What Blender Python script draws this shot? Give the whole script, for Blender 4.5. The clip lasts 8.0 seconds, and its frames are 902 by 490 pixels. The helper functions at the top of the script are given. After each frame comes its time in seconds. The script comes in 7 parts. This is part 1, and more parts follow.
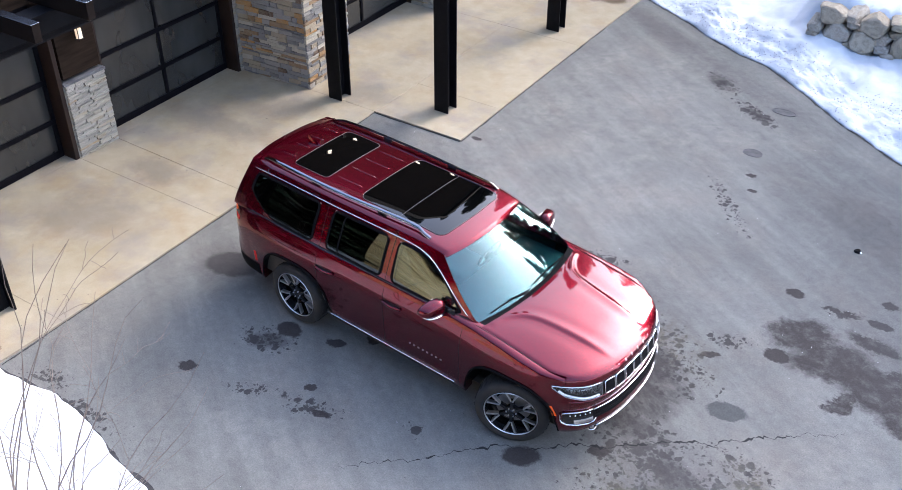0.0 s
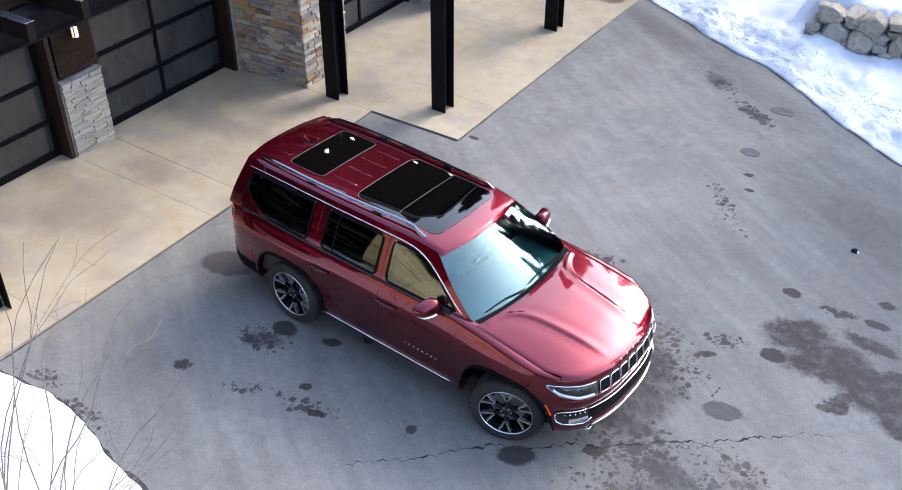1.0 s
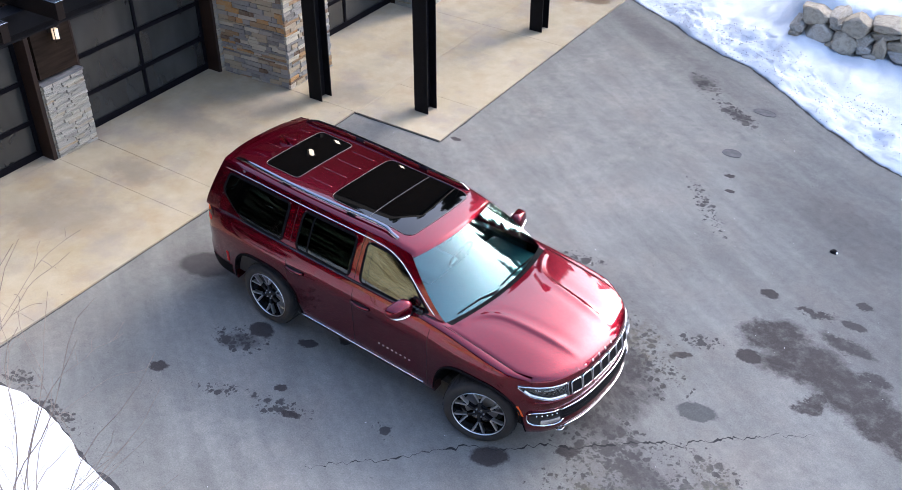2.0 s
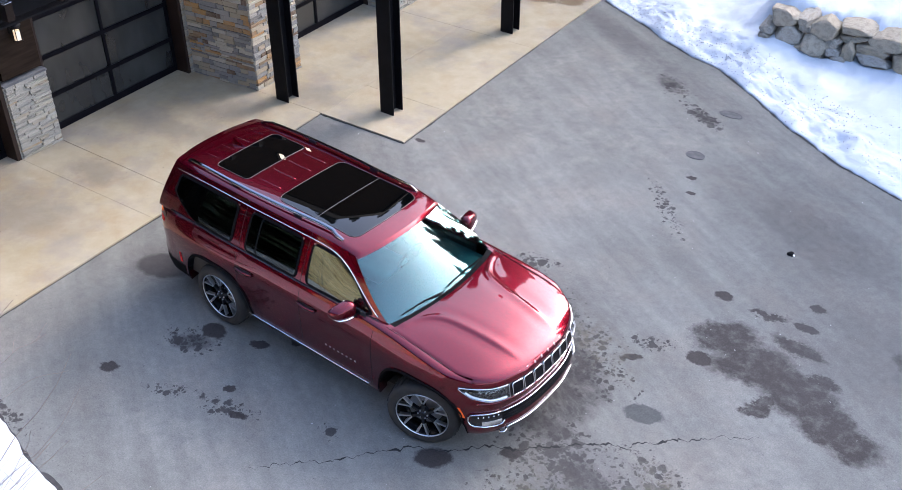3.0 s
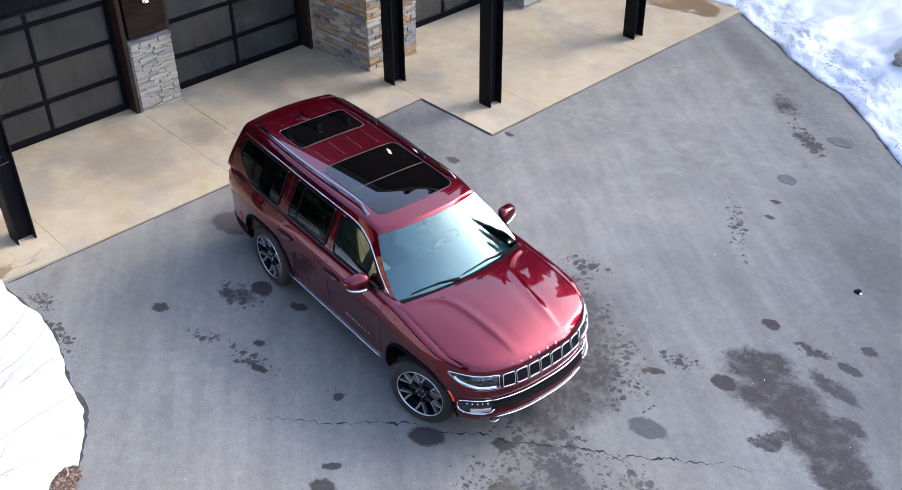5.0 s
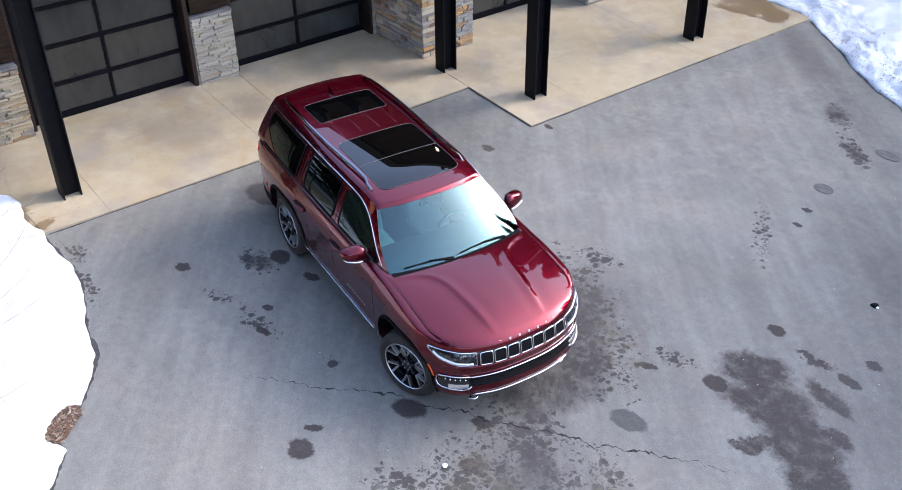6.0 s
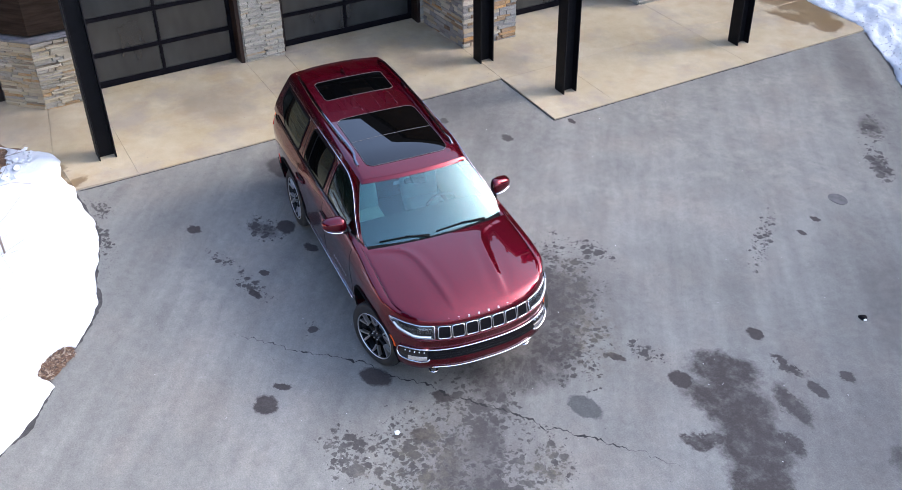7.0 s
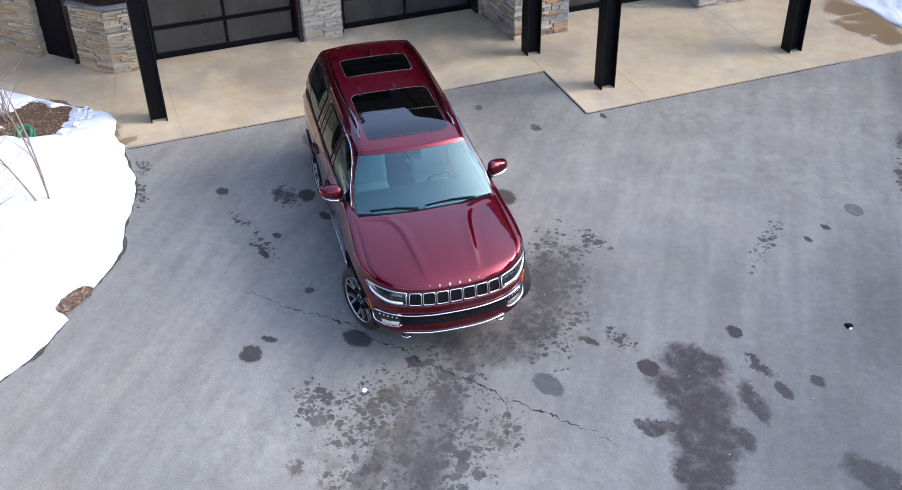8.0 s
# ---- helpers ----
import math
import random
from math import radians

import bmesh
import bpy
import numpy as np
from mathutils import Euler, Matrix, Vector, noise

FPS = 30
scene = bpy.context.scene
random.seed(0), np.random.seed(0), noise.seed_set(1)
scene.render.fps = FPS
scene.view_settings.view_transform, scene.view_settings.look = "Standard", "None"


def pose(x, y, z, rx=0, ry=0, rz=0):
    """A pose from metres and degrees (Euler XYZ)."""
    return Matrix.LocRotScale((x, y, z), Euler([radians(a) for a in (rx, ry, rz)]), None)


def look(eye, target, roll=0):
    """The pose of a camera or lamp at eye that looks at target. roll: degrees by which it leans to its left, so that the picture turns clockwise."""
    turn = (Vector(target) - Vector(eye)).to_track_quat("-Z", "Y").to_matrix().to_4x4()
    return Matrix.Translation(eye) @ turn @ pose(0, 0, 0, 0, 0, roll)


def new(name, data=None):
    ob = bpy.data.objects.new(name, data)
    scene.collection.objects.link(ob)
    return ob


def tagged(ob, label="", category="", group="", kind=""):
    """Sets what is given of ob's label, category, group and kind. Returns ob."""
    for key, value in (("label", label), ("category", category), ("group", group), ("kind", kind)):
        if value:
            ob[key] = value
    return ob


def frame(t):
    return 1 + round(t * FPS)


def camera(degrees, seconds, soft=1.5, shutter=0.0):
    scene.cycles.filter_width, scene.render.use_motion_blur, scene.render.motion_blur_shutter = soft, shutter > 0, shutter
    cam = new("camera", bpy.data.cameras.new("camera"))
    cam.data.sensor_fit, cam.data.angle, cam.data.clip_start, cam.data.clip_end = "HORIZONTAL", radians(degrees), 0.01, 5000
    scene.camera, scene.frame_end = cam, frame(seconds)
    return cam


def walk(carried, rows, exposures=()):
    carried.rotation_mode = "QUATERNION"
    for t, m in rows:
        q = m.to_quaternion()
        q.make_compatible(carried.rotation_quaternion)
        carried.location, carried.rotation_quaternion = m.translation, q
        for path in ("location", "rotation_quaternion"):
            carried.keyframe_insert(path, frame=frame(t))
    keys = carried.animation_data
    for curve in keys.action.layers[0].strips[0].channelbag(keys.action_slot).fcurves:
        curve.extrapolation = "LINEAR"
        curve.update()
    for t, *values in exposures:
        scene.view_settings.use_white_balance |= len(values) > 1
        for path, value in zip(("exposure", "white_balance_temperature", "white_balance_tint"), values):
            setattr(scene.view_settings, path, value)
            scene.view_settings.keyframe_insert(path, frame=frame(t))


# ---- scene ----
cam = camera(47.8, 8.0, soft=0.8)
PATH = [
    (0, (8.074, -12.717, 7.969), (7.25, -11.437, 6.877), 0.0),
    (0.5, (8.088, -12.692, 7.961), (7.263, -11.412, 6.869), 0.0),
    (1, (8.121, -12.674, 7.943), (7.295, -11.394, 6.851), 0.0),
    (2.5, (8.606, -12.375, 7.968), (7.778, -11.096, 6.878), -0.1),
    (3, (8.906, -12.191, 7.984), (8.073, -10.915, 6.894), -0.1),
    (3.5, (9.232, -11.991, 8.004), (8.365, -10.738, 6.913), -0.1),
    (4, (9.598, -11.768, 8.014), (8.649, -10.574, 6.925), -0.2),
    (4.5, (10.031, -11.507, 8.013), (9.001, -10.383, 6.924), -0.4),
    (6, (11.594, -10.463, 7.927), (10.358, -9.566, 6.842), -0.8),
    (6.5, (12.18, -9.976, 7.928), (10.888, -9.16, 6.843), -0.9),
    (7, (12.801, -9.415, 7.924), (11.456, -8.688, 6.842), -1.0),
    (7.5, (13.431, -8.812, 7.95), (12.036, -8.184, 6.869), -1.1),
    (8, (14.046, -8.207, 7.959), (12.605, -7.682, 6.88), -1.2),
]
walk(cam, [(t, look(eye, target, roll)) for t, eye, target, roll in PATH], [(0, 2.58, 5850, 13), (4.2, 2.575, 5850, 13), (8, 2.47, 5850, 13)])

# ---- light ----
world = bpy.data.worlds.new("world")
scene.world = world
world.use_nodes = True
wn = world.node_tree.nodes
wn.clear()
sky = wn.new("ShaderNodeTexSky")
sky.sky_type = "NISHITA"
sky.sun_disc = False
sky.sun_elevation = radians(30)
sky.sun_rotation = radians(20)
sky.air_density, sky.dust_density, sky.ozone_density = 1.0, 7.0, 2.8
back = wn.new("ShaderNodeBackground")
back.inputs["Strength"].default_value = 0.15
wout = wn.new("ShaderNodeOutputWorld")
world.node_tree.links.new(sky.outputs[0], back.inputs["Color"])
world.node_tree.links.new(back.outputs[0], wout.inputs["Surface"])

sun_data = bpy.data.lights.new("sun", "SUN")
sun_data.energy, sun_data.angle, sun_data.color = 0.2, radians(170), (0.95, 0.985, 1.0)
sun = new("sun", sun_data)
sun.matrix_world = look((4.1, 11.3, 6.95), (0, 0, 0))

SLOPE = 0.0165


def gz(x):
    """Height of the paved ground, which falls gently away from the house."""
    return -0.061 - SLOPE * x


def cz(x):
    """Height of the concrete apron."""
    return -0.03 - SLOPE * x


# ---- materials ----
class Mat:
    """A node material with a principled surface and small node helpers."""

    def __init__(self, name, base=(0.5, 0.5, 0.5), rough=0.6, metal=0.0):
        self.m = bpy.data.materials.new(name)
        self.m.use_nodes = True
        self.t = self.m.node_tree
        self.b = self.t.nodes["Principled BSDF"]
        self.set("Base Color", (*base, 1))
        self.set("Roughness", rough)
        self.set("Metallic", metal)

    def set(self, name, value):
        self.b.inputs[name].default_value = value
        return self

    def node(self, kind, **inputs):
        n = self.t.nodes.new(kind)
        for k, v in inputs.items():
            self.put(n, k.replace("_", " "), v)
        return n

    def put(self, n, k, v):
        if isinstance(v, bpy.types.NodeSocket):
            self.t.links.new(v, n.inputs[k])
        else:
            n.inputs[k].default_value = v

    def wire(self, out, name):
        self.t.links.new(out, self.b.inputs[name])
        return self

    def coords(self, which="Object"):
        return self.t.nodes.new("ShaderNodeTexCoord").outputs[which]

    def noise(self, vec, scale, detail=4, rough=0.55):
        n = self.node("ShaderNodeTexNoise", Vector=vec, Scale=scale, Detail=detail, Roughness=rough)
        return n.outputs["Fac"]

    def ramp(self, fac, *stops):
        n = self.node("ShaderNodeValToRGB", Fac=fac)
        els = n.color_ramp.elements
        while len(els) < len(stops):
            els.new(0.5)
        for e, (p, c) in zip(els, stops):
            e.position = p
            e.color = (c, c, c, 1) if isinstance(c, (int, float)) else (*c, 1)
        return n.outputs["Color"]

    def mix(self, fac, a, b, how="MIX"):
        n = self.t.nodes.new("ShaderNodeMix")
        n.data_type, n.blend_type = "RGBA", how
        for k, v in ((0, fac), (6, a), (7, b)):
            if isinstance(v, bpy.types.NodeSocket):
                self.t.links.new(v, n.inputs[k])
            else:
                n.inputs[k].default_value = v if k == 0 else ((*v, 1) if len(v) == 3 else v)
        return n.outputs[2]

    def math(self, op, a, b=0.0, c=0.0, clamp=False):
        n = self.t.nodes.new("ShaderNodeMath")
        n.operation, n.use_clamp = op, clamp
        for i, v in enumerate((a, b, c)):
            if isinstance(v, bpy.types.NodeSocket):
                self.t.links.new(v, n.inputs[i])
            else:
                n.inputs[i].default_value = v
        return n.outputs[0]

    def bump(self, height, strength=0.3, distance=0.01):
        n = self.node("ShaderNodeBump", Height=height, Strength=strength, Distance=distance)
        return self.wire(n.outputs[0], "Normal")

    def mapped(self, vec, loc=(0, 0, 0), rot=(0, 0, 0), scale=(1, 1, 1)):
        n = self.node("ShaderNodeMapping", Vector=vec, Location=loc, Rotation=rot, Scale=scale)
        return n.outputs[0]

    def turned(self, vec, degrees, size):
        """Coordinates turned about z, then divided by a size along each axis."""
        n = self.node("ShaderNodeMapping", Vector=vec, Rotation=(0, 0, radians(degrees)), Scale=size)
        n.vector_type = "TEXTURE"
        return n.outputs[0]

    def random(self):
        return self.t.nodes.new("ShaderNodeObjectInfo").outputs["Random"]


def grainy(name, low, high, rough, scale=8.0, metal=0.0, bump=0.2, fine=90.0):
    """A surface whose colour wanders between two tones, with fine relief."""
    m = Mat(name, low, rough, metal)
    v = m.coords()
    big, small = m.noise(v, scale, 5), m.noise(v, fine, 3)
    both = m.math("ADD", m.math("MULTIPLY", big, 0.7), m.math("MULTIPLY", small, 0.3))
    m.wire(m.mix(m.ramp(both, (0.35, 0.0), (0.65, 1.0)), low, high), "Base Color")
    m.wire(m.math("MULTIPLY_ADD", small, 0.25, rough - 0.12), "Roughness")
    m.bump(small, bump, 0.004)
    return m


def spot_mask(m, vec, spots, soft):
    """The largest of soft-edged ellipses (x, y, half length, half width, turn in degrees)."""
    total = None
    for x, y, a, b, turn in spots:
        n = m.node("ShaderNodeMapping", Vector=vec, Location=(x, y, 0), Rotation=(0, 0, radians(turn)), Scale=(a, b, 1e3))
        n.vector_type = "TEXTURE"
        d = m.t.nodes.new("ShaderNodeVectorMath")
        d.operation = "LENGTH"
        m.t.links.new(n.outputs[0], d.inputs[0])
        r = m.node("ShaderNodeMapRange", Value=d.outputs["Value"], From_Min=1.0 + soft, From_Max=1.0 - soft, To_Min=0.0, To_Max=1.0)
        total = r.outputs[0] if total is None else m.math("MAXIMUM", total, r.outputs[0])
    return total


STREAK = -36


def asphalt_material():
    m = Mat("worn_asphalt", (0.1216, 0.1216, 0.1254), 0.85)
    v = m.coords()
    flat = m.mapped(v, scale=(1, 1, 0))
    big = m.noise(flat, 0.35, 6, 0.62)
    mid = m.noise(flat, 2.2, 9, 0.74)
    fine = m.noise(flat, 55, 5, 0.8)
    streak = m.noise(m.turned(flat, STREAK, (2.6, 0.6, 1)), 1.5, 5, 0.62)
    tone = m.math("ADD", m.math("MULTIPLY", big, 0.4), m.math("MULTIPLY", mid, 0.22))
    tone = m.math("ADD", tone, m.math("MULTIPLY", streak, 0.3))
    col = m.mix(m.ramp(tone, (0.36, 0.0), (0.64, 1.0)), (0.119, 0.1175, 0.1085), (0.1875, 0.1845, 0.169))
    col = m.mix(m.math("MULTIPLY", m.ramp(m.noise(flat, 0.8, 7, 0.66), (0.48, 0.0), (0.68, 1.0)), 0.45), col, (0.1786, 0.1558, 0.133))
    # pale scuffs
    scuff = m.math("MULTIPLY", m.ramp(m.noise(flat, 7, 8, 0.75), (0.6, 0.0), (0.75, 1.0)), m.ramp(streak, (0.45, 0.0), (0.7, 1.0)))
    col = m.mix(m.math("MULTIPLY", scuff, 0.6), col, (0.2584, 0.2584, 0.266))
    drag = m.noise(m.turned(flat, STREAK, (5.0, 0.45, 1)), 1.6, 5, 0.62)
    col = m.mix(0.7, col, m.ramp(drag, (0.36, 0.88), (0.5, 1.0), (0.64, 1.13)), "MULTIPLY")
    # damp and oily stains, with ragged edges
    wob = m.node("ShaderNodeTexNoise", Vector=flat, Scale=3.5, Detail=6.0, Roughness=0.7)
    shift = m.t.nodes.new("ShaderNodeVectorMath")
    shift.operation = "MULTIPLY_ADD"
    m.t.links.new(wob.outputs["Color"], shift.inputs[0])
    shift.inputs[1].default_value = (0.5, 0.5, 0)
    wob3 = m.node("ShaderNodeTexNoise", Vector=flat, Scale=15.0, Detail=5.0, Roughness=0.7)
    fray = m.t.nodes.new("ShaderNodeVectorMath")
    fray.operation = "MULTIPLY_ADD"
    m.t.links.new(wob3.outputs["Color"], fray.inputs[0])
    fray.inputs[1].default_value = (0.16, 0.16, 0)
    m.t.links.new(m.mapped(flat, loc=(-0.33, -0.33, 0)), fray.inputs[2])
    m.t.links.new(fray.outputs[0], shift.inputs[2])
    ragged = shift.outputs[0]
    small = m.t.nodes.new("ShaderNodeVectorMath")
    small.operation = "MULTIPLY_ADD"
    m.t.links.new(wob.outputs["Color"], small.inputs[0])
    small.inputs[1].default_value = (0.13, 0.13, 0)
    wob2 = m.node("ShaderNodeTexNoise", Vector=flat, Scale=13.0, Detail=5.0, Roughness=0.7)
    tiny = m.t.nodes.new("ShaderNodeVectorMath")
    tiny.operation = "MULTIPLY_ADD"
    m.t.links.new(wob2.outputs["Color"], tiny.inputs[0])
    tiny.inputs[1].default_value = (0.11, 0.11, 0)
    m.t.links.new(m.mapped(flat, loc=(-0.12, -0.12, 0)), tiny.inputs[2])
    m.t.links.new(tiny.outputs[0], small.inputs[2])
    near = small.outputs[0]
    m.big_stain = spot_mask(m, ragged, BIG_STAINS, 0.2)
    m.spots = spot_mask(m, near, SPOTS + MORE_SPOTS, 0.12)
    fringe = m.math("ADD", m.math("MULTIPLY_ADD", m.noise(flat, 3.5, 6, 0.7), 1.5, -0.75), m.math("MULTIPLY_ADD", m.noise(flat, 15, 5, 0.7), 0.5, -0.25))

    def patch(name, soft):
        """Soft-edged patches of the drive, by the distance stored on it, with a wandering edge."""
        field = m.t.nodes.new("ShaderNodeAttribute")
        field.attribute_name = name
        r = m.node("ShaderNodeMapRange", Value=m.math("ADD", field.outputs["Fac"], fringe), From_Min=1.0 + soft, From_Max=1.0 - soft, To_Min=0.0, To_Max=1.0)
        return r.outputs[0]

    region = patch("splash", 0.55)

    def drops(scale, size):
        """Round drips, each with a size of its own, that thin out towards the edge of their patch."""
        cells = m.node("ShaderNodeTexVoronoi", Vector=near, Scale=scale)
        pick = m.node("ShaderNodeSeparateColor", Color=cells.outputs["Color"])
        reach = m.math("MULTIPLY", m.math("MULTIPLY", m.math("POWER", pick.outputs[0], 1.2), size), region)
        return m.math("MULTIPLY", m.math("SUBTRACT", reach, cells.outputs["Distance"]), 9.0, clamp=True)

    splash = m.math("MAXIMUM", m.math("MAXIMUM", drops(6.5, 0.78), drops(13.0, 0.85)), m.math("MULTIPLY", drops(27.0, 0.85), 0.85))
    lacy = m.math("MULTIPLY", m.big_stain, m.ramp(m.noise(flat, 6, 7, 0.75), (0.34, 0.6), (0.52, 1.0)))
    wet = m.math("MAXIMUM", lacy, m.spots)
    col = m.mix(m.math("MULTIPLY", splash, 0.86), col, (0.034, 0.031, 0.03))
    col = m.mix(m.math("MULTIPLY", wet, 0.9), col, (0.028, 0.0228, 0.0218))
    # soft wet smears drawn out along the fall of the drive
    veil = m.noise(m.turned(flat, STREAK, (1.7, 0.7, 1)), 3.2, 7, 0.7)
    smear = m.math("MULTIPLY", patch("smear", 0.4), m.ramp(veil, (0.34, 0.3), (0.54, 1.0)))
    col = m.mix(m.math("MULTIPLY", smear, 0.88), col, (0.036, 0.0325, 0.032))
    silt = m.math("MULTIPLY", patch("silt", 0.6), m.ramp(m.noise(flat, 5, 7, 0.72), (0.42, 0.0), (0.62, 1.0)))
    col = m.mix(m.math("MULTIPLY", silt, 0.75), col, (0.0988, 0.0874, 0.0631))
    grey = spot_mask(m, near, [(6.25, -4.2, 0.23, 0.14, 15)], 0.08)
    col = m.mix(m.math("MULTIPLY", grey, 0.9), col, (0.062, 0.064, 0.062))
    # damp zones together with plain darker areas of the drive
    damp_dark = patch("damp_dark", 0.6)
    col = m.mix(m.math("MULTIPLY", damp_dark, 0.5), col, (0.0646, 0.0608, 0.0593))
    blotch = m.noise(flat, 9, 8, 0.8)
    col = m.mix(0.8, col, m.ramp(blotch, (0.34, 0.84), (0.5, 1.0), (0.66, 1.17)), "MULTIPLY")
    # pale worn patches, and bands of reflected sunlight put into the colour
    pale = m.math("MULTIPLY", patch("pale", 0.7), m.ramp(m.noise(flat, 4, 7, 0.75), (0.42, 0.0), (0.68, 1.0)))
    col = m.mix(m.math("MULTIPLY", pale, 0.5), col, (0.2432, 0.2318, 0.2014))
    grain = m.ramp(fine, (0.3, 0.7), (0.7, 1.3))
    col = m.mix(0.85, col, grain, "MULTIPLY")
    m.wire(col, "Base Color")
    m.wire(m.math("MULTIPLY_ADD", wet, -0.12, 0.92), "Roughness")
    m.set("Specular IOR Level", 0.15)
    m.bump(m.math("ADD", fine, m.math("MULTIPLY", mid, 0.6)), 0.35, 0.006)
    return m


# stains on the drive: x, y, half length, half width, turn
BIG_STAINS = [(6.43, -7.23, 0.13, 0.08, -28), (6.55, -2.45, 0.42, 0.3, 40), (7.0, -2.75, 0.5, 0.33, 30), (7.6, -2.95, 0.55, 0.36, -20), (8.15, -3.3, 0.5, 0.3, -20), (8.75, -1.6, 0.35, 0.22, 20),
              (7.3, -3.35, 0.22, 0.12, 60), (7.35, -2.15, 0.33, 0.14, -10), (7.8, -2.6, 0.18, 0.12, 0), (6.85, -1.75, 0.24, 0.06, 10)]
SPOTS = [(-0.15, -5.22, 0.38, 0.25, 20), (1.3, -5.82, 0.17, 0.13, 0), (0.74, -6.97, 0.12, 0.09, 20),
         (4.46, -7.31, 0.16, 0.13, 0), (4.27, -7.05, 0.12, 0.05, 50), (4.66, -6.04, 0.2, 0.14, 30), (5.33, -5.52, 0.12, 0.09, 30),
         (2.43, -3.1, 0.22, 0.13, 0), (0.72, -1.83, 0.12, 0.08, 0), (-0.26, -2.44, 0.09, 0.06, 0), (1.93, -5.71, 0.12, 0.07, 20), (2.27, -5.42, 0.1, 0.07, 0), (2.15, -6.46, 0.07, 0.06, 0), (2.5, -6.72, 0.1, 0.05, 10), (0.78, -0.62, 0.1, 0.05, 0)]
MORE_SPOTS = [(6.24, -1.68, 0.13, 0.09, 0), (6.43, -2.98, 0.16, 0.12, 0), (7.33, -1.74, 0.16, 0.08, 0), (7.33, -1.28, 0.11, 0.09, 0),
              (5.72, -5.98, 0.12, 0.09, 44), (4.95, 0.35, 0.07, 0.05, 0),
              (4.8, 0.75, 0.08, 0.06, 0), (3.2, 5.0, 0.18, 0.1, 0), (5.75, -3.4, 0.12, 0.06, 30)]
SPLASHES = [(1.2, -6.12, 0.36, 0.22, 15), (2.35, -6.72, 0.36, 0.14, 15), (1.6, -6.85, 0.34, 0.1, 20), (3.52, -6.37, 0.16, 0.1, 0), (4.35, -3.2, 1.0, 0.46, -28), (5.25, -3.75, 0.68, 0.46, -30),
            (3.85, -2.4, 0.36, 0.16, 10), (5.85, -3.05, 0.34, 0.14, 20), (5.75, -5.3, 0.7, 0.5, -33), (6.1, -6.2, 0.85, 0.62, -33), (6.9, -5.7, 0.8, 0.5, -33), (5.6, -6.8, 0.42, 0.28, 0),
            (6.7, -4.95, 0.5, 0.22, -20), (3.4, 3.35, 0.52, 0.24, -48), (4.15, 2.72, 0.62, 0.19, -35), (4.8, -0.25, 0.75, 0.13, -52), (-0.4, -8.0, 0.3, 0.14, 0), (0.2, -8.15, 0.6, 0.12, 0), (7.2, -6.9, 0.7, 0.5, -30)]
SMEARS = [(6.15, -5.42, 0.34, 0.17, -35), (6.85, -5.85, 0.7, 0.15, -33), (6.45, -6.05, 0.5, 0.13, -33), (6.8, -6.5, 0.5, 0.16, -35), (7.2, -6.2, 0.6, 0.3, -33), (5.4, -4.5, 0.4, 0.34, 60), (5.3, -4.95, 0.34, 0.2, 10),
          (5.25, -3.95, 0.5, 0.28, -35), (4.5, -3.4, 0.8, 0.24, -28), (3.3, 3.45, 0.3, 0.17, -48), (4.25, 2.65, 0.3, 0.12, -30), (1.22, -6.12, 0.22, 0.13, 30)]
SILT = [(6.1, -6.0, 0.7, 0.4, -33), (5.2, -3.4, 0.7, 0.3, -28), (6.9, -5.1, 0.4, 0.2, -33), (6.6, -6.9, 0.7, 0.4, -33), (4.3, -3.0, 0.5, 0.2, -28)]
# damp zones; the broad pair at x 7 and 8.3 is only darker
DAMP_AND_DARK = [(-0.3, -5.25, 0.4, 0.35, 0), (-0.1, -5.15, 0.3, 0.4, 0), (-0.25, -5.3, 0.3, 0.25, 0), (-0.3, -2.0, 1.4, 0.9, 0), (0.2, -4.7, 0.5, 0.8, 0), (5.6, -5.2, 0.7, 0.4, -38), (6.3, -5.6, 1.0, 0.5, -38), (4.6, -3.75, 0.9, 0.4, -33), (2.0, 4.6, 2.6, 0.25, -30), (4.62, 3.05, 0.2, 0.15, 0), (8.3, -1.6, 1.3, 1.2, 0), (7.0, 0.2, 1.6, 0.7, -30), (4.5, -3.1, 0.7, 0.6, 0)]



# damp brown patches, tyre marks and dull areas on the apron
PUDDLES = [(-0.7, 5.95, 0.9, 0.3, 0), (-1.2, 5.75, 0.5, 0.35, 0), (-0.45, 5.5, 0.5, 0.16, 20), (0.15, 5.75, 0.25, 0.3, 0), (-1.6, -8.3, 0.35, 0.12, 0), (-1.25, -8.08, 0.16, 0.13, 0)]
TREADS = [(-3.6, -8.7, 1.0, 0.55, 40), (-4.6, -9.6, 0.9, 0.6, 45), (-2.6, -5.6, 0.8, 0.5, 20), (-2.9, -2.6, 0.9, 0.35, 0), (-2.4, -1.6, 0.6, 0.3, 30), (-2.7, -4.2, 0.5, 0.25, 0), (-1.6, -0.4, 0.5, 0.3, 0)]


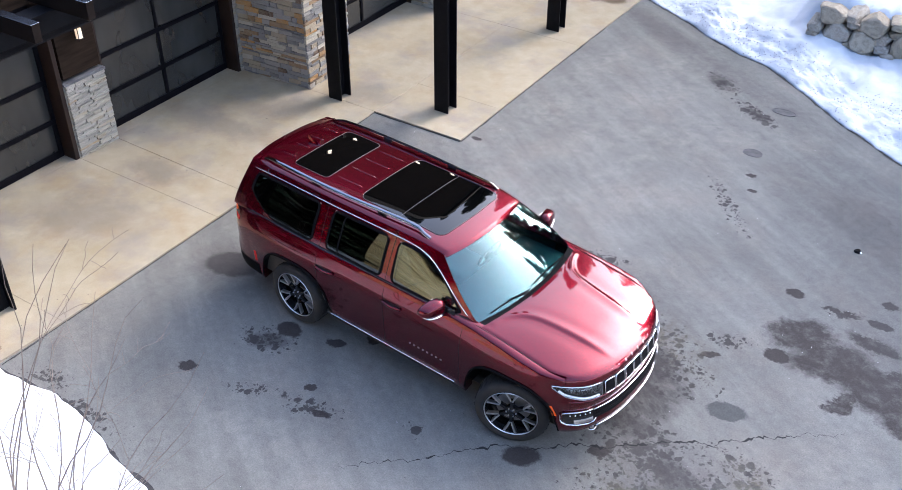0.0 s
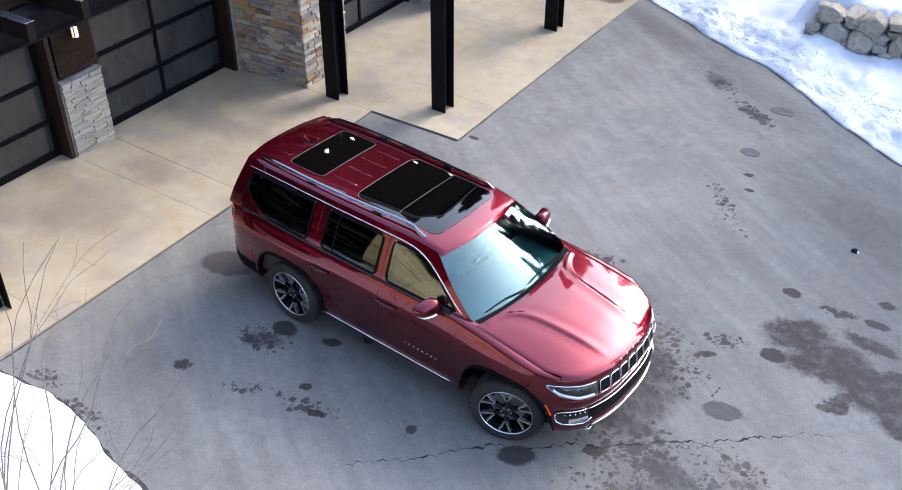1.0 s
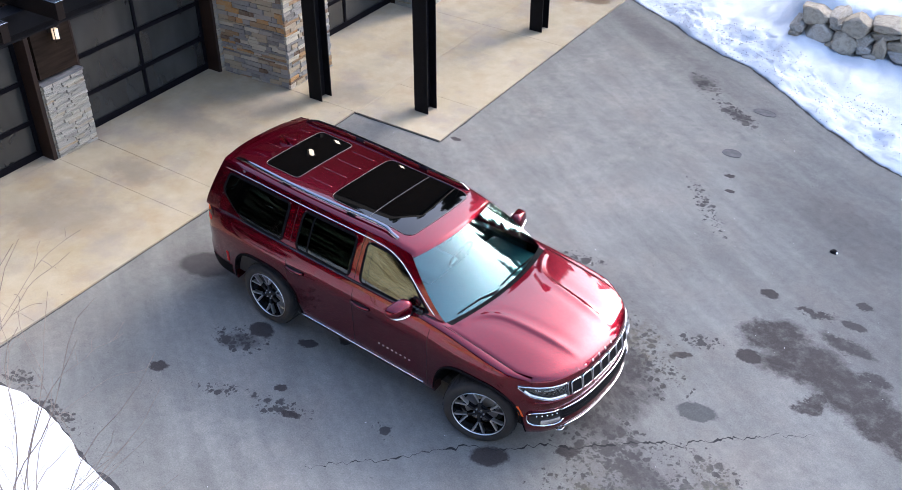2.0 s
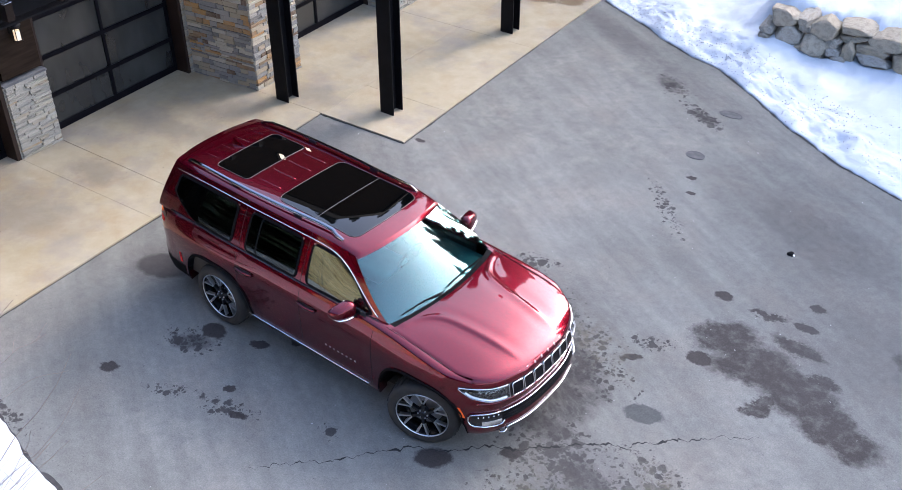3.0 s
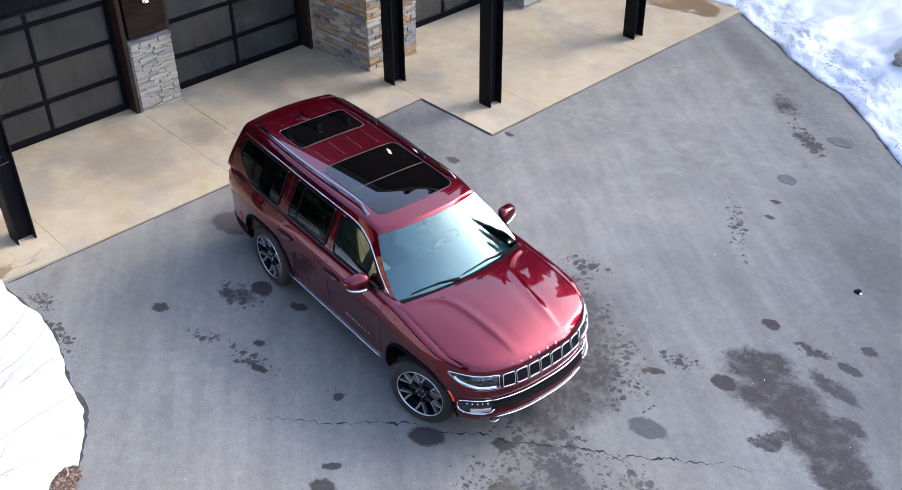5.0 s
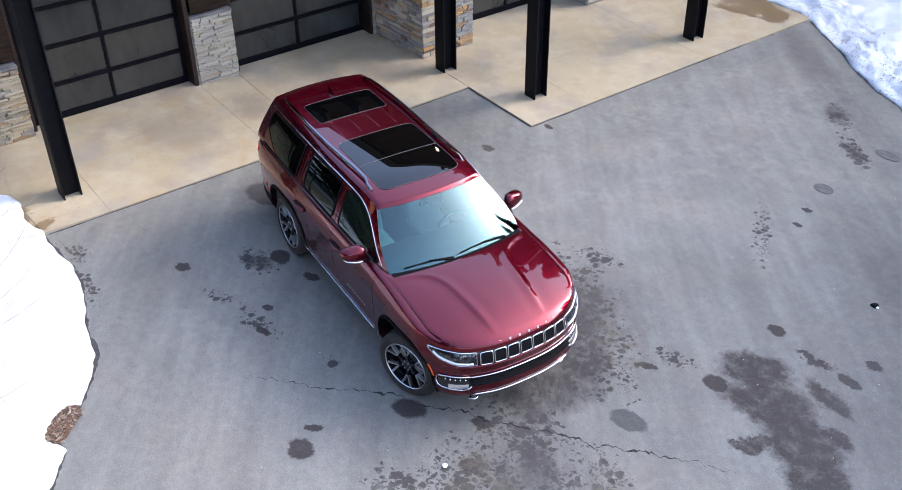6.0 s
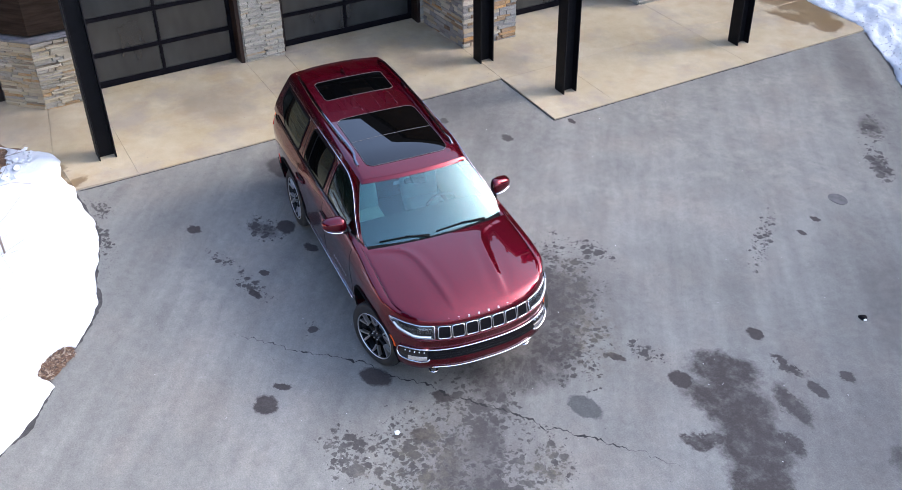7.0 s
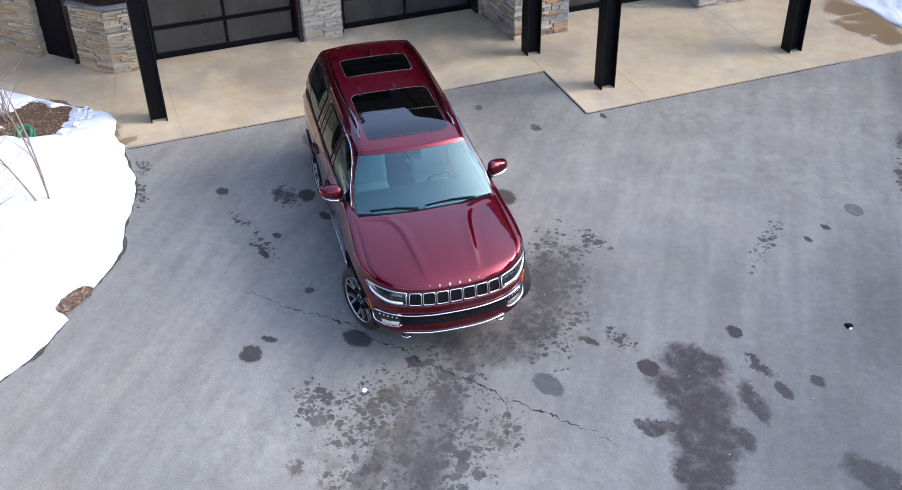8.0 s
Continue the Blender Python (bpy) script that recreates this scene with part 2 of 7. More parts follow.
# pale worn areas; the narrow bands about x 3 paint in reflected sunlight
PALE_AREAS = [(2.6, -1.6, 1.0, 0.22, 75), (3.1, 0.0, 1.1, 0.2, 65), (2.6, 2.4, 1.6, 0.5, 60), (3.6, 1.3, 1.3, 0.6, 40), (2.4, 3.6, 0.9, 0.4, 70), (1.4, 1.0, 1.1, 0.5, 60), (3.3, -0.9, 1.2, 0.35, 40), (4.6, 1.9, 0.8, 0.3, 40), (2.2, 0.4, 0.8, 0.3, 70), (6.0, -7.6, 1.4, 0.7, 20), (2.9, 0.9, 1.4, 0.25, 62), (1.3, 3.2, 0.9, 0.25, 75), (8.0, -5.0, 1.2, 0.8, 0), (1.2, 2.2, 0.6, 0.3, 80), (2.2, -7.3, 1.0, 0.3, 0)]


def concrete_material():
    m = Mat("buff_concrete", (0.27, 0.2375, 0.1972), 0.75)
    v = m.coords("Object")
    wv = m.mapped(v, scale=(1, 1, 1))
    big, mid, fine = m.noise(wv, 0.7, 4, 0.6), m.noise(wv, 4, 5, 0.65), m.noise(wv, 70, 3, 0.6)
    tone = m.math("ADD", m.math("MULTIPLY", big, 0.6), m.math("MULTIPLY", mid, 0.4))
    col = m.mix(m.ramp(tone, (0.35, 0.0), (0.65, 1.0)), (0.252, 0.2031, 0.1224), (0.342, 0.2937, 0.2108))
    rust = m.ramp(m.noise(wv, 1.3, 7, 0.66), (0.48, 0.0), (0.66, 1.0))
    col = m.mix(m.math("MULTIPLY", rust, 0.65), col, (0.252, 0.1844, 0.102))
    grey = m.ramp(m.noise(m.mapped(wv, loc=(7, 3, 0)), 0.9, 4, 0.6), (0.5, 0.0), (0.66, 1.0))
    col = m.mix(m.math("MULTIPLY", grey, 0.6), col, (0.186, 0.1656, 0.1496))
    col = m.mix(m.math("MULTIPLY", m.ramp(m.noise(wv, 14, 6, 0.7), (0.6, 0.0), (0.75, 1.0)), 0.25), col, (0.36, 0.3438, 0.3128))
    wob = m.node("ShaderNodeTexNoise", Vector=wv, Scale=2.2, Detail=5.0, Roughness=0.65)
    shift = m.t.nodes.new("ShaderNodeVectorMath")
    shift.operation = "MULTIPLY_ADD"
    m.t.links.new(wob.outputs["Color"], shift.inputs[0])
    shift.inputs[1].default_value = (0.9, 0.9, 0)
    m.t.links.new(m.mapped(wv, loc=(-0.45, -0.45, 0), scale=(1, 1, 0)), shift.inputs[2])
    wet = spot_mask(m, shift.outputs[0], PUDDLES, 0.12)
    col = m.mix(m.math("MULTIPLY", wet, 0.75), col, (0.114, 0.0719, 0.0306))
    tread = spot_mask(m, shift.outputs[0], TREADS, 0.5)
    col = m.mix(m.math("MULTIPLY", tread, 0.5), col, (0.12, 0.1031, 0.0884))
    m.wire(m.mix(0.5, col, m.ramp(fine, (0.3, 0.85), (0.7, 1.12)), "MULTIPLY"), "Base Color")
    m.wire(m.math("SUBTRACT", m.math("MULTIPLY_ADD", mid, 0.2, 0.6), m.math("MULTIPLY", wet, 0.35)), "Roughness")
    m.bump(m.math("ADD", fine, mid), 0.08, 0.003)
    return m


def stone_material(name, tints, film):
    m = Mat(name, (0.3, 0.29, 0.28), 0.85)
    v = m.coords("Object")
    r = m.random()
    tone = m.node("ShaderNodeValToRGB", Fac=r)
    tone.color_ramp.interpolation = "CONSTANT"
    els = tone.color_ramp.elements
    while len(els) < len(tints):
        els.new(0.5)
    for e, (p, c) in zip(els, tints):
        e.position, e.color = p, (*c, 1)
    w = m.node("ShaderNodeTexNoise", Vector=v, Scale=1.6, Detail=6.0, Roughness=0.7)
    wf = m.noise(v, 14, 5, 0.7)
    col = m.mix(m.math("MULTIPLY", m.ramp(w.outputs["Fac"], (0.4, 0.0), (0.65, 1.0)), film), tone.outputs["Color"], (0.32, 0.3, 0.25))
    m.wire(m.mix(0.7, col, m.ramp(wf, (0.3, 0.72), (0.7, 1.24)), "MULTIPLY"), "Base Color")
    m.bump(wf, 0.6, 0.02)
    return m


def snow_material():
    m = Mat("old_snow", (0.7912, 0.8096, 0.828), 0.55)
    v = m.coords()
    big, mid, fine = m.noise(v, 0.8, 4), m.noise(v, 5, 6, 0.65), m.noise(v, 40, 4, 0.7)
    col = m.mix(m.ramp(big, (0.4, 0.0), (0.65, 1.0)), (0.44, 0.478, 0.53), (0.545, 0.566, 0.588))
    dirt = m.ramp(m.noise(v, 16, 4, 0.8), (0.66, 0.0), (0.74, 1.0))
    col = m.mix(m.math("MULTIPLY", dirt, m.math("MULTIPLY", m.ramp(big, (0.5, 0.0), (0.6, 1.0)), 0.25)), col, (0.322, 0.2944, 0.276))
    m.wire(col, "Base Color")
    m.bump(m.math("ADD", m.math("MULTIPLY", mid, 1.0), m.math("MULTIPLY", fine, 0.25)), 0.5, 0.05)
    m.set("Subsurface Weight", 0.0)
    return m


ASPHALT = asphalt_material().m
CONCRETE = concrete_material().m
GREY_TINTS = [(0.0, (0.2808, 0.273, 0.2372)), (0.2, (0.1794, 0.1755, 0.1533)), (0.36, (0.3432, 0.3198, 0.2555)), (0.52, (0.2418, 0.2379, 0.2117)), (0.7, (0.2886, 0.2496, 0.1752)),
              (0.86, (0.2808, 0.2028, 0.1095)), (0.9, (0.351, 0.3354, 0.292)), (0.96, (0.2028, 0.1482, 0.0949))]
RUST_TINTS = [(0.0, (0.263, 0.258, 0.242)), (0.18, (0.146, 0.146, 0.146)), (0.3, (0.322, 0.273, 0.192)), (0.46, (0.195, 0.200, 0.201)), (0.64, (0.244, 0.156, 0.078)),
              (0.74, (0.370, 0.205, 0.069)), (0.81, (0.409, 0.380, 0.310)), (0.93, (0.127, 0.078, 0.046))]
TAN_TINTS = [(0.0, (0.25, 0.215, 0.15)), (0.22, (0.17, 0.155, 0.12)), (0.4, (0.3, 0.255, 0.17)), (0.56, (0.2, 0.19, 0.16)), (0.72, (0.26, 0.2, 0.11)), (0.84, (0.25, 0.15, 0.055)), (0.9, (0.33, 0.3, 0.23)), (0.96, (0.13, 0.1, 0.065))]
TAN_STONE = stone_material("tan_ledge_stone", TAN_TINTS, 0.45).m
STONE = stone_material("ledge_stone", GREY_TINTS, 0.9).m
RUST_STONE = stone_material("rusty_ledge_stone", RUST_TINTS, 0.35).m
SNOW = snow_material().m
STEEL = grainy("black_painted_steel", (0.0028, 0.0028, 0.0035), (0.0056, 0.0056, 0.007), 0.5, 6).set("Specular IOR Level", 0.12).m
FRAME_METAL = grainy("dark_bronze_frame", (0.0028, 0.0028, 0.0042), (0.0056, 0.0056, 0.0077), 0.45, 8).set("Specular IOR Level", 0.05).m
MORTAR = grainy("dark_mortar", (0.049, 0.0455, 0.042), (0.091, 0.084, 0.077), 0.9, 12).m
CAPSTONE = grainy("grey_capstone", (0.07, 0.07, 0.077), (0.14, 0.14, 0.147), 0.8, 5).m
WET_ASPHALT = grainy("wet_asphalt", (0.03, 0.029, 0.029), (0.062, 0.058, 0.056), 0.9, 9).set("Specular IOR Level", 0.1).m
JAMB = grainy("brown_jamb", (0.0112, 0.0056, 0.0042), (0.021, 0.0112, 0.0077), 0.5, 5).set("Specular IOR Level", 0.3).m


def siding_material():
    m = Mat("brown_siding", (0.039, 0.0292, 0.0228), 0.6)
    v = m.coords()
    g = m.noise(m.mapped(v, scale=(1, 1, 9)), 2, 5, 0.6)
    m.wire(m.mix(m.ramp(g, (0.35, 0.0), (0.65, 1.0)), (0.0143, 0.0104, 0.0078), (0.0273, 0.0195, 0.0149)), "Base Color")
    m.set("Specular IOR Level", 0.0)
    m.set("Roughness", 0.95)
    m.bump(g, 0.2, 0.004)
    return m.m


SIDING = siding_material()


def frosted_glass():
    m = Mat("frosted_door_glass", (0.05, 0.05, 0.05), 0.22)
    v = m.coords()
    n = m.noise(m.mapped(v, scale=(1, 1, 0.4)), 1.5, 3)
    m.wire(m.mix(m.ramp(n, (0.35, 0.0), (0.65, 1.0)), (0.018, 0.0188, 0.0182), (0.031, 0.0325, 0.0318)), "Base Color")
    m.set("Coat Weight", 0.3)
    m.set("Coat Roughness", 0.05)
    return m.m


DOOR_GLASS = frosted_glass()
RAFTER = grainy("weathered_rafter", (0.004, 0.0028, 0.0025), (0.009, 0.006, 0.005), 0.6, 6).set("Specular IOR Level", 0.08).m
FLASHING = Mat("dark_metal_flashing", (0.3, 0.32, 0.36), 0.22, 1.0).m
BARK = grainy("grey_twig_bark", (0.112, 0.084, 0.07), (0.21, 0.175, 0.147), 0.85, 12).m
TRUNK = grainy("conifer_bark", (0.06, 0.04, 0.03), (0.12, 0.085, 0.06), 0.9, 10).m
NEEDLES = grainy("conifer_needles", (0.007, 0.0154, 0.007), (0.0182, 0.0336, 0.014), 0.8, 2).m
MULCH = grainy("leaf_mulch", (0.042, 0.021, 0.0105), (0.119, 0.063, 0.0315), 0.85, 30).m


def boulder_material():
    m = Mat("boulder_stone", (0.36, 0.33, 0.28), 0.9)
    v = m.coords()
    tone = m.ramp(m.random(), (0.0, (0.33, 0.27, 0.19)), (0.3, (0.45, 0.38, 0.28)), (0.55, (0.4, 0.38, 0.35)), (0.8, (0.46, 0.38, 0.26)), (1.0, (0.34, 0.33, 0.32)))
    n, f = m.noise(v, 5, 6, 0.72), m.noise(v, 34, 5, 0.75)
    col = m.mix(m.ramp(n, (0.46, 0.0), (0.7, 0.85)), tone, (0.2, 0.165, 0.12))
    m.wire(m.mix(0.8, col, m.ramp(f, (0.3, 0.78), (0.7, 1.18)), "MULTIPLY"), "Base Color")
    m.bump(m.math("ADD", n, m.math("MULTIPLY", f, 0.5)), 0.8, 0.04)
    return m.m


BOULDER = boulder_material()


# ---- mesh helpers ----
def mesh_of(bm, name, material, smooth=False):
    me = bpy.data.meshes.new(name)
    bmesh.ops.recalc_face_normals(bm, faces=bm.faces)
    bm.to_mesh(me)
    bm.free()
    for mt in material if isinstance(material, (list, tuple)) else [material]:
        me.materials.append(mt)
    if smooth:
        for p in me.polygons:
            p.use_smooth = True
        if smooth is not True:
            me.set_sharp_from_angle(angle=radians(smooth))
    return me


def part(name, bm, material, parent=None, label="", smooth=False, m=None):
    """Links a bmesh as one mesh object, under a thing or a part where one is given."""
    ob = new(name, mesh_of(bm, name, material, smooth))
    if parent is not None:
        ob.parent = parent
    if m is not None:
        ob.matrix_local = m
    if label:
        ob["label"] = label
    return ob


def box(bm, x0, x1, y0, y1, z0, z1, bevel=0.0):
    """Adds a box, with its edges rounded where bevel is given."""
    out = bmesh.ops.create_cube(bm, size=1.0)
    bmesh.ops.scale(bm, vec=(x1 - x0, y1 - y0, z1 - z0), verts=out["verts"])
    bmesh.ops.translate(bm, vec=((x0 + x1) / 2, (y0 + y1) / 2, (z0 + z1) / 2), verts=out["verts"])
    if bevel:
        edges = list({e for v in out["verts"] for e in v.link_edges})
        bmesh.ops.bevel(bm, geom=edges, offset=bevel, segments=2, affect="EDGES", profile=0.5)
    return bm


def boxed(*args, bevel=0.0):
    return box(bmesh.new(), *args, bevel=bevel)


def prism(points, z0, z1, top=None):
    """An upright prism over a plan; top gives the height at a point, if it varies."""
    bm = bmesh.new()
    low = [bm.verts.new((x, y, (top(x) - (z1 - z0)) if top else z0)) for x, y in points]
    high = [bm.verts.new((x, y, top(x) if top else z1)) for x, y in points]
    n = len(points)
    bm.faces.new(low[::-1])
    bm.faces.new(high)
    for i in range(n):
        bm.faces.new((low[i], low[(i + 1) % n], high[(i + 1) % n], high[i]))
    return bm


def empty(name, m=None):
    ob = new(name)
    if m is not None:
        ob.matrix_world = m
    return ob


def tube(bm, points, radii, sides=8, cap=True):
    """A round tube along points."""
    pts = [Vector(p) for p in points]
    rings = []
    ref = Vector((0, 0, 1))
    for i, p in enumerate(pts):
        d = (pts[min(i + 1, len(pts) - 1)] - pts[max(i - 1, 0)]).normalized()
        if abs(d.dot(ref)) > 0.95:
            ref = Vector((0.3, 1, 0)).normalized()
        a = d.cross(ref).normalized()
        b = a.cross(d)
        r = radii[i] if isinstance(radii, (list, tuple)) else radii
        rings.append([bm.verts.new(p + (a * math.cos(k * 2 * math.pi / sides) + b * math.sin(k * 2 * math.pi / sides)) * r) for k in range(sides)])
    for r0, r1 in zip(rings, rings[1:]):
        for k in range(sides):
            bm.faces.new((r0[k], r0[(k + 1) % sides], r1[(k + 1) % sides], r1[k]))
    if cap:
        bm.faces.new(rings[0][::-1])
        bm.faces.new(rings[-1])
    return bm


def grid(bm, rows, close=False):
    """Quads between equal rows of points. Returns the rows of vertices."""
    vs = [[bm.verts.new(p) for p in row] for row in rows]
    for a, b in zip(vs, vs[1:]):
        n = len(a)
        for i in range(n if close else n - 1):
            bm.faces.new((a[i], a[(i + 1) % n], b[(i + 1) % n], b[i]))
    return vs


def lerp_table(table, x):
    """Smooth interpolation in a table of (x, value)."""
    if x <= table[0][0]:
        return table[0][1]
    for (x0, v0), (x1, v1) in zip(table, table[1:]):
        if x <= x1:
            k = (x - x0) / (x1 - x0)
            return v0 + (v1 - v0) * k
    return table[-1][1]


def soft_table(table, x, w=0.06):
    """As lerp_table, rounded at the knots."""
    return sum(lerp_table(table, x + w * k) for k in (-1, -0.5, 0, 0.5, 1)) / 5

# ---- ground ----
SNOW_RIGHT = [(-6.0, 6.3), (0.3, 6.3), (0.8, 6.1), (1.75, 5.56), (2.7, 4.95), (3.25, 4.66), (3.75, 4.52), (4.7, 3.8), (5.5, 3.1), (6.5, 2.42), (8.5, 1.5), (12.0, 1.0), (20.0, 0.5), (34.0, 0.0)]
SNOW_LEFT = [(-5.5, -12.0), (-4.0, -10.05), (-3.05, -9.12), (-2.3, -8.28), (-2.02, -8.2), (-1.55, -8.3), (-1.15, -8.2), (-0.6, -8.2), (-0.1, -8.14), (0.4, -8.2), (0.85, -8.33),
             (1.3, -8.46), (1.75, -8.55), (2.1, -8.72), (2.45, -8.98), (2.7, -9.42), (3.0, -9.34), (3.4, -9.62), (3.9, -10.18), (4.6, -11.2), (5.4, -12.8), (6.0, -15.0), (6.4, -20.0)]


def ground():
    """One snowy sheet to the horizon, sunk under the paving and rising to hills far off."""
    bm = bmesh.new()
    ticks = [-900, -500, -280, -160, -100, -70, -50, -38, -30, -24, -18, -12, -6, 0, 6, 12, 18, 24, 30, 38, 50, 70, 100, 160, 280, 500, 900]

    def h(x, y):
        r = math.hypot(x, y)
        far = max(0.0, r - 30)
        return gz(max(-20, min(30, x))) - 0.25 + 0.09 * far * (0.6 + 0.6 * noise.noise((x * 0.004 + 3, y * 0.004, 0))) * (1 if far < 300 else 300 / far) + 0.3 * noise.noise((x * 0.05, y * 0.05, 1)) * min(1, far / 20)

    grid(bm, [[(x, y, h(x, y)) for x in ticks] for y in ticks])
    return tagged(part("ground", bm, SNOW, smooth=True), "snow-covered ground running out to low white hills", "ground", kind="structure")


ground()


def drive():
    """The paved sheet, with the distance to each kind of patch stored on its points."""
    bm = bmesh.new()
    xs = [-6 + 0.5 * i for i in range(9)] + [-1.5 + 0.1 * i for i in range(115)] + [10 + 0.75 * i for i in range(33)]
    ys = [-26 + 1.0 * i for i in range(17)] + [-9 + 0.1 * i for i in range(161)] + [8 + 1.0 * i for i in range(7)]
    grid(bm, [[(x, y, gz(x)) for x in xs] for y in ys])
    ob = part("road", bm, ASPHALT)
    px = np.array([v.co.x for v in ob.data.vertices])
    py = np.array([v.co.y for v in ob.data.vertices])
    for name, spots in (("splash", SPLASHES), ("smear", SMEARS), ("silt", SILT), ("damp_dark", DAMP_AND_DARK), ("pale", PALE_AREAS)):
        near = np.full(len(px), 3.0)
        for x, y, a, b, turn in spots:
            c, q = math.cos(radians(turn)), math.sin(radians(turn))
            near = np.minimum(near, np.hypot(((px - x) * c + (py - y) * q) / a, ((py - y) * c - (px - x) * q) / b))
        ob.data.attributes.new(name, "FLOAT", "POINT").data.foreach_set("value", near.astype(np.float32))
    return tagged(ob, "worn grey asphalt driveway with dark damp stains", "driveway", kind="structure")


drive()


def edge_y(line, x):
    return lerp_table(line, x)


def snow_right():
    """The bank beyond the drive: a ragged lip, footprints and a shelf up to the boulder wall."""
    bm = bmesh.new()
    rows = []
    n = 620
    for i in range(n + 1):
        x = -6 + 36 * (i / n) ** 1.25
        e = edge_y(SNOW_RIGHT, x) + 0.07 * noise.noise((x * 2.3, 0, 5)) + 0.04 * noise.noise((x * 9, 0, 7)) + 0.02 * noise.noise((x * 25, 0, 7))
        row = []
        for d in [0.0, 0.012] + [0.035 * j for j in range(1, 34)] + [1.25, 1.35, 1.45, 1.55, 1.65, 1.78, 1.9, 2.05, 2.2, 2.35, 2.5, 2.7, 2.9, 3.1, 3.4, 3.8, 4.8, 6.5, 9, 14, 24, 45]:
            y = e + d
            broken = 0.5 + 0.5 * noise.noise((x * 1.7, 3.0, 8))
            lip = (0.012 + 0.032 * broken) * min(1, d / 0.05) ** 0.6
            rise = 0.14 * min(1, d / 1.2) + 0.05 * min(1.0, max(0, d - 1.2) / 2)
            k = min(1, d / 0.25)
            rise += 0.2 * math.exp(-((x - 4.1) / 0.7) ** 2) * min(1, max(0, (d - 0.35) / 0.7))
            if y > 5.95 and x > 3.7:
                rise += 0.62 * min(1, (y - 5.95) / 0.22) * min(1, (x - 3.7) / 0.7)
            lump = k * (0.11 * noise.noise((x * 1.1, y * 1.1, 2)) + 0.06 * noise.noise((x * 3.7, y * 3.7, 3)))
            trod = 0.6 if d < 1.0 else 0.2
            rough = k * trod * (0.05 * abs(noise.noise((x * 7, y * 7, 4))) + 0.035 * noise.noise((x * 17, y * 17, 5)) + 0.02 * noise.noise((x * 34, y * 34, 6)))
            pit = noise.voronoi((x * 2.1, y * 2.1, 0.5))[0][0]
            rough -= k * trod * 0.075 * max(0.0, 1 - (pit / 0.36) ** 2) * (0.5 + noise.noise((x * 0.9, y * 0.9, 7)))
            z = gz(x) + (-0.03 if d == 0 else max(0.008, lip + rise + lump + rough))
            row.append((x, y, z))
        rows.append(row)
    grid(bm, rows)
    return tagged(part("snow_bank", bm, SNOW, smooth=True), "lumpy white snow bank with trodden ragged edge", "snow", kind="stuff")


def snow_left():
    bm = bmesh.new()
    pts = []
    for (x0, y0), (x1, y1) in zip(SNOW_LEFT, SNOW_LEFT[1:]):
        n = max(2, int(math.hypot(x1 - x0, y1 - y0) / 0.04)) if x0 < 4 else 12
        pts += [(x0 + (x1 - x0) * k / n, y0 + (y1 - y0) * k / n) for k in range(n)]
    rows = []
    for i, (x, y) in enumerate(pts):
        a, b = pts[max(0, i - 6)], pts[min(len(pts) - 1, i + 6)]
        tx, ty = b[0] - a[0], b[1] - a[1]
        k = math.hypot(tx, ty)
        nx, ny = ty / k, -tx / k
        # the far rows all run towards -y, so that they never cross
        row = []
        jig = 0.035 * noise.noise((x * 4, y * 4, 9)) + 0.015 * noise.noise((x * 14, y * 14, 9))
        for d in (0.0, 0.012, 0.04, 0.08, 0.13, 0.2, 0.3, 0.42, 0.6, 0.8, 1.05, 1.35, 1.7, 2.1, 2.6, 3.3, 4.5, 7, 12, 22):
            s = min(1, d / 0.5)
            px = x + (nx * (1 - s) + 0.0 * s) * min(d, 0.5) + nx * jig * (1 - s)
            py = y + (ny * (1 - s) - s) * min(d, 0.5) - max(0, d - 0.5) + ny * jig * (1 - s)
            lip = 0.10 * min(1, d / 0.1) ** 0.55
            w = min(1, d / 0.35)
            bare = 0.0
            for hx, hy, ha, hb, turn in ((-2.5, -9.55, 0.78, 0.62, 0.6), (2.63, -9.23, 0.33, 0.17, -0.8)):
                ex, ey = px - hx, py - hy
                c, q = math.cos(turn), math.sin(turn)
                r = math.hypot((ex * c + ey * q) / ha, (ey * c - ex * q) / hb)
                bare = max(bare, 0.3 * min(1, max(0, (1 - r + 0.45 * noise.noise((px * 3.1, py * 3.1, 21))) * 3.5)))
            z = gz(px) + (-0.03 if d == 0 else lip + 0.10 * min(1, d / 1.6) + w * (0.05 * noise.noise((px * 1.3, py * 1.3, 12)) + 0.03 * noise.noise((px * 5, py * 5, 13)) + 0.014 * noise.noise((px * 13, py * 13, 14))) - bare)
            row.append((px, py, z))
        rows.append(row)
    grid(bm, rows)
    return tagged(part("snow_bank", bm, SNOW, smooth=True), "smooth bright snow bank edging the driveway", "snow", kind="stuff")


far_bank = snow_right()
snow_left()

# ---- concrete apron ----
apron = tagged(part("pavement", prism([(-6.2, -11.5), (-4.3, -10.6), (-1.12, -8.16), (-1.12, -0.8), (0.56, -0.8), (0.56, 6.2), (-4.4, 6.2), (-4.4, -8.5), (-6.2, -9.8)], -0.2, -0.012,
                                      top=lambda x: cz(x) - 0.012), CONCRETE), "buff concrete apron with cut joints before the garage", "pavement", kind="structure")


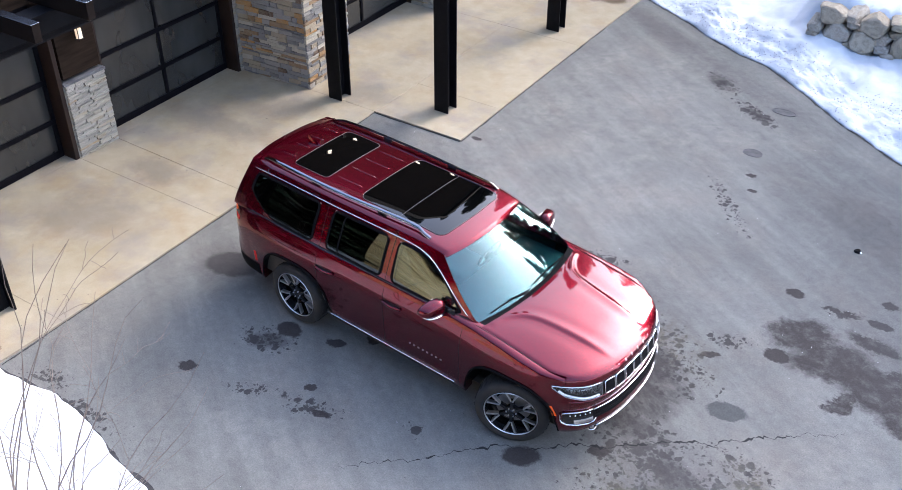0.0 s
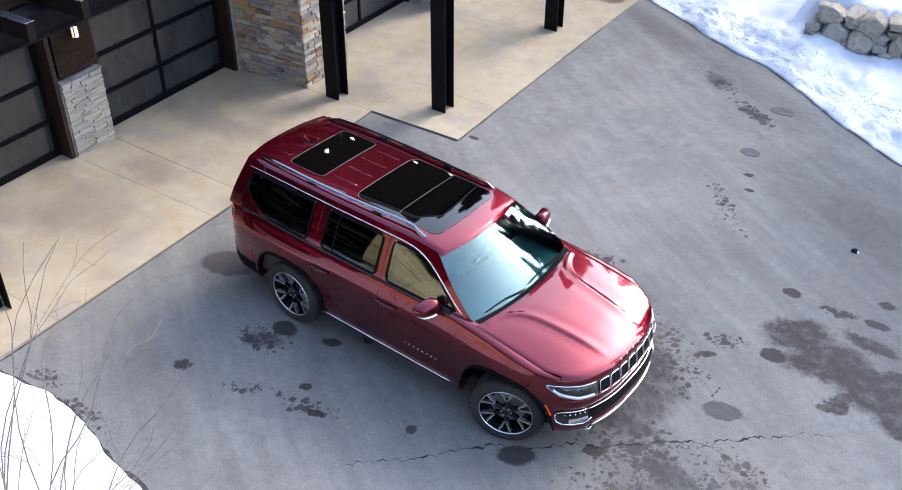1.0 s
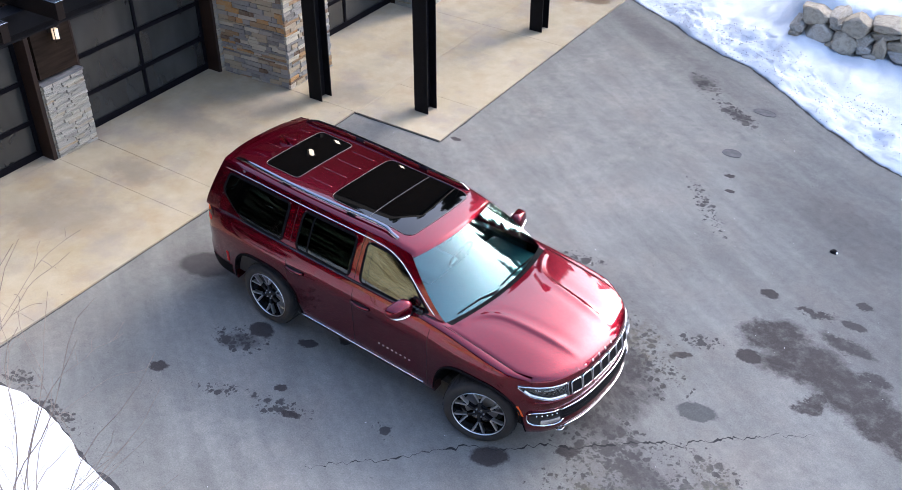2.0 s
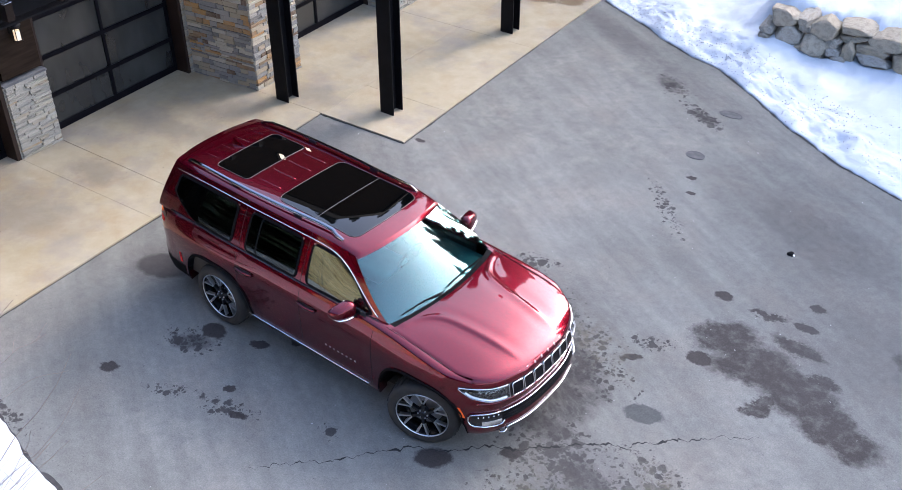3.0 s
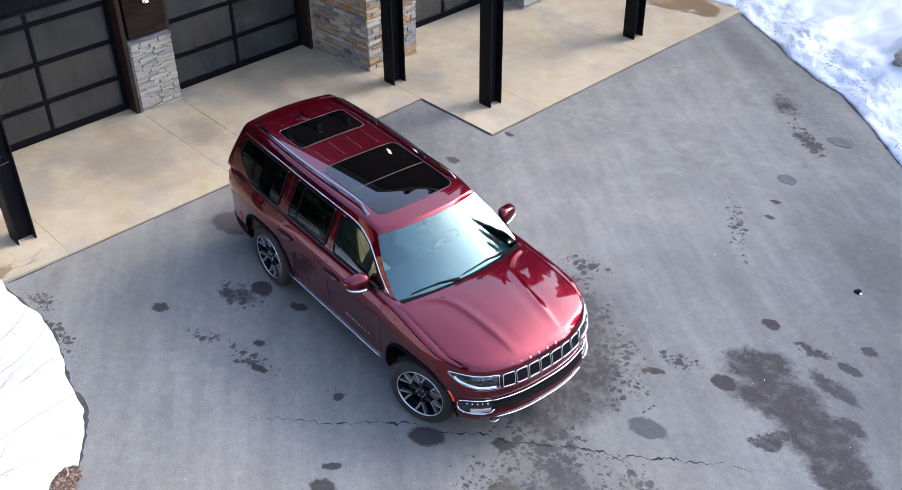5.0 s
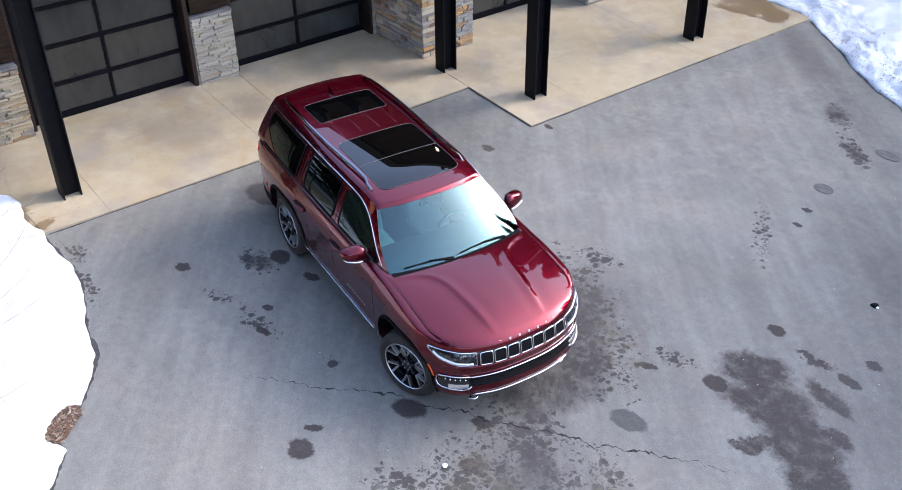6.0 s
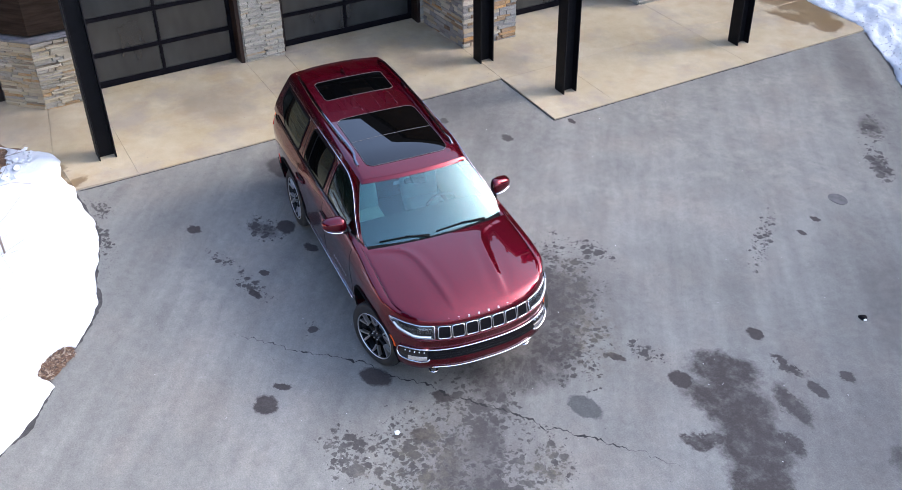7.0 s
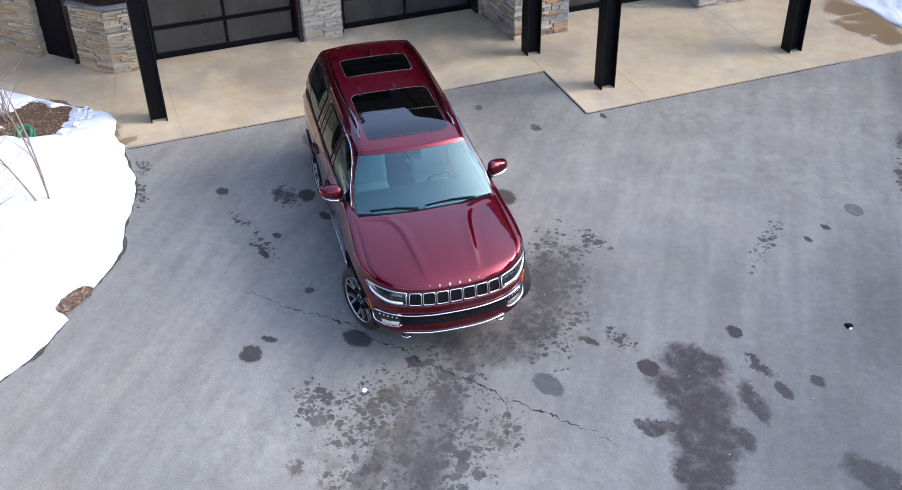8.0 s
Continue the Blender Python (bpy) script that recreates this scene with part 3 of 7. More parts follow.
def slab(points):
    """One concrete slab, cut back a little at its joints."""
    cx = sum(p[0] for p in points) / len(points)
    cy = sum(p[1] for p in points) / len(points)
    pts = []
    for x, y in points:
        d = math.hypot(x - cx, y - cy)
        pts.append((x - (x - cx) / d * 0.002, y - (y - cy) / d * 0.002))
    bm = prism(pts, 0, 0.16, top=cz)
    bmesh.ops.recalc_face_normals(bm, faces=bm.faces)
    top = [e for e in bm.edges if sum(v.co.z for v in e.verts) / 2 > -0.12 + cz(sum(v.co.x for v in e.verts) / 2)]
    bmesh.ops.bevel(bm, geom=top, offset=0.003, segments=1, affect="EDGES")
    return part("slab", bm, CONCRETE, apron)


SLABS = [
    [(-2.28, -8.28), (-1.1, -8.2), (-1.06, -7.26), (-4.2, -7.26), (-3.8, -8.05)],
    [(-3.85, -8.05), (-2.28, -8.28), (-3.1, -9.3), (-4.4, -10.7), (-6.3, -11.6), (-6.3, -9.5), (-4.6, -8.6)],
    [(-4.2, -7.26), (-3.9, -7.26), (-3.9, -4.56), (-4.2, -4.56)],
    [(-4.2, -3.82), (-3.9, -3.82), (-3.9, -0.86), (-4.2, -0.86)],
    [(-3.9, -7.26), (-1.06, -7.26), (-1.06, -4.56), (-3.9, -4.56)],
    [(-4.2, -4.56), (-1.06, -4.56), (-1.06, -3.87), (-4.2, -3.82)],
    [(-3.9, -3.82), (-1.06, -3.87), (-1.06, -0.86), (-3.9, -0.86)],
    [(-4.2, -0.86), (-1.02, -0.86), (-1.02, 3.3), (-4.2, 3.3)],
    [(-1.02, -0.86), (0.62, -0.86), (0.62, 0.36), (-1.02, 0.36)],
    [(-1.02, 0.36), (0.62, 0.36), (0.62, 3.3), (-1.02, 3.3)],
    [(-1.02, 3.3), (0.62, 3.3), (0.64, 6.25), (-1.02, 6.25)],
    [(-4.2, 3.3), (-1.02, 3.3), (-1.02, 6.25), (-4.2, 6.25)],
]
for pts in SLABS:
    slab(pts)



def edge_dirt():
    """A ragged line of dark grit where the asphalt meets the apron."""
    line = [(-1.055, -8.15), (-1.055, -0.865), (0.622, -0.865), (0.622, 6.1)]
    bm = bmesh.new()
    for (x0, y0), (x1, y1) in zip(line, line[1:]):
        L = math.hypot(x1 - x0, y1 - y0)
        n = int(L / 0.025)
        ux, uy = (x1 - x0) / L, (y1 - y0) / L
        rows = []
        for k in range(n + 1):
            s = L * k / n
            px, py = x0 + ux * s, y0 + uy * s
            w = max(0.002, 0.007 + 0.022 * noise.noise((px * 2.1, py * 2.1, 4)) + 0.018 * noise.noise((px * 14, py * 14, 4)))
            rows.append([(px, py, gz(px) + 0.012), (px + uy * w, py - ux * w, gz(px + uy * w) + 0.003)])
        grid(bm, rows)
    tagged(part("edge_dirt", bm, WET_ASPHALT), "dark grit and leaf crumbs along the apron edge", "dirt", kind="stuff")


edge_dirt()


def meltwater():
    """A dark wet margin of asphalt along the foot of the snow."""
    bm = bmesh.new()
    rows = []
    for k in range(400):
        x = 0.7 + 9.5 * k / 399
        y = edge_y(SNOW_RIGHT, x)
        w = max(0.003, 0.022 + 0.11 * max(0.0, noise.noise((x * 1.3, 2, 4)) - 0.05) + 0.035 * noise.noise((x * 7, 2, 4)) + 0.02 * noise.noise((x * 23, 2, 4)))
        rows.append([(x, y + 0.15, gz(x) + 0.003), (x, y - w, gz(x) + 0.003)])
    grid(bm, rows)
    tagged(part("meltwater", bm, WET_ASPHALT), "dark wet margin of asphalt along the snow", "wet patch", kind="stuff")


meltwater()


def snow_seep():
    """Ragged tongues of melt water along the foot of the smooth bank."""
    bm = bmesh.new()
    rows = []
    walk_line = [p for p in SNOW_LEFT if -1.2 < p[0] < 5.0]
    for (x0, y0), (x1, y1) in zip(walk_line, walk_line[1:]):
        L = math.hypot(x1 - x0, y1 - y0)
        nx, ny = -(y1 - y0) / L, (x1 - x0) / L
        for k in range(max(2, int(L / 0.02))):
            u = k / max(2, int(L / 0.02))
            px, py = x0 + (x1 - x0) * u, y0 + (y1 - y0) * u
            w = max(0.003, 0.014 + 0.16 * max(0.0, noise.noise((px * 2.3, py * 2.3, 8)) - 0.12) + 0.025 * noise.noise((px * 13, py * 13, 8)))
            rows.append([(px - nx * 0.12, py - ny * 0.12, gz(px) + 0.003), (px + nx * w, py + ny * w, gz(px) + 0.003)])
    grid(bm, rows)
    tagged(part("meltwater", bm, WET_ASPHALT), "dark ragged wet margin below the smooth snow", "wet patch", kind="stuff")


snow_seep()

# ---- house ----
DOOR_TOP = 2.5


def wall(name, points, z0, z1, material, label):
    return tagged(part(name, prism(points, z0, z1), material), label, "wall", kind="structure")


def rect(x0, x1, y0, y1):
    return [(x0, y0), (x1, y0), (x1, y1), (x0, y1)]


# cores of the stone piers and the siding above them
wall("wall_pier_1", rect(-4.4, -3.9, -4.5, -3.82), -0.1, 1.24, MORTAR, "mortar core of the stone pier between garage doors")
wall("wall_upper_1", rect(-4.4, -3.9, -4.5, -3.82), 1.3, 3.1, SIDING, "dark brown board siding above the stone pier")
wall("wall_pier_2", [(-4.6, -7.4), (-3.9, -7.4), (-3.9, -8.06), (-4.4, -8.55), (-4.75, -8.2)], -0.1, 1.24, MORTAR, "mortar core of the chamfered stone corner pier")
wall("wall_upper_2", [(-4.6, -7.38), (-3.93, -7.38), (-3.93, -8.04), (-4.42, -8.53), (-4.75, -8.2)], 1.3, 3.1, SIDING, "dark brown board siding above the corner pier")
wall("wall_wing", rect(-4.6, -2.5, -0.8, 0.22), -0.1, 3.1, MORTAR, "mortar core of the projecting stone wing wall")
wall("wall_pier_3", rect(-3.4, -2.47, 3.2, 4.6), -0.1, 3.1, MORTAR, "mortar core of the stone pier beside the far garage door")
wall("wall_far", rect(-3.4, -3.1, 4.6, 9.0), -0.1, 3.1, SIDING, "dark brown siding of the far end of the house")
wall("wall_entry", [(-4.75, -8.2), (-4.42, -8.53), (-6.4, -10.6), (-6.8, -10.3)], 2.35, 3.1, SIDING, "dark brown siding over the recessed entrance")
wall("wall_pier_4", [(-5.1, -9.27), (-5.45, -8.95), (-6.8, -10.3), (-6.4, -10.65)], -0.1, 1.24, MORTAR, "mortar core of the stone pier beside the entrance")
wall("wall_upper_4", [(-5.12, -9.27), (-5.45, -8.95), (-6.8, -10.3), (-6.42, -10.65)], 1.3, 3.1, SIDING, "dark brown siding above the entrance pier")
wall("wall_header", rect(-4.4, -4.02, -7.38, -0.87), DOOR_TOP, 3.1, SIDING, "dark brown siding over the garage doors")
wall("wall_header_2", rect(-3.5, -3.1, 0.24, 3.2), DOOR_TOP, 3.1, SIDING, "dark brown siding over the far garage door")
wall("wall_back", rect(-12.0, -11.6, -11.0, 9.0), -0.3, 6.0, SIDING, "dark brown siding at the back of the house")
wall("wall_storey", [(-12, -8.2), (-4.75, -8.2), (-4.2, -7.4), (-4.2, 0.24), (-3.3, 0.24), (-3.3, 9.0), (-12, 9.0)], 3.1, 5.0, SIDING, "dark brown board siding of the upper storey")


def gable():
    """The tall front gable, with its roof sloping down towards the garage bays."""
    bm = bmesh.new()
    prof = [(-3.0, 4.55), (6.0, 12.7), (9.0, 9.95), (9.0, 4.55)]
    a = [bm.verts.new((-3.35, y, z)) for y, z in prof]
    b = [bm.verts.new((-12.0, y, z)) for y, z in prof]
    bm.faces.new(a)
    bm.faces.new(b[::-1])
    for i in range(4):
        bm.faces.new((a[i], a[(i + 1) % 4], b[(i + 1) % 4], b[i]))
    tagged(part("wall_gable", bm, SIDING), "dark brown board siding of the tall front gable", "wall", kind="structure")
    bm = bmesh.new()
    prof = [(-3.15, 4.44), (6.0, 12.72), (9.8, 9.2), (9.8, 9.54), (6.0, 13.06), (-3.15, 4.78)]
    a = [bm.verts.new((-3.0, y, z)) for y, z in prof]
    b = [bm.verts.new((-12.4, y, z)) for y, z in prof]
    bm.faces.new(a)
    bm.faces.new(b[::-1])
    for i in range(6):
        bm.faces.new((a[i], a[(i + 1) % 6], b[(i + 1) % 6], b[i]))
    tagged(part("roof_high", bm, FRAME_METAL), "dark metal roof of the tall front gable", "roof", kind="structure")


gable()


def roof(name, y0, y1, xs, zs, label):
    """A gabled roof with a ridge along y."""
    bm = bmesh.new()
    (xa, xm, xb), (ze, zr) = xs, zs
    prof = [(xa, ze), (xm, zr), (xb, ze), (xb, ze + 0.25), (xm, zr + 0.3), (xa, ze + 0.25)]
    a = [bm.verts.new((x, y0, z)) for x, z in prof]
    b = [bm.verts.new((x, y1, z)) for x, z in prof]
    bm.faces.new(a)
    bm.faces.new(b[::-1])
    for i in range(6):
        bm.faces.new((a[i], a[(i + 1) % 6], b[(i + 1) % 6], b[i]))
    return tagged(part(name, bm, FRAME_METAL), label, "roof", kind="structure")


roof("roof_low", -9.0, -1.9, (-12.8, -8.0, -3.4), (5.05, 6.05), "dark metal roof over the garage bays")


def cladding():
    """Weathered boards, each with a tone of its own and grain along it."""
    m = Mat("tan_timber_cladding", (0.36, 0.264, 0.144), 0.7)
    v = m.coords()
    g = m.noise(m.mapped(v, scale=(0.4, 1, 14)), 2.5, 6, 0.7)
    # tones brightened in place of direct sunlight on the boards
    tone = m.ramp(m.random(), (0.0, (0.32, 0.232, 0.112)), (0.35, (0.6, 0.464, 0.256)), (0.7, (0.48, 0.36, 0.192)), (1.0, (0.656, 0.56, 0.36)))
    m.wire(m.mix(1.0, tone, m.ramp(g, (0.3, 0.45), (0.7, 1.35)), "MULTIPLY"), "Base Color")
    m.bump(g, 0.3, 0.01)
    return m.m


WING_WALL = cladding()


def outbuilding():
    """A board-clad outbuilding across the drive from the garage."""
    th = tagged(part("outbuilding", prism(rect(-6.2, 5.0, -21.0, -16.4), -0.4, 5.2), WING_WALL), "tan board-clad outbuilding standing in snow", "building")
    for k in range(26):
        z = -0.1 + 0.205 * k
        part("board", boxed(-6.2, 5.0, -16.4, -16.365, z, z + 0.195, bevel=0.008), WING_WALL, th)
    bm = bmesh.new()
    prof = [(-21.6, 5.1), (-18.7, 6.7), (-15.8, 5.1), (-15.8, 5.3), (-18.7, 6.9), (-21.6, 5.3)]
    va = [bm.verts.new((-6.6, y, z)) for y, z in prof]
    vb = [bm.verts.new((5.4, y, z)) for y, z in prof]
    bm.faces.new(va)
    bm.faces.new(vb[::-1])
    for i in range(6):
        bm.faces.new((va[i], va[(i + 1) % 6], vb[(i + 1) % 6], vb[i]))
    part("roof", bm, FRAME_METAL, th, "dark metal roof")


outbuilding()


def garage_door(name, x, y0, y1, mid, label):
    """A sectional door: black stiles and rails round frosted panes."""
    th = tagged(empty(name), label, "garage door", kind="structure")
    zb = cz(x) + 0.004
    rails = [zb, 0.6, 1.235, 1.87, DOOR_TOP - 0.1]
    for i, z in enumerate(rails):
        h = 0.115 if i == 0 else 0.075
        part("rail", boxed(x - 0.05, x, y0, y1, z, z + h, bevel=0.004), FRAME_METAL, th)
    stiles = [(y0, y0 + 0.07), (mid - 0.03, mid + 0.03), (y1 - 0.07, y1)]
    for a, b in stiles:
        for i, z in enumerate(rails[:-1]):
            h = 0.115 if i == 0 else 0.075
            part("stile", boxed(x - 0.05, x - 0.002, a, b, z + h, rails[i + 1], bevel=0.003), FRAME_METAL, th)
    for a, b in ((stiles[0][1], stiles[1][0]), (stiles[1][1], stiles[2][0])):
        for i, z in enumerate(rails[:-1]):
            h = 0.115 if i == 0 else 0.075
            part("pane", boxed(x - 0.034, x - 0.022, a, b, z + h, rails[i + 1]), DOOR_GLASS, th)
    return th


garage_door("door_1", -4.12, -7.32, -4.64, -5.95, "closed black garage door with frosted grey glass panes")
garage_door("door_2", -4.12, -3.74, -1.06, -2.45, "closed black garage door with frosted grey glass panes")
garage_door("door_3", -3.2, 0.32, 3.15, 1.7, "closed black garage door with frosted panes, far bay")


def jamb(x0, x1, y0, y1, z1=3.1):
    return tagged(part("trim", boxed(x0, x1, y0, y1, cz(x0) - 0.01, z1, bevel=0.006), JAMB), "dark brown timber door jamb", "door jamb", kind="structure")


jamb(-4.3, -3.87, -4.635, -4.56)
jamb(-4.3, -3.95, -3.8, -3.745)
jamb(-4.3, -3.86, -1.055, -0.985)
jamb(-4.3, -3.95, -7.395, -7.33)
jamb(-3.4, -3.1, 0.25, 0.31)
jamb(-3.4, -3.1, 3.155, 3.195)
jamb(-4.8, -4.5, -8.7, -8.62, 2.35)
tagged(part("door_4", prism([(-4.78, -8.68), (-4.72, -8.72), (-5.35, -9.32), (-5.41, -9.27)], 0.02, 2.3), FRAME_METAL), "dark recessed entrance door", "door", kind="structure")

# ---- ledge stone ----
stone_meshes = []
for k in range(7):
    rng = random.Random(k)
    bm = bmesh.new()
    bmesh.ops.create_cube(bm, size=1.0)
    for v in bm.verts:
        if v.co.x > 0:
            v.co.y *= 0.93 + 0.05 * rng.random()
            v.co.z *= 0.9 + 0.09 * rng.random()
            v.co.x += rng.uniform(-0.1, 0.06)
        v.co.y += rng.uniform(-0.03, 0.03)
        v.co.z += rng.uniform(-0.09, 0.09)
    bmesh.ops.bevel(bm, geom=[e for e in bm.edges if e.verts[0].co.x > 0 and e.verts[1].co.x > 0], offset=0.03, segments=1, affect="EDGES")
    stone_meshes.append(mesh_of(bm, "ledge_stone", STONE))


rust_meshes, tan_meshes = [], []
for me in stone_meshes:
    other = me.copy()
    other.materials[0] = RUST_STONE
    rust_meshes.append(other)
    other = me.copy()
    other.materials.clear()
    other.materials.append(TAN_STONE)
    tan_meshes.append(other)


def veneer(owner, a, b, z0, z1, seed, depth=0.1, grow=(0.022, 0.06), stock=None, length=(0.1, 0.42)):
    """Courses of ledge stones along a wall face that runs from a to b in plan; the face looks to the right of that way."""
    rng = random.Random(seed)
    ax, ay = a
    L = math.hypot(b[0] - ax, b[1] - ay)
    ux, uy = (b[0] - ax) / L, (b[1] - ay) / L
    z = z0
    while z < z1 - 0.02:
        h = min(rng.uniform(*grow), z1 - z)
        if z1 - z - h < 0.03:
            h = z1 - z
        s = 0.0
        while s < L - 0.01:
            w = rng.uniform(*length)
            if L - s - w < 0.1:
                w = L - s
            out = rng.uniform(0.0, 0.018)
            ob = new("stone", (stock or stone_meshes)[rng.randrange(7)])
            c = s + w / 2
            px, py = ax + ux * c, ay + uy * c
            nx, ny = uy, -ux
            ob.parent = owner
            ob.matrix_local = Matrix.Translation((px + nx * (out - depth / 2), py + ny * (out - depth / 2), z + h / 2)) @ Euler((rng.uniform(-0.02, 0.02), rng.uniform(-0.03, 0.03), math.atan2(ny, nx))).to_matrix().to_4x4() @ Matrix.Diagonal((depth, w - 0.004, h - 0.0015, 1))
            s += w
        z += h


def facing(label):
    return tagged(empty("stone_facing"), label, "stone facing", kind="structure")


f = facing("grey ledge-stone veneer on the pier between doors")
veneer(f, (-3.85, -4.54), (-3.85, -3.8), -0.02, 1.22, 11)
veneer(f, (-4.1, -4.55), (-3.87, -4.55), -0.02, 1.22, 12, 0.06)
veneer(f, (-3.87, -3.8), (-4.1, -3.8), -0.02, 1.22, 13, 0.06)
f = facing("tan and grey ledge-stone veneer on the chamfered corner pier")
veneer(f, (-3.82, -8.07), (-3.82, -7.4), -0.02, 1.2, 14, stock=tan_meshes)
veneer(f, (-4.36, -8.61), (-3.82, -8.07), -0.02, 1.2, 15, stock=tan_meshes)
veneer(f, (-4.7, -8.5), (-4.38, -8.6), -0.02, 1.2, 16, stock=tan_meshes)
f = facing("rust and grey ledge-stone veneer on the tall wing wall")
veneer(f, (-3.84, -0.93), (-2.44, -0.86), -0.02, 3.1, 17, grow=(0.032, 0.095), stock=rust_meshes, length=(0.07, 0.4))
veneer(f, (-2.42, -0.86), (-2.42, 0.28), -0.02, 3.1, 18, grow=(0.032, 0.095), stock=rust_meshes, length=(0.07, 0.4))
veneer(f, (-3.84, -1.0), (-3.84, -0.92), -0.02, 3.1, 19)
veneer(f, (-2.44, 0.28), (-3.1, 0.28), -0.02, 3.1, 20)
f = facing("grey ledge-stone veneer on the pier beside the far door")
veneer(f, (-3.1, 3.16), (-2.44, 3.16), -0.02, 2.4, 21)
veneer(f, (-2.42, 3.16), (-2.42, 4.6), -0.02, 2.4, 22)
f = facing("tan-grey ledge-stone veneer beside the entrance")
veneer(f, (-6.4, -10.68), (-5.07, -9.28), 0.0, 1.22, 23, stock=tan_meshes)
veneer(f, (-5.07, -9.27), (-5.4, -8.92), 0.0, 1.22, 24, stock=tan_meshes)


def cap(points, label):
    return tagged(part("capstone", prism(points, 1.222, 1.256), CAPSTONE), label, "capstone", kind="structure")


cap(rect(-4.3, -3.838, -4.556, -3.79), "grey stone cap with a light frost on the pier")
cap([(-4.6, -7.4), (-3.79, -7.4), (-3.79, -8.08), (-4.37, -8.66), (-4.78, -8.5)], "grey stone cap following the chamfered pier")
cap([(-5.03, -9.27), (-5.42, -8.9), (-6.8, -10.28), (-6.4, -10.72)], "grey stone cap beside the entrance")


# ---- steel posts and pergola ----
def post(x, y, top):
    """A wide-flange steel column: two flanges and a web between."""
    z0 = cz(x)
    th = tagged(empty("steel_post", Matrix.Translation((x, y, z0))), "black painted steel wide-flange post on concrete", "post", "posts of the pergola")
    part("flange", boxed(-0.265, 0, -0.27, -0.25, 0, top, bevel=0.003), STEEL, th)
    part("flange", boxed(-0.265, 0, -0.02, 0.0, 0, top, bevel=0.003), STEEL, th)
    part("web", boxed(-0.14, -0.125, -0.25, -0.02, 0, top), STEEL, th)
    return th


post(-1.71, -7.42, 3.06)
post(-1.71, -0.63, 3.06)
post(0.0, 0.0, 3.09)
post(0.0, 3.87, 3.09)


def beam(name, x0, x1, y0, y1, z, label):
    """A steel beam lying level: bottom flange, web, top flange."""
    th = tagged(empty(name), label, "beam", "beams of the pergola")
    along = (y1 - y0) > (x1 - x0)
    part("bottom_flange", boxed(x0, x1, y0, y1, z, z + 0.02), STEEL, th)
    part("top_flange", boxed(x0, x1, y0, y1, z + 0.3, z + 0.32), STEEL, th)
    cx, cy = (x0 + x1) / 2, (y0 + y1) / 2
    part("web", boxed(cx - 0.01, cx + 0.01, y0, y1, z + 0.02, z + 0.3) if along else boxed(x0, x1, cy - 0.01, cy + 0.01, z + 0.02, z + 0.3), STEEL, th)
    return th


beam("steel_beam", -1.98, -1.7, -8.0, -0.6, 3.06, "long black steel beam along the pergola front")
beam("steel_beam", -0.28, 0.0, -0.3, 6.3, 3.1, "black steel beam over the outer posts")
flashing_mesh = mesh_of(boxed(-3.0, 0.004, -0.056, 0.056, 0.21, 0.216, bevel=0.002), "flashing", FLASHING)
rafter_mesh = mesh_of(boxed(-3.0, 0, -0.05, 0.05, 0, 0.21, bevel=0.006), "rafter", RAFTER)
for y in [-8.06 + 0.73 * k for k in range(11)]:
    ob = new("rafter", rafter_mesh)
    ob.matrix_world = Matrix.Translation((-1.1, y, 3.381))
    tagged(ob, "dark timber rafter with metal flashing on a steel beam", "rafter", "rafters of the pergola")
    top = new("flashing", flashing_mesh)
    top.parent = ob

# ---- the car: x forward from the rear axle, y to its left, z up ----
def paint_material():
    m = Mat("deep_red_paint", (0.2, 0.006, 0.012), 0.3, 0.0)
    v = m.coords()
    flake = m.node("ShaderNodeTexVoronoi", Vector=v, Scale=900.0)
    col = m.mix(m.ramp(flake.outputs["Distance"], (0.1, 0.0), (0.6, 1.0)), (0.155, 0.0005, 0.0105), (0.095, 0.0003, 0.007))
    m.wire(col, "Base Color")
    m.set("Metallic", 0.85)
    m.set("Roughness", 0.27)
    m.set("Specular IOR Level", 0.0)
    m.set("Coat Weight", 1.0)
    m.set("Coat Roughness", 0.015)
    m.set("Coat IOR", 1.46)
    return m.m


PAINT = paint_material()
CHROME = Mat("bright_chrome", (0.75, 0.76, 0.78), 0.1, 1.0).m
SATIN = Mat("machined_alloy", (0.68, 0.69, 0.71), 0.32, 1.0).m
BADGE = Mat("dull_badge_metal", (0.32, 0.32, 0.33), 0.5, 1.0).m
GLOSS_BLACK = Mat("gloss_black_trim", (0.008, 0.008, 0.009), 0.08).m
PLASTIC = grainy("black_plastic", (0.0042, 0.0042, 0.0049), (0.0084, 0.0084, 0.0091), 0.6, 20).set("Specular IOR Level", 0.02).m
RUBBER = grainy("tyre_rubber", (0.0098, 0.0098, 0.0105), (0.021, 0.0203, 0.0196), 0.8, 10).m
UNDER = Mat("dark_underbody", (0.01, 0.01, 0.01), 0.9).m
TAIL_RED = Mat("red_lamp_lens", (0.45, 0.01, 0.01), 0.1).m
AMBER = Mat("amber_reflector", (0.85, 0.13, 0.02), 0.15).m
LEATHER = grainy("pale_leather", (0.3, 0.29, 0.27), (0.4, 0.385, 0.36), 0.5, 12).m
DASH = grainy("dark_dashboard", (0.014, 0.014, 0.015), (0.025, 0.025, 0.026), 0.6, 20).m
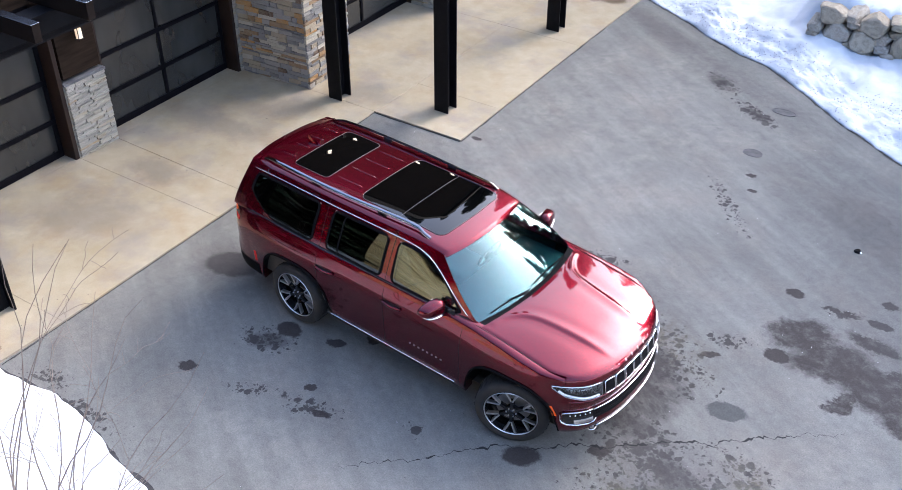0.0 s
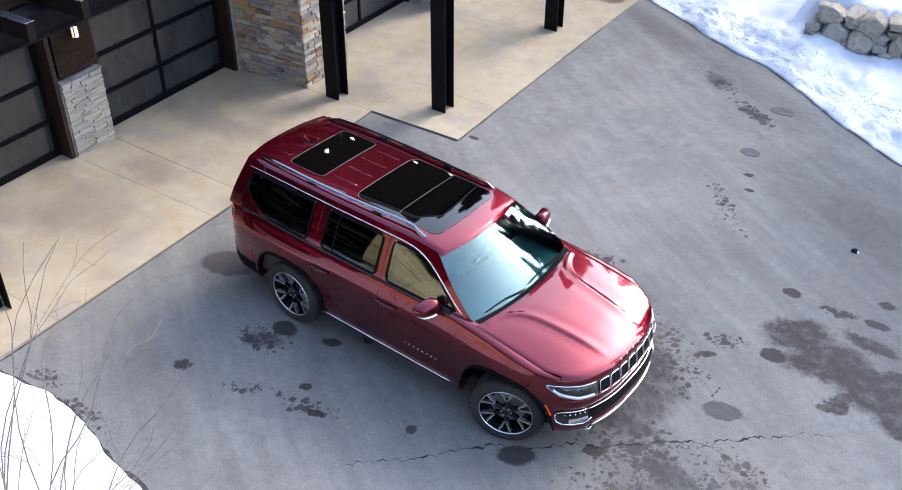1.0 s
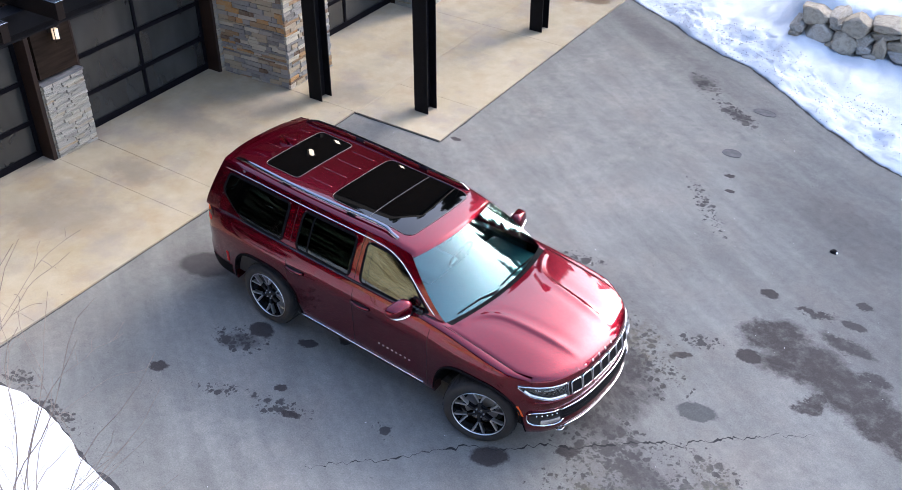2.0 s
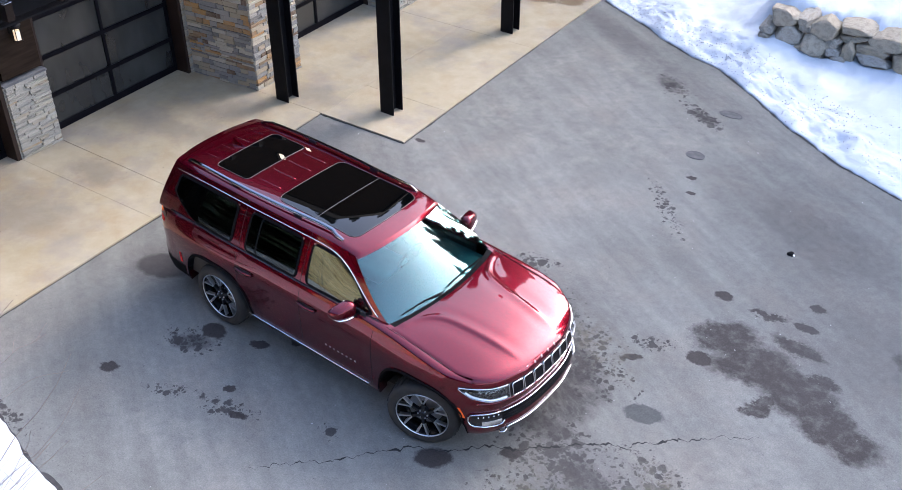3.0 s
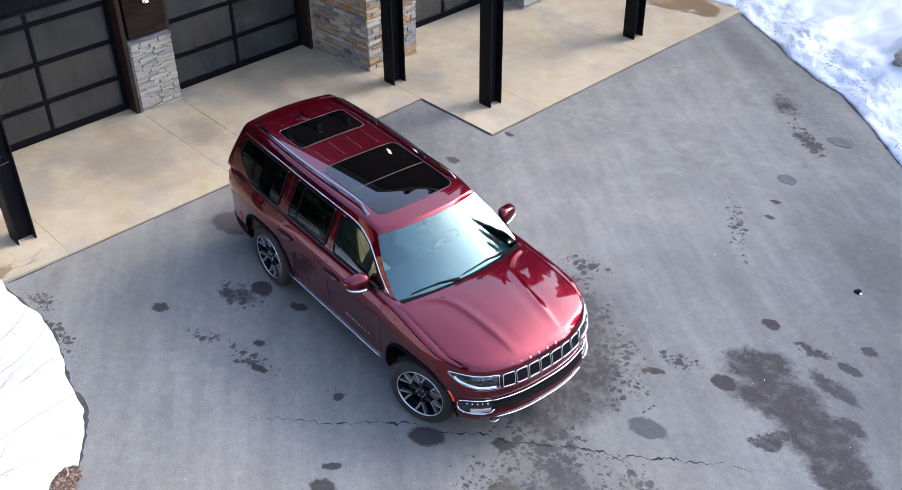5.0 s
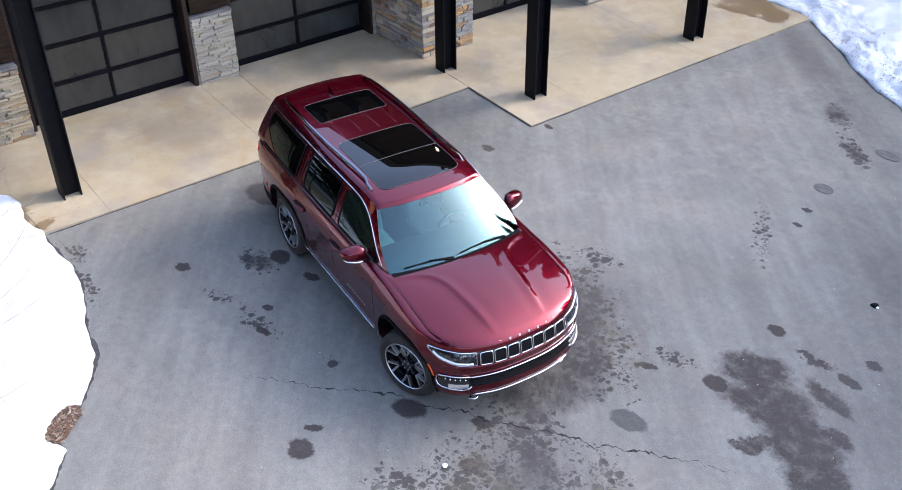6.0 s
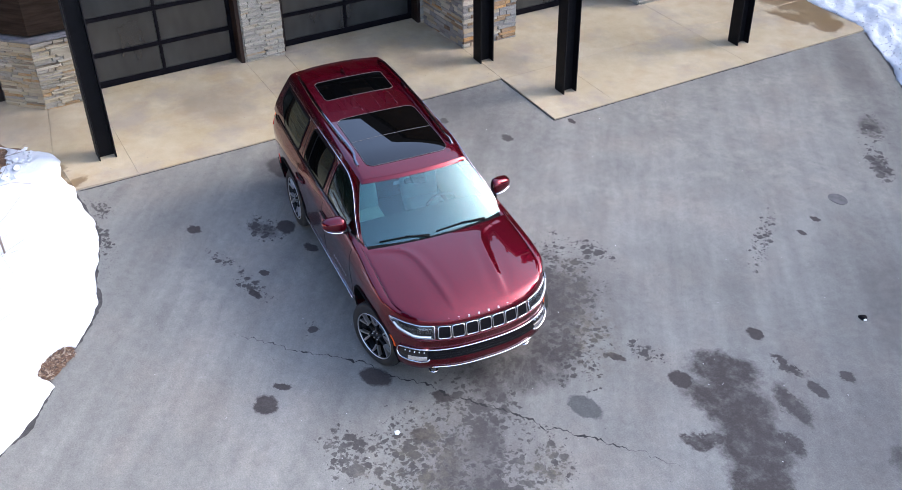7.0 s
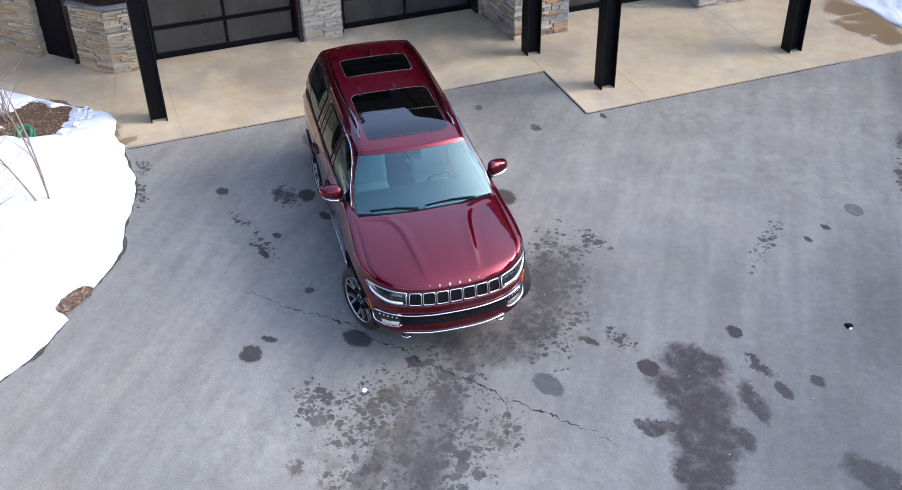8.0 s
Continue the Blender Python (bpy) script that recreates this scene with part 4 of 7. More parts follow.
LAMP_GLASS = Mat("lamp_lens", (0.9, 0.93, 0.96), 0.03).set("Transmission Weight", 1.0).set("IOR", 1.45).m
ROOF_GLASS = Mat("dark_roof_glass", (0.0008, 0.0009, 0.001), 0.015).set("IOR", 1.47).m


def tinted(name, tint, base=0.04):
    """Thin tinted glass: clear tint, with a mirror gloss that grows towards grazing view."""
    m = Mat(name)
    n = m.t.nodes
    clear = m.node("ShaderNodeBsdfTransparent", Color=(*tint, 1))
    gloss = m.node("ShaderNodeBsdfGlossy", Color=(0.86, 1.0, 1.0, 1), Roughness=0.0)
    face = n.new("ShaderNodeLayerWeight")
    face.inputs["Blend"].default_value = 0.5
    rise = m.math("POWER", face.outputs["Facing"], 5.0)
    amount = m.math("MULTIPLY_ADD", rise, 1.0 - base, base)
    mixed = n.new("ShaderNodeMixShader")
    m.t.links.new(amount, mixed.inputs[0])
    m.t.links.new(clear.outputs[0], mixed.inputs[1])
    m.t.links.new(gloss.outputs[0], mixed.inputs[2])
    m.t.links.new(mixed.outputs[0], n["Material Output"].inputs["Surface"])
    return m.m


SCREEN_GLASS = tinted("windscreen_glass", (0.42, 0.72, 0.76), 0.055)
SIDE_GLASS = tinted("side_glass", (0.26, 0.3, 0.29), 0.085)
DARK_GLASS = tinted("privacy_glass", (0.12, 0.125, 0.13), 0.05)

CAR = Matrix.Translation((1.38, -4.64, gz(1.38) + 0.004)) @ Euler((0, math.atan(SLOPE), radians(-5.3))).to_matrix().to_4x4()
car = tagged(empty("car", CAR), "glossy deep red sport utility car with chrome trim, parked on asphalt", "car")

# outline of the body in plan, half width against length
PLAN = [(-1.22, 0.0), (-1.215, 0.3), (-1.19, 0.55), (-1.14, 0.75), (-1.06, 0.88), (-0.96, 0.94), (-0.8, 0.975), (-0.45, 0.99), (0.0, 1.0), (1.0, 1.0), (2.0, 1.0),
        (2.7, 1.0), (3.1, 1.0), (3.35, 0.985), (3.55, 0.955), (3.7, 0.905), (3.82, 0.83), (3.91, 0.72), (3.97, 0.58), (4.02, 0.4), (4.045, 0.2), (4.05, 0.0)]
ARCHES = (0.0, 3.124)


def smooth_line(pts, per):
    """Points along a Catmull-Rom curve through pts."""
    out = []
    for i in range(len(pts) - 1):
        p0, p1, p2, p3 = (Vector(pts[max(0, min(len(pts) - 1, i + k))]) for k in (-1, 0, 1, 2))
        n = max(1, int(round((p2 - p1).length / per)))
        for k in range(n):
            t = k / n
            out.append(0.5 * (2 * p1 + (p2 - p0) * t + (2 * p0 - 5 * p1 + 4 * p2 - p3) * t * t + (3 * p1 - p0 - 3 * p2 + p3) * t ** 3))
    out.append(Vector(pts[-1]))
    return out


OUTLINE = smooth_line(PLAN, 0.03)
TOP_LINE = [(-1.3, 1.24), (-0.6, 1.275), (1.0, 1.275), (2.3, 1.275), (2.7, 1.247), (3.1, 1.2), (3.5, 1.14), (3.8, 1.08), (4.0, 1.025), (4.1, 1.01)]


def belt(x):
    return soft_table(TOP_LINE, x, 0.15)


def arch(x):
    """Lower edge of the flank: the sill, raised over the wheels."""
    low = lerp_table([(-1.3, 0.46), (-0.6, 0.36), (0.5, 0.34), (2.6, 0.34), (3.7, 0.36), (4.1, 0.34)], x)
    for c in ARCHES:
        d = abs(x - c)
        if d < 0.56:
            low = max(low, 0.42 + 0.51 * (1 - (d / 0.56) ** 3.2) ** 0.5)
    return low


def side_swell(x, z):
    """How far the flank stands out at a height."""
    o = soft_table([(0.3, -0.05), (0.45, 0.0), (0.7, 0.012), (0.9, 0.022), (1.03, 0.03), (1.12, 0.022), (1.24, -0.02), (1.34, -0.06)], z, 0.05)
    for c in ARCHES:
        d = abs(x - c)
        o += 0.03 * max(0, 1 - (d / 0.75) ** 2) * max(0, 1 - abs(z - 0.85) / 0.35)
    return o


def front_swell(x, z):
    return soft_table([(0.26, -0.22), (0.34, -0.1), (0.42, -0.01), (0.5, 0.02), (0.58, 0.015), (0.66, -0.02), (0.76, -0.01), (0.82, 0.0), (0.9, -0.005), (1.0, -0.025), (1.06, -0.07)], z, 0.03)


def rear_swell(x, z):
    return soft_table([(0.4, -0.03), (0.5, 0.03), (0.7, 0.04), (0.76, 0.0), (1.0, -0.01), (1.25, -0.03)], z, 0.03)


def outline_normal(i):
    a, b = OUTLINE[max(0, i - 1)], OUTLINE[min(len(OUTLINE) - 1, i + 1)]
    d = (b - a).normalized()
    n = Vector((-d.y, d.x)) if i not in (0, len(OUTLINE) - 1) else Vector((-1 if i == 0 else 1, 0))
    return n


def body_point(i, v):
    """A point on the lower body: i along the outline, v from the lower edge to the belt."""
    p, n = OUTLINE[i], outline_normal(i)
    x = p.x
    lo = arch(x) if x < 3.72 else lerp_table([(3.72, 0.37), (3.85, 0.35), (4.1, 0.34)], x)
    hi = belt(x)
    z = lo + (hi - lo) * v
    kf = min(1, max(0, (x - 3.45) / 0.4))
    kr = min(1, max(0, (-0.95 - x) / 0.25))
    o = side_swell(x, z) * (1 - kf) * (1 - kr) + front_swell(x, z) * kf + rear_swell(x, z) * kr
    return Vector((x + n.x * o, p.y + n.y * o, z))


def body_shell():
    """Flanks, nose and tail below the belt, with open wheel arches and a turned-in shoulder."""
    bm = bmesh.new()
    vs = [k / 22 for k in range(23)]
    for sgn in (1, -1):
        rows = []
        for i in range(len(OUTLINE)):
            col = [body_point(i, v) for v in vs]
            n = outline_normal(i)
            top = col[-1]
            lowest = col[0]
            inward = [Vector((top.x - n.x * d, top.y - n.y * d, top.z + h)) for d, h in ((0.012, 0.012), (0.035, 0.021), (0.075, 0.027), (0.13, 0.026))]
            lip = [Vector((lowest.x - n.x * d, lowest.y - n.y * d, lowest.z + h)) for d, h in ((0.12, 0.02), (0.03, 0.0), (0.006, -0.006))]
            col = lip + col + inward
            rows.append([Vector((q.x, q.y * sgn, q.z)) for q in col])
        grid(bm, rows)
    bmesh.ops.remove_doubles(bm, verts=bm.verts, dist=0.0005)
    return part("body", bm, PAINT, car, smooth=50)


body = body_shell()

# ---- bonnet ----


def half_width(x):
    """Half width of the outline at a length, towards the nose."""
    best = 0.0
    for a, b in zip(OUTLINE, OUTLINE[1:]):
        if a.x <= x <= b.x and b.x > a.x:
            best = a.y + (b.y - a.y) * (x - a.x) / (b.x - a.x)
    return best


def bonnet_z(x, y):
    e = belt(x) + 0.026
    r = min(1.0, abs(y) / 0.95)
    middle = soft_table([(2.5, 1.322), (2.8, 1.314), (3.1, 1.298), (3.4, 1.266), (3.7, 1.214), (3.9, 1.152), (4.0, 1.105), (4.1, 1.06)], x, 0.12)
    crown = (middle - e) * (1 - r ** 2.4)
    yr = 0.455 - 0.11 * (x - 2.7) + 0.34 * math.exp(-max(0.0, x - 2.76) / 0.1)
    q = abs(y) - yr
    ridge = 0.005 * math.exp(-(q / 0.02) ** 2) if q > 0 else 0.005 * math.exp(-(q / 0.05) ** 2)
    step = 0.010 / (1 + math.exp(q / 0.012))
    dish = -0.002 * math.exp(-((q - 0.1) / 0.07) ** 2) - 0.002 * math.exp(-((q + 0.12) / 0.06) ** 2)
    fade = min(1, max(0, (x - 2.66) / 0.2)) * min(1, max(0, (3.93 - x) / 0.32))
    bulge = (ridge + step + dish) * fade
    roll = 0.012 * math.exp(-max(0, (4.05 - x)) / 0.06)
    return e + crown + bulge - roll


def inset(x, y):
    """How far a point in plan lies inside the body's outline."""
    p = Vector((x, abs(y)))
    best = 9.0
    for a, b in zip(OUTLINE, OUTLINE[1:]):
        if b.x > 3.4:
            d = b - a
            u = min(1.0, max(0.0, (p - a).dot(d) / d.dot(d)))
            best = min(best, (p - a - d * u).length)
    return best


def bonnet_front(x, y):
    """Height of the bonnet with its leading edge rolled over."""
    z = bonnet_z(x, y)
    if x < 3.72:
        return z
    roll = max(0.0, 1 - inset(x, y) / 0.13)
    return z - 0.052 * roll ** 2 * min(1.0, (x - 3.72) / 0.15)


def bonnet():
    bm = bmesh.new()
    rows = []
    xs = [2.5 + 1.3 * k / 40 for k in range(40)] + [3.8 + 0.2 * (1 - (1 - k / 26) ** 2) for k in range(27)]
    for x in xs:
        hw = min(0.9, half_width(min(4.02, x + 0.025)) - 0.055)
        hw = max(hw, 0.03)
        row = []
        for k in range(121):
            y = hw * (-1 + 2 * k / 120)
            edge = 0.006 * max(0, 1 - (hw - abs(y)) / 0.03) ** 2
            back_edge = 2.675 + 0.14 * (1 - (y / 0.9) ** 2)
            xx = x if x > 3.5 else back_edge + (x - 2.5) / 1.0 * (3.5 - back_edge)
            row.append((xx, y, bonnet_front(xx, y) - edge))
        rows.append(row)
    grid(bm, rows)
    return part("bonnet", bm, PAINT, car, smooth=60)


bonnet()

# ---- cabin ----
def roof_z(x, y):
    z = 1.872 - 0.024 * (abs(y) / 0.65) ** 2.6
    if x > 1.45:
        z -= 0.085 * ((x - 1.45) / 0.65) ** 2
    if x < -0.2:
        z -= 0.03 * ((-0.2 - x) / 0.7) ** 2
    return z


def side_bottom_y(x):
    return soft_table([(-1.3, 0.88), (-0.9, 0.925), (0.0, 0.955), (1.5, 0.955), (2.2, 0.94), (2.62, 0.87), (2.8, 0.84)], x, 0.1)


def side_top_y(x):
    return soft_table([(-1.0, 0.66), (-0.5, 0.69), (0.5, 0.705), (1.5, 0.7), (2.0, 0.675), (2.2, 0.66)], x, 0.1)


XB0, XB1, XT0, XT1 = 2.63, -1.05, 2.0, -0.92
ZB = 1.265


def cabin(x, v, side=-1, out=0.0):
    """A point on the cabin's flank, at a length and a share of its height."""
    xt = min(x, XT0)
    zt = roof_z(xt, side_top_y(xt)) - 0.02
    yb, yt = side_bottom_y(x), side_top_y(x)
    y = yb + (yt - yb) * max(0.0, v) ** 1.25
    z = ZB + (zt - ZB) * v
    return Vector((x, side * (y + out), z + out * 0.35))


def x_front(v):
    return XB0 + (XT0 - XB0) * v


def x_rear(v):
    return XB1 + (XT1 - XB1) * max(0.0, v) ** 1.25


def screen(t, v, out=0.0):
    """A point on the windscreen: t across from -1 to 1, v up."""
    x0 = x_front(v)
    w = abs(cabin(x0, v).y)
    bow = 0.13 * (1 - v) + 0.1 * v
    x = x0 + bow * (1 - abs(t) ** 2.2)
    z0 = cabin(x0, v).z
    zc = z0 + (0.028 * (2 * v - v * v) + 0.05 * v * (1 - v)) * (1 - t * t)
    return Vector((x + out * 0.7, t * w, zc + out * 0.7))


def tail(t, v, out=0.0):
    x0 = x_rear(v)
    w = abs(cabin(x0, v).y)
    x = x0 - 0.045 * (1 - abs(t) ** 2)
    return Vector((x - out, t * w, cabin(x0, v).z + 0.03 * v * (1 - t * t)))


NV = 52


def inset_round(v, v0, v1, r, height):
    """How far a pane's end draws in at a height, for rounded corners."""
    d = min(v - v0, v1 - v) * height
    if d >= r:
        return 0.0
    return r - math.sqrt(max(0.0, r * r - (r - d) ** 2))


# panes of the flank: lower and upper share of the height, rear and front ends by height
PANES = {
    "front": (0.07, 0.86, lambda v: 1.475 - 0.02 * v, lambda v: min(x_front(v) - 0.13, 2.42 - 0.02 * v) - 0.16 * max(0.0, (v - 0.55) / 0.31) ** 2),
    "rear": (0.07, 0.86, lambda v: 0.50 + 0.01 * v, lambda v: 1.335 - 0.01 * v),
    "quarter": (0.07, 0.86, lambda v: -0.84 + 0.1 * v + 0.46 * max(0.0, (0.5 - v) / 0.43) ** 1.25, lambda v: 0.29 + 0.02 * v),
}


def cabin_shell():
    """Pillars, roof sides and tail of the cabin, open where the panes are."""
    bm = bmesh.new()
    n = 230
    for side in (-1, 1):
        rows = []
        for i in range(n + 1):
            u = i / n
            row = []
            for k in range(NV + 1):
                v = k / NV
                x = x_front(v) + (x_rear(v) - x_front(v)) * u
                row.append(cabin(x, v, side))
            rows.append(row)
        vs = [[bm.verts.new(p) for p in row] for row in rows]
        for i in range(n):
            for k in range(NV):
                v = (k + 0.5) / NV
                u = (i + 0.5) / n
                x = x_front(v) + (x_rear(v) - x_front(v)) * u
                hole = any(v0 + 0.015 < v < v1 - 0.015 and a(v) + 0.012 < x < b(v) - 0.012 for v0, v1, a, b in PANES.values())
                if not hole:
                    bm.faces.new((vs[i][k], vs[i + 1][k], vs[i + 1][k + 1], vs[i][k + 1]))
    grid(bm, [[tail(-1 + 2 * i / 40, k / NV) for i in range(41)] for k in range(NV + 1)])
    bmesh.ops.remove_doubles(bm, verts=bm.verts, dist=0.0004)
    return part("cabin", bm, PAINT, body, smooth=40)


cabin_shell()


def roof_row(x, w):
    """Bow of the roof's ends in plan."""
    f = min(1, max(0, (x - 0.8) / 1.2))
    r = min(1, max(0, (0.0 - x) / 0.93))
    return lambda t: x + 0.1 * f * (1 - abs(t) ** 2.2) - 0.045 * r * (1 - abs(t) ** 2)


def car_roof():
    bm = bmesh.new()
    rows = []
    for i in range(91):
        x = XT1 + (XT0 - XT1) * i / 90
        w = side_top_y(x)
        row = []
        bow = roof_row(x, w)
        for k in range(49):
            t = -1 + 2 * k / 48
            y = t * w
            edge = 0.02 * max(0.0, (abs(t) - 0.93) / 0.07) ** 2
            row.append((bow(t), y, roof_z(x, y) - edge))
        rows.append(row)
    grid(bm, rows)
    return part("roof", bm, PAINT, body, smooth=60)


car_roof()


def sheet(fn, nu, nv, thick, bm=None):
    """A curved pane of some thickness over a point function of u and v in 0 to 1."""
    bm = bm or bmesh.new()
    pts = [[fn(i / nu, k / nv) for i in range(nu + 1)] for k in range(nv + 1)]
    nor = []
    for k in range(nv + 1):
        row = []
        for i in range(nu + 1):
            a = pts[k][min(nu, i + 1)] - pts[k][max(0, i - 1)]
            b = pts[min(nv, k + 1)][i] - pts[max(0, k - 1)][i]
            c = a.cross(b)
            row.append(c.normalized() if c.length > 1e-9 else Vector((0, 0, 1)))
        nor.append(row)
    top = [[bm.verts.new(p) for p in row] for row in pts]
    low = [[bm.verts.new(p - q * thick) for p, q in zip(r, s)] for r, s in zip(pts, nor)]
    for k in range(nv):
        for i in range(nu):
            bm.faces.new((top[k][i], top[k][i + 1], top[k + 1][i + 1], top[k + 1][i]))
            bm.faces.new((low[k][i], low[k + 1][i], low[k + 1][i + 1], low[k][i + 1]))
    for i in range(nu):
        bm.faces.new((top[0][i + 1], top[0][i], low[0][i], low[0][i + 1]))
        bm.faces.new((top[nv][i], top[nv][i + 1], low[nv][i + 1], low[nv][i]))
    for k in range(nv):
        bm.faces.new((top[k][0], top[k + 1][0], low[k + 1][0], low[k][0]))
        bm.faces.new((top[k + 1][nu], top[k][nu], low[k][nu], low[k + 1][nu]))
    return bm


def pane(name, kind, side, material):
    v0, v1, a, b = PANES[kind]

    def at(u, w, grow=0.0):
        v = v0 + (v1 - v0) * w
        ins = inset_round(v, v0, v1, 0.07, 0.5)
        return cabin(a(v) + ins + (b(v) - a(v) - 2 * ins) * u, v, side, 0.004)

    ob = part(name, sheet(at, 64, 44, 0.005), material, car, smooth=40)
    ob.visible_shadow = False
    # dark surround
    bm = bmesh.new()
    ring = []
    N = 16
    for w in range(N + 1):
        ring.append((1.0, w / N))
    for u in range(N, -1, -1):
        ring.append((u / N, 1.0))
    for w in range(N, -1, -1):
        ring.append((0.0, w / N))
    for u in range(0, N + 1):
        ring.append((u / N, 0.0))
    pts = [at(u, w) + Vector((0, side * 0.002, 0)) for u, w in ring]
    c = sum(pts, Vector()) / len(pts)
    inner = []
    for (u, w), p in zip(ring, pts):
        iu, iw = 0.03 + 0.94 * u, 0.055 + 0.89 * w
        inner.append(at(iu, iw) + Vector((0, side * 0.003, 0)))
    outer = [p + (p - c).normalized() * 0.007 for p in pts]
    grid(bm, [outer + [outer[0]], inner + [inner[0]]])
    part("surround", bm, PLASTIC, ob)
    if kind == "rear":
        part("divider", sheet(lambda u, w: at(0.2 + 0.028 * u, w) + Vector((0, side * 0.004, 0)), 2, 10, 0.004), PLASTIC, ob)
    return ob


for side in (-1, 1):
    pane("front_window", "front", side, SIDE_GLASS)
    pane("rear_window", "rear", side, DARK_GLASS)
    pane("quarter_window", "quarter", side, DARK_GLASS)

windscreen = part("windscreen", sheet(lambda u, w: screen(-0.995 + 1.99 * u, 0.0 + 0.97 * w, 0.0), 80, 44, 0.006), SCREEN_GLASS, car, smooth=40)
windscreen.visible_shadow = False


def header():
    """The painted edge of the roof over the windscreen."""
    bm = bmesh.new()
    rows = []
    for k in range(49):
        t = -1 + 2 * k / 48
        w = side_top_y(XT0)
        x = roof_row(XT0, w)(t)
        edge = 0.02 * max(0.0, (abs(t) - 0.93) / 0.07) ** 2
        a = Vector((x, t * w, roof_z(XT0, t * w) - edge))
        b = screen(t * 0.985, 0.955, 0.005)
        rows.append([a + Vector((-0.01, 0, 0.001)), a.lerp(b, 0.5) + Vector((0.002, 0, 0.002)), b, b - Vector((0.006, 0, 0.012))])
    grid(bm, rows)
    part("roof_header", bm, PAINT, body, smooth=60)


header()
part("rear_screen", sheet(lambda u, w: tail(0.9 - 1.8 * u, 0.1 + 0.72 * w, 0.004), 30, 12, 0.006), ROOF_GLASS, car, smooth=40)


def roof_surface(x, y):
    """Height of the roof's sheet over a point in plan, its bow taken into account."""
    u = x
    for _ in range(5):
        u = x - (roof_row(u, 0)(min(1.0, abs(y) / side_top_y(u))) - u)
    return roof_z(u, y)


def roof_pane(x0, x1, hw, r):
    def at(u, w):
        y = hw * (-1 + 2 * w)
        d = (hw - abs(y))
        ins = r - math.sqrt(max(0, r * r - (r - d) ** 2)) if d < r else 0.0
        x = x0 + ins + (x1 - x0 - 2 * ins) * u
        x += 0.03 * (1 - (y / hw) ** 2) * (u if x1 > 1.5 else 0)
        return Vector((x, y, roof_surface(x, y) + 0.004))
    return sheet(at, 30, 30, 0.01)


front_glass = part("sunroof", roof_pane(0.675, 1.85, 0.525, 0.1), ROOF_GLASS, car, "dark tinted panoramic roof glass", smooth=40)
rear_glass = part("rear_sunroof", roof_pane(-0.41, 0.13, 0.475, 0.06), ROOF_GLASS, car, "dark tinted rear roof glass", smooth=40)

SEAL = Mat("grey_glass_seal", (0.045, 0.042, 0.043), 0.4).m


def roof_seal(owner, x0, x1, hw, r):
    """A thin pale seal round a roof pane."""
    pts = []
    for cx, cy, a0 in ((x1 - r, hw - r, 0), (x0 + r, hw - r, 90), (x0 + r, r - hw, 180), (x1 - r, r - hw, 270)):
        for k in range(7):
            a = radians(a0 + 15 * k)
            x, y = cx + r * math.cos(a), cy + r * math.sin(a)
            bow = 0.03 * (1 - (y / hw) ** 2) * ((x - x0) / (x1 - x0) if x1 > 1.5 else 0)
            pts.append((x + bow, y, 0))
    line = []
    for (xa, ya, _), (xb, yb, _) in zip(pts, pts[1:] + pts[:1]):
        n = max(1, int(math.hypot(xb - xa, yb - ya) / 0.05))
        for k in range(n):
            x, y = xa + (xb - xa) * k / n, ya + (yb - ya) * k / n
            if x1 > 1.5 and x > x1 - r * 0.2 and abs(y) < hw - r:
                x = x1 + 0.03 * (1 - (y / hw) ** 2)
            line.append((x, y, roof_surface(x, y) + 0.003))
    part("seal", tube(bmesh.new(), line + line[:1], 0.004, 5, cap=False), SEAL, owner, "thin grey rubber seal", smooth=True)


roof_seal(front_glass, 0.675, 1.85, 0.525, 0.1)
roof_seal(rear_glass, -0.41, 0.13, 0.475, 0.06)


# ---- roof rails, aerial, mouldings ----
RAIL = Mat("polished_rail", (0.22, 0.225, 0.245), 0.07, 1.0).m


def strip(points, wide, tall, lean=0.0):
    """A bar with a flat, softly cornered section along points, leaning outwards."""
    bm = bmesh.new()
    rows = []
    sec = [(-1, -1), (-1, 0.3), (-0.75, 0.85), (-0.3, 1), (0.3, 1), (0.75, 0.85), (1, 0.3), (1, -1)]
    for i, p in enumerate(points):
        d = (points[min(i + 1, len(points) - 1)] - points[max(i - 1, 0)]).normalized()
        a = d.cross(Vector((0, 0, 1))).normalized()
        b = a.cross(d)
        rows.append([p + a * (s * wide) + b * (t * tall - s * wide * lean) for s, t in sec])
    vs = grid(bm, rows, close=True)
    bm.faces.new(vs[0])
    bm.faces.new(vs[-1])
    return bm


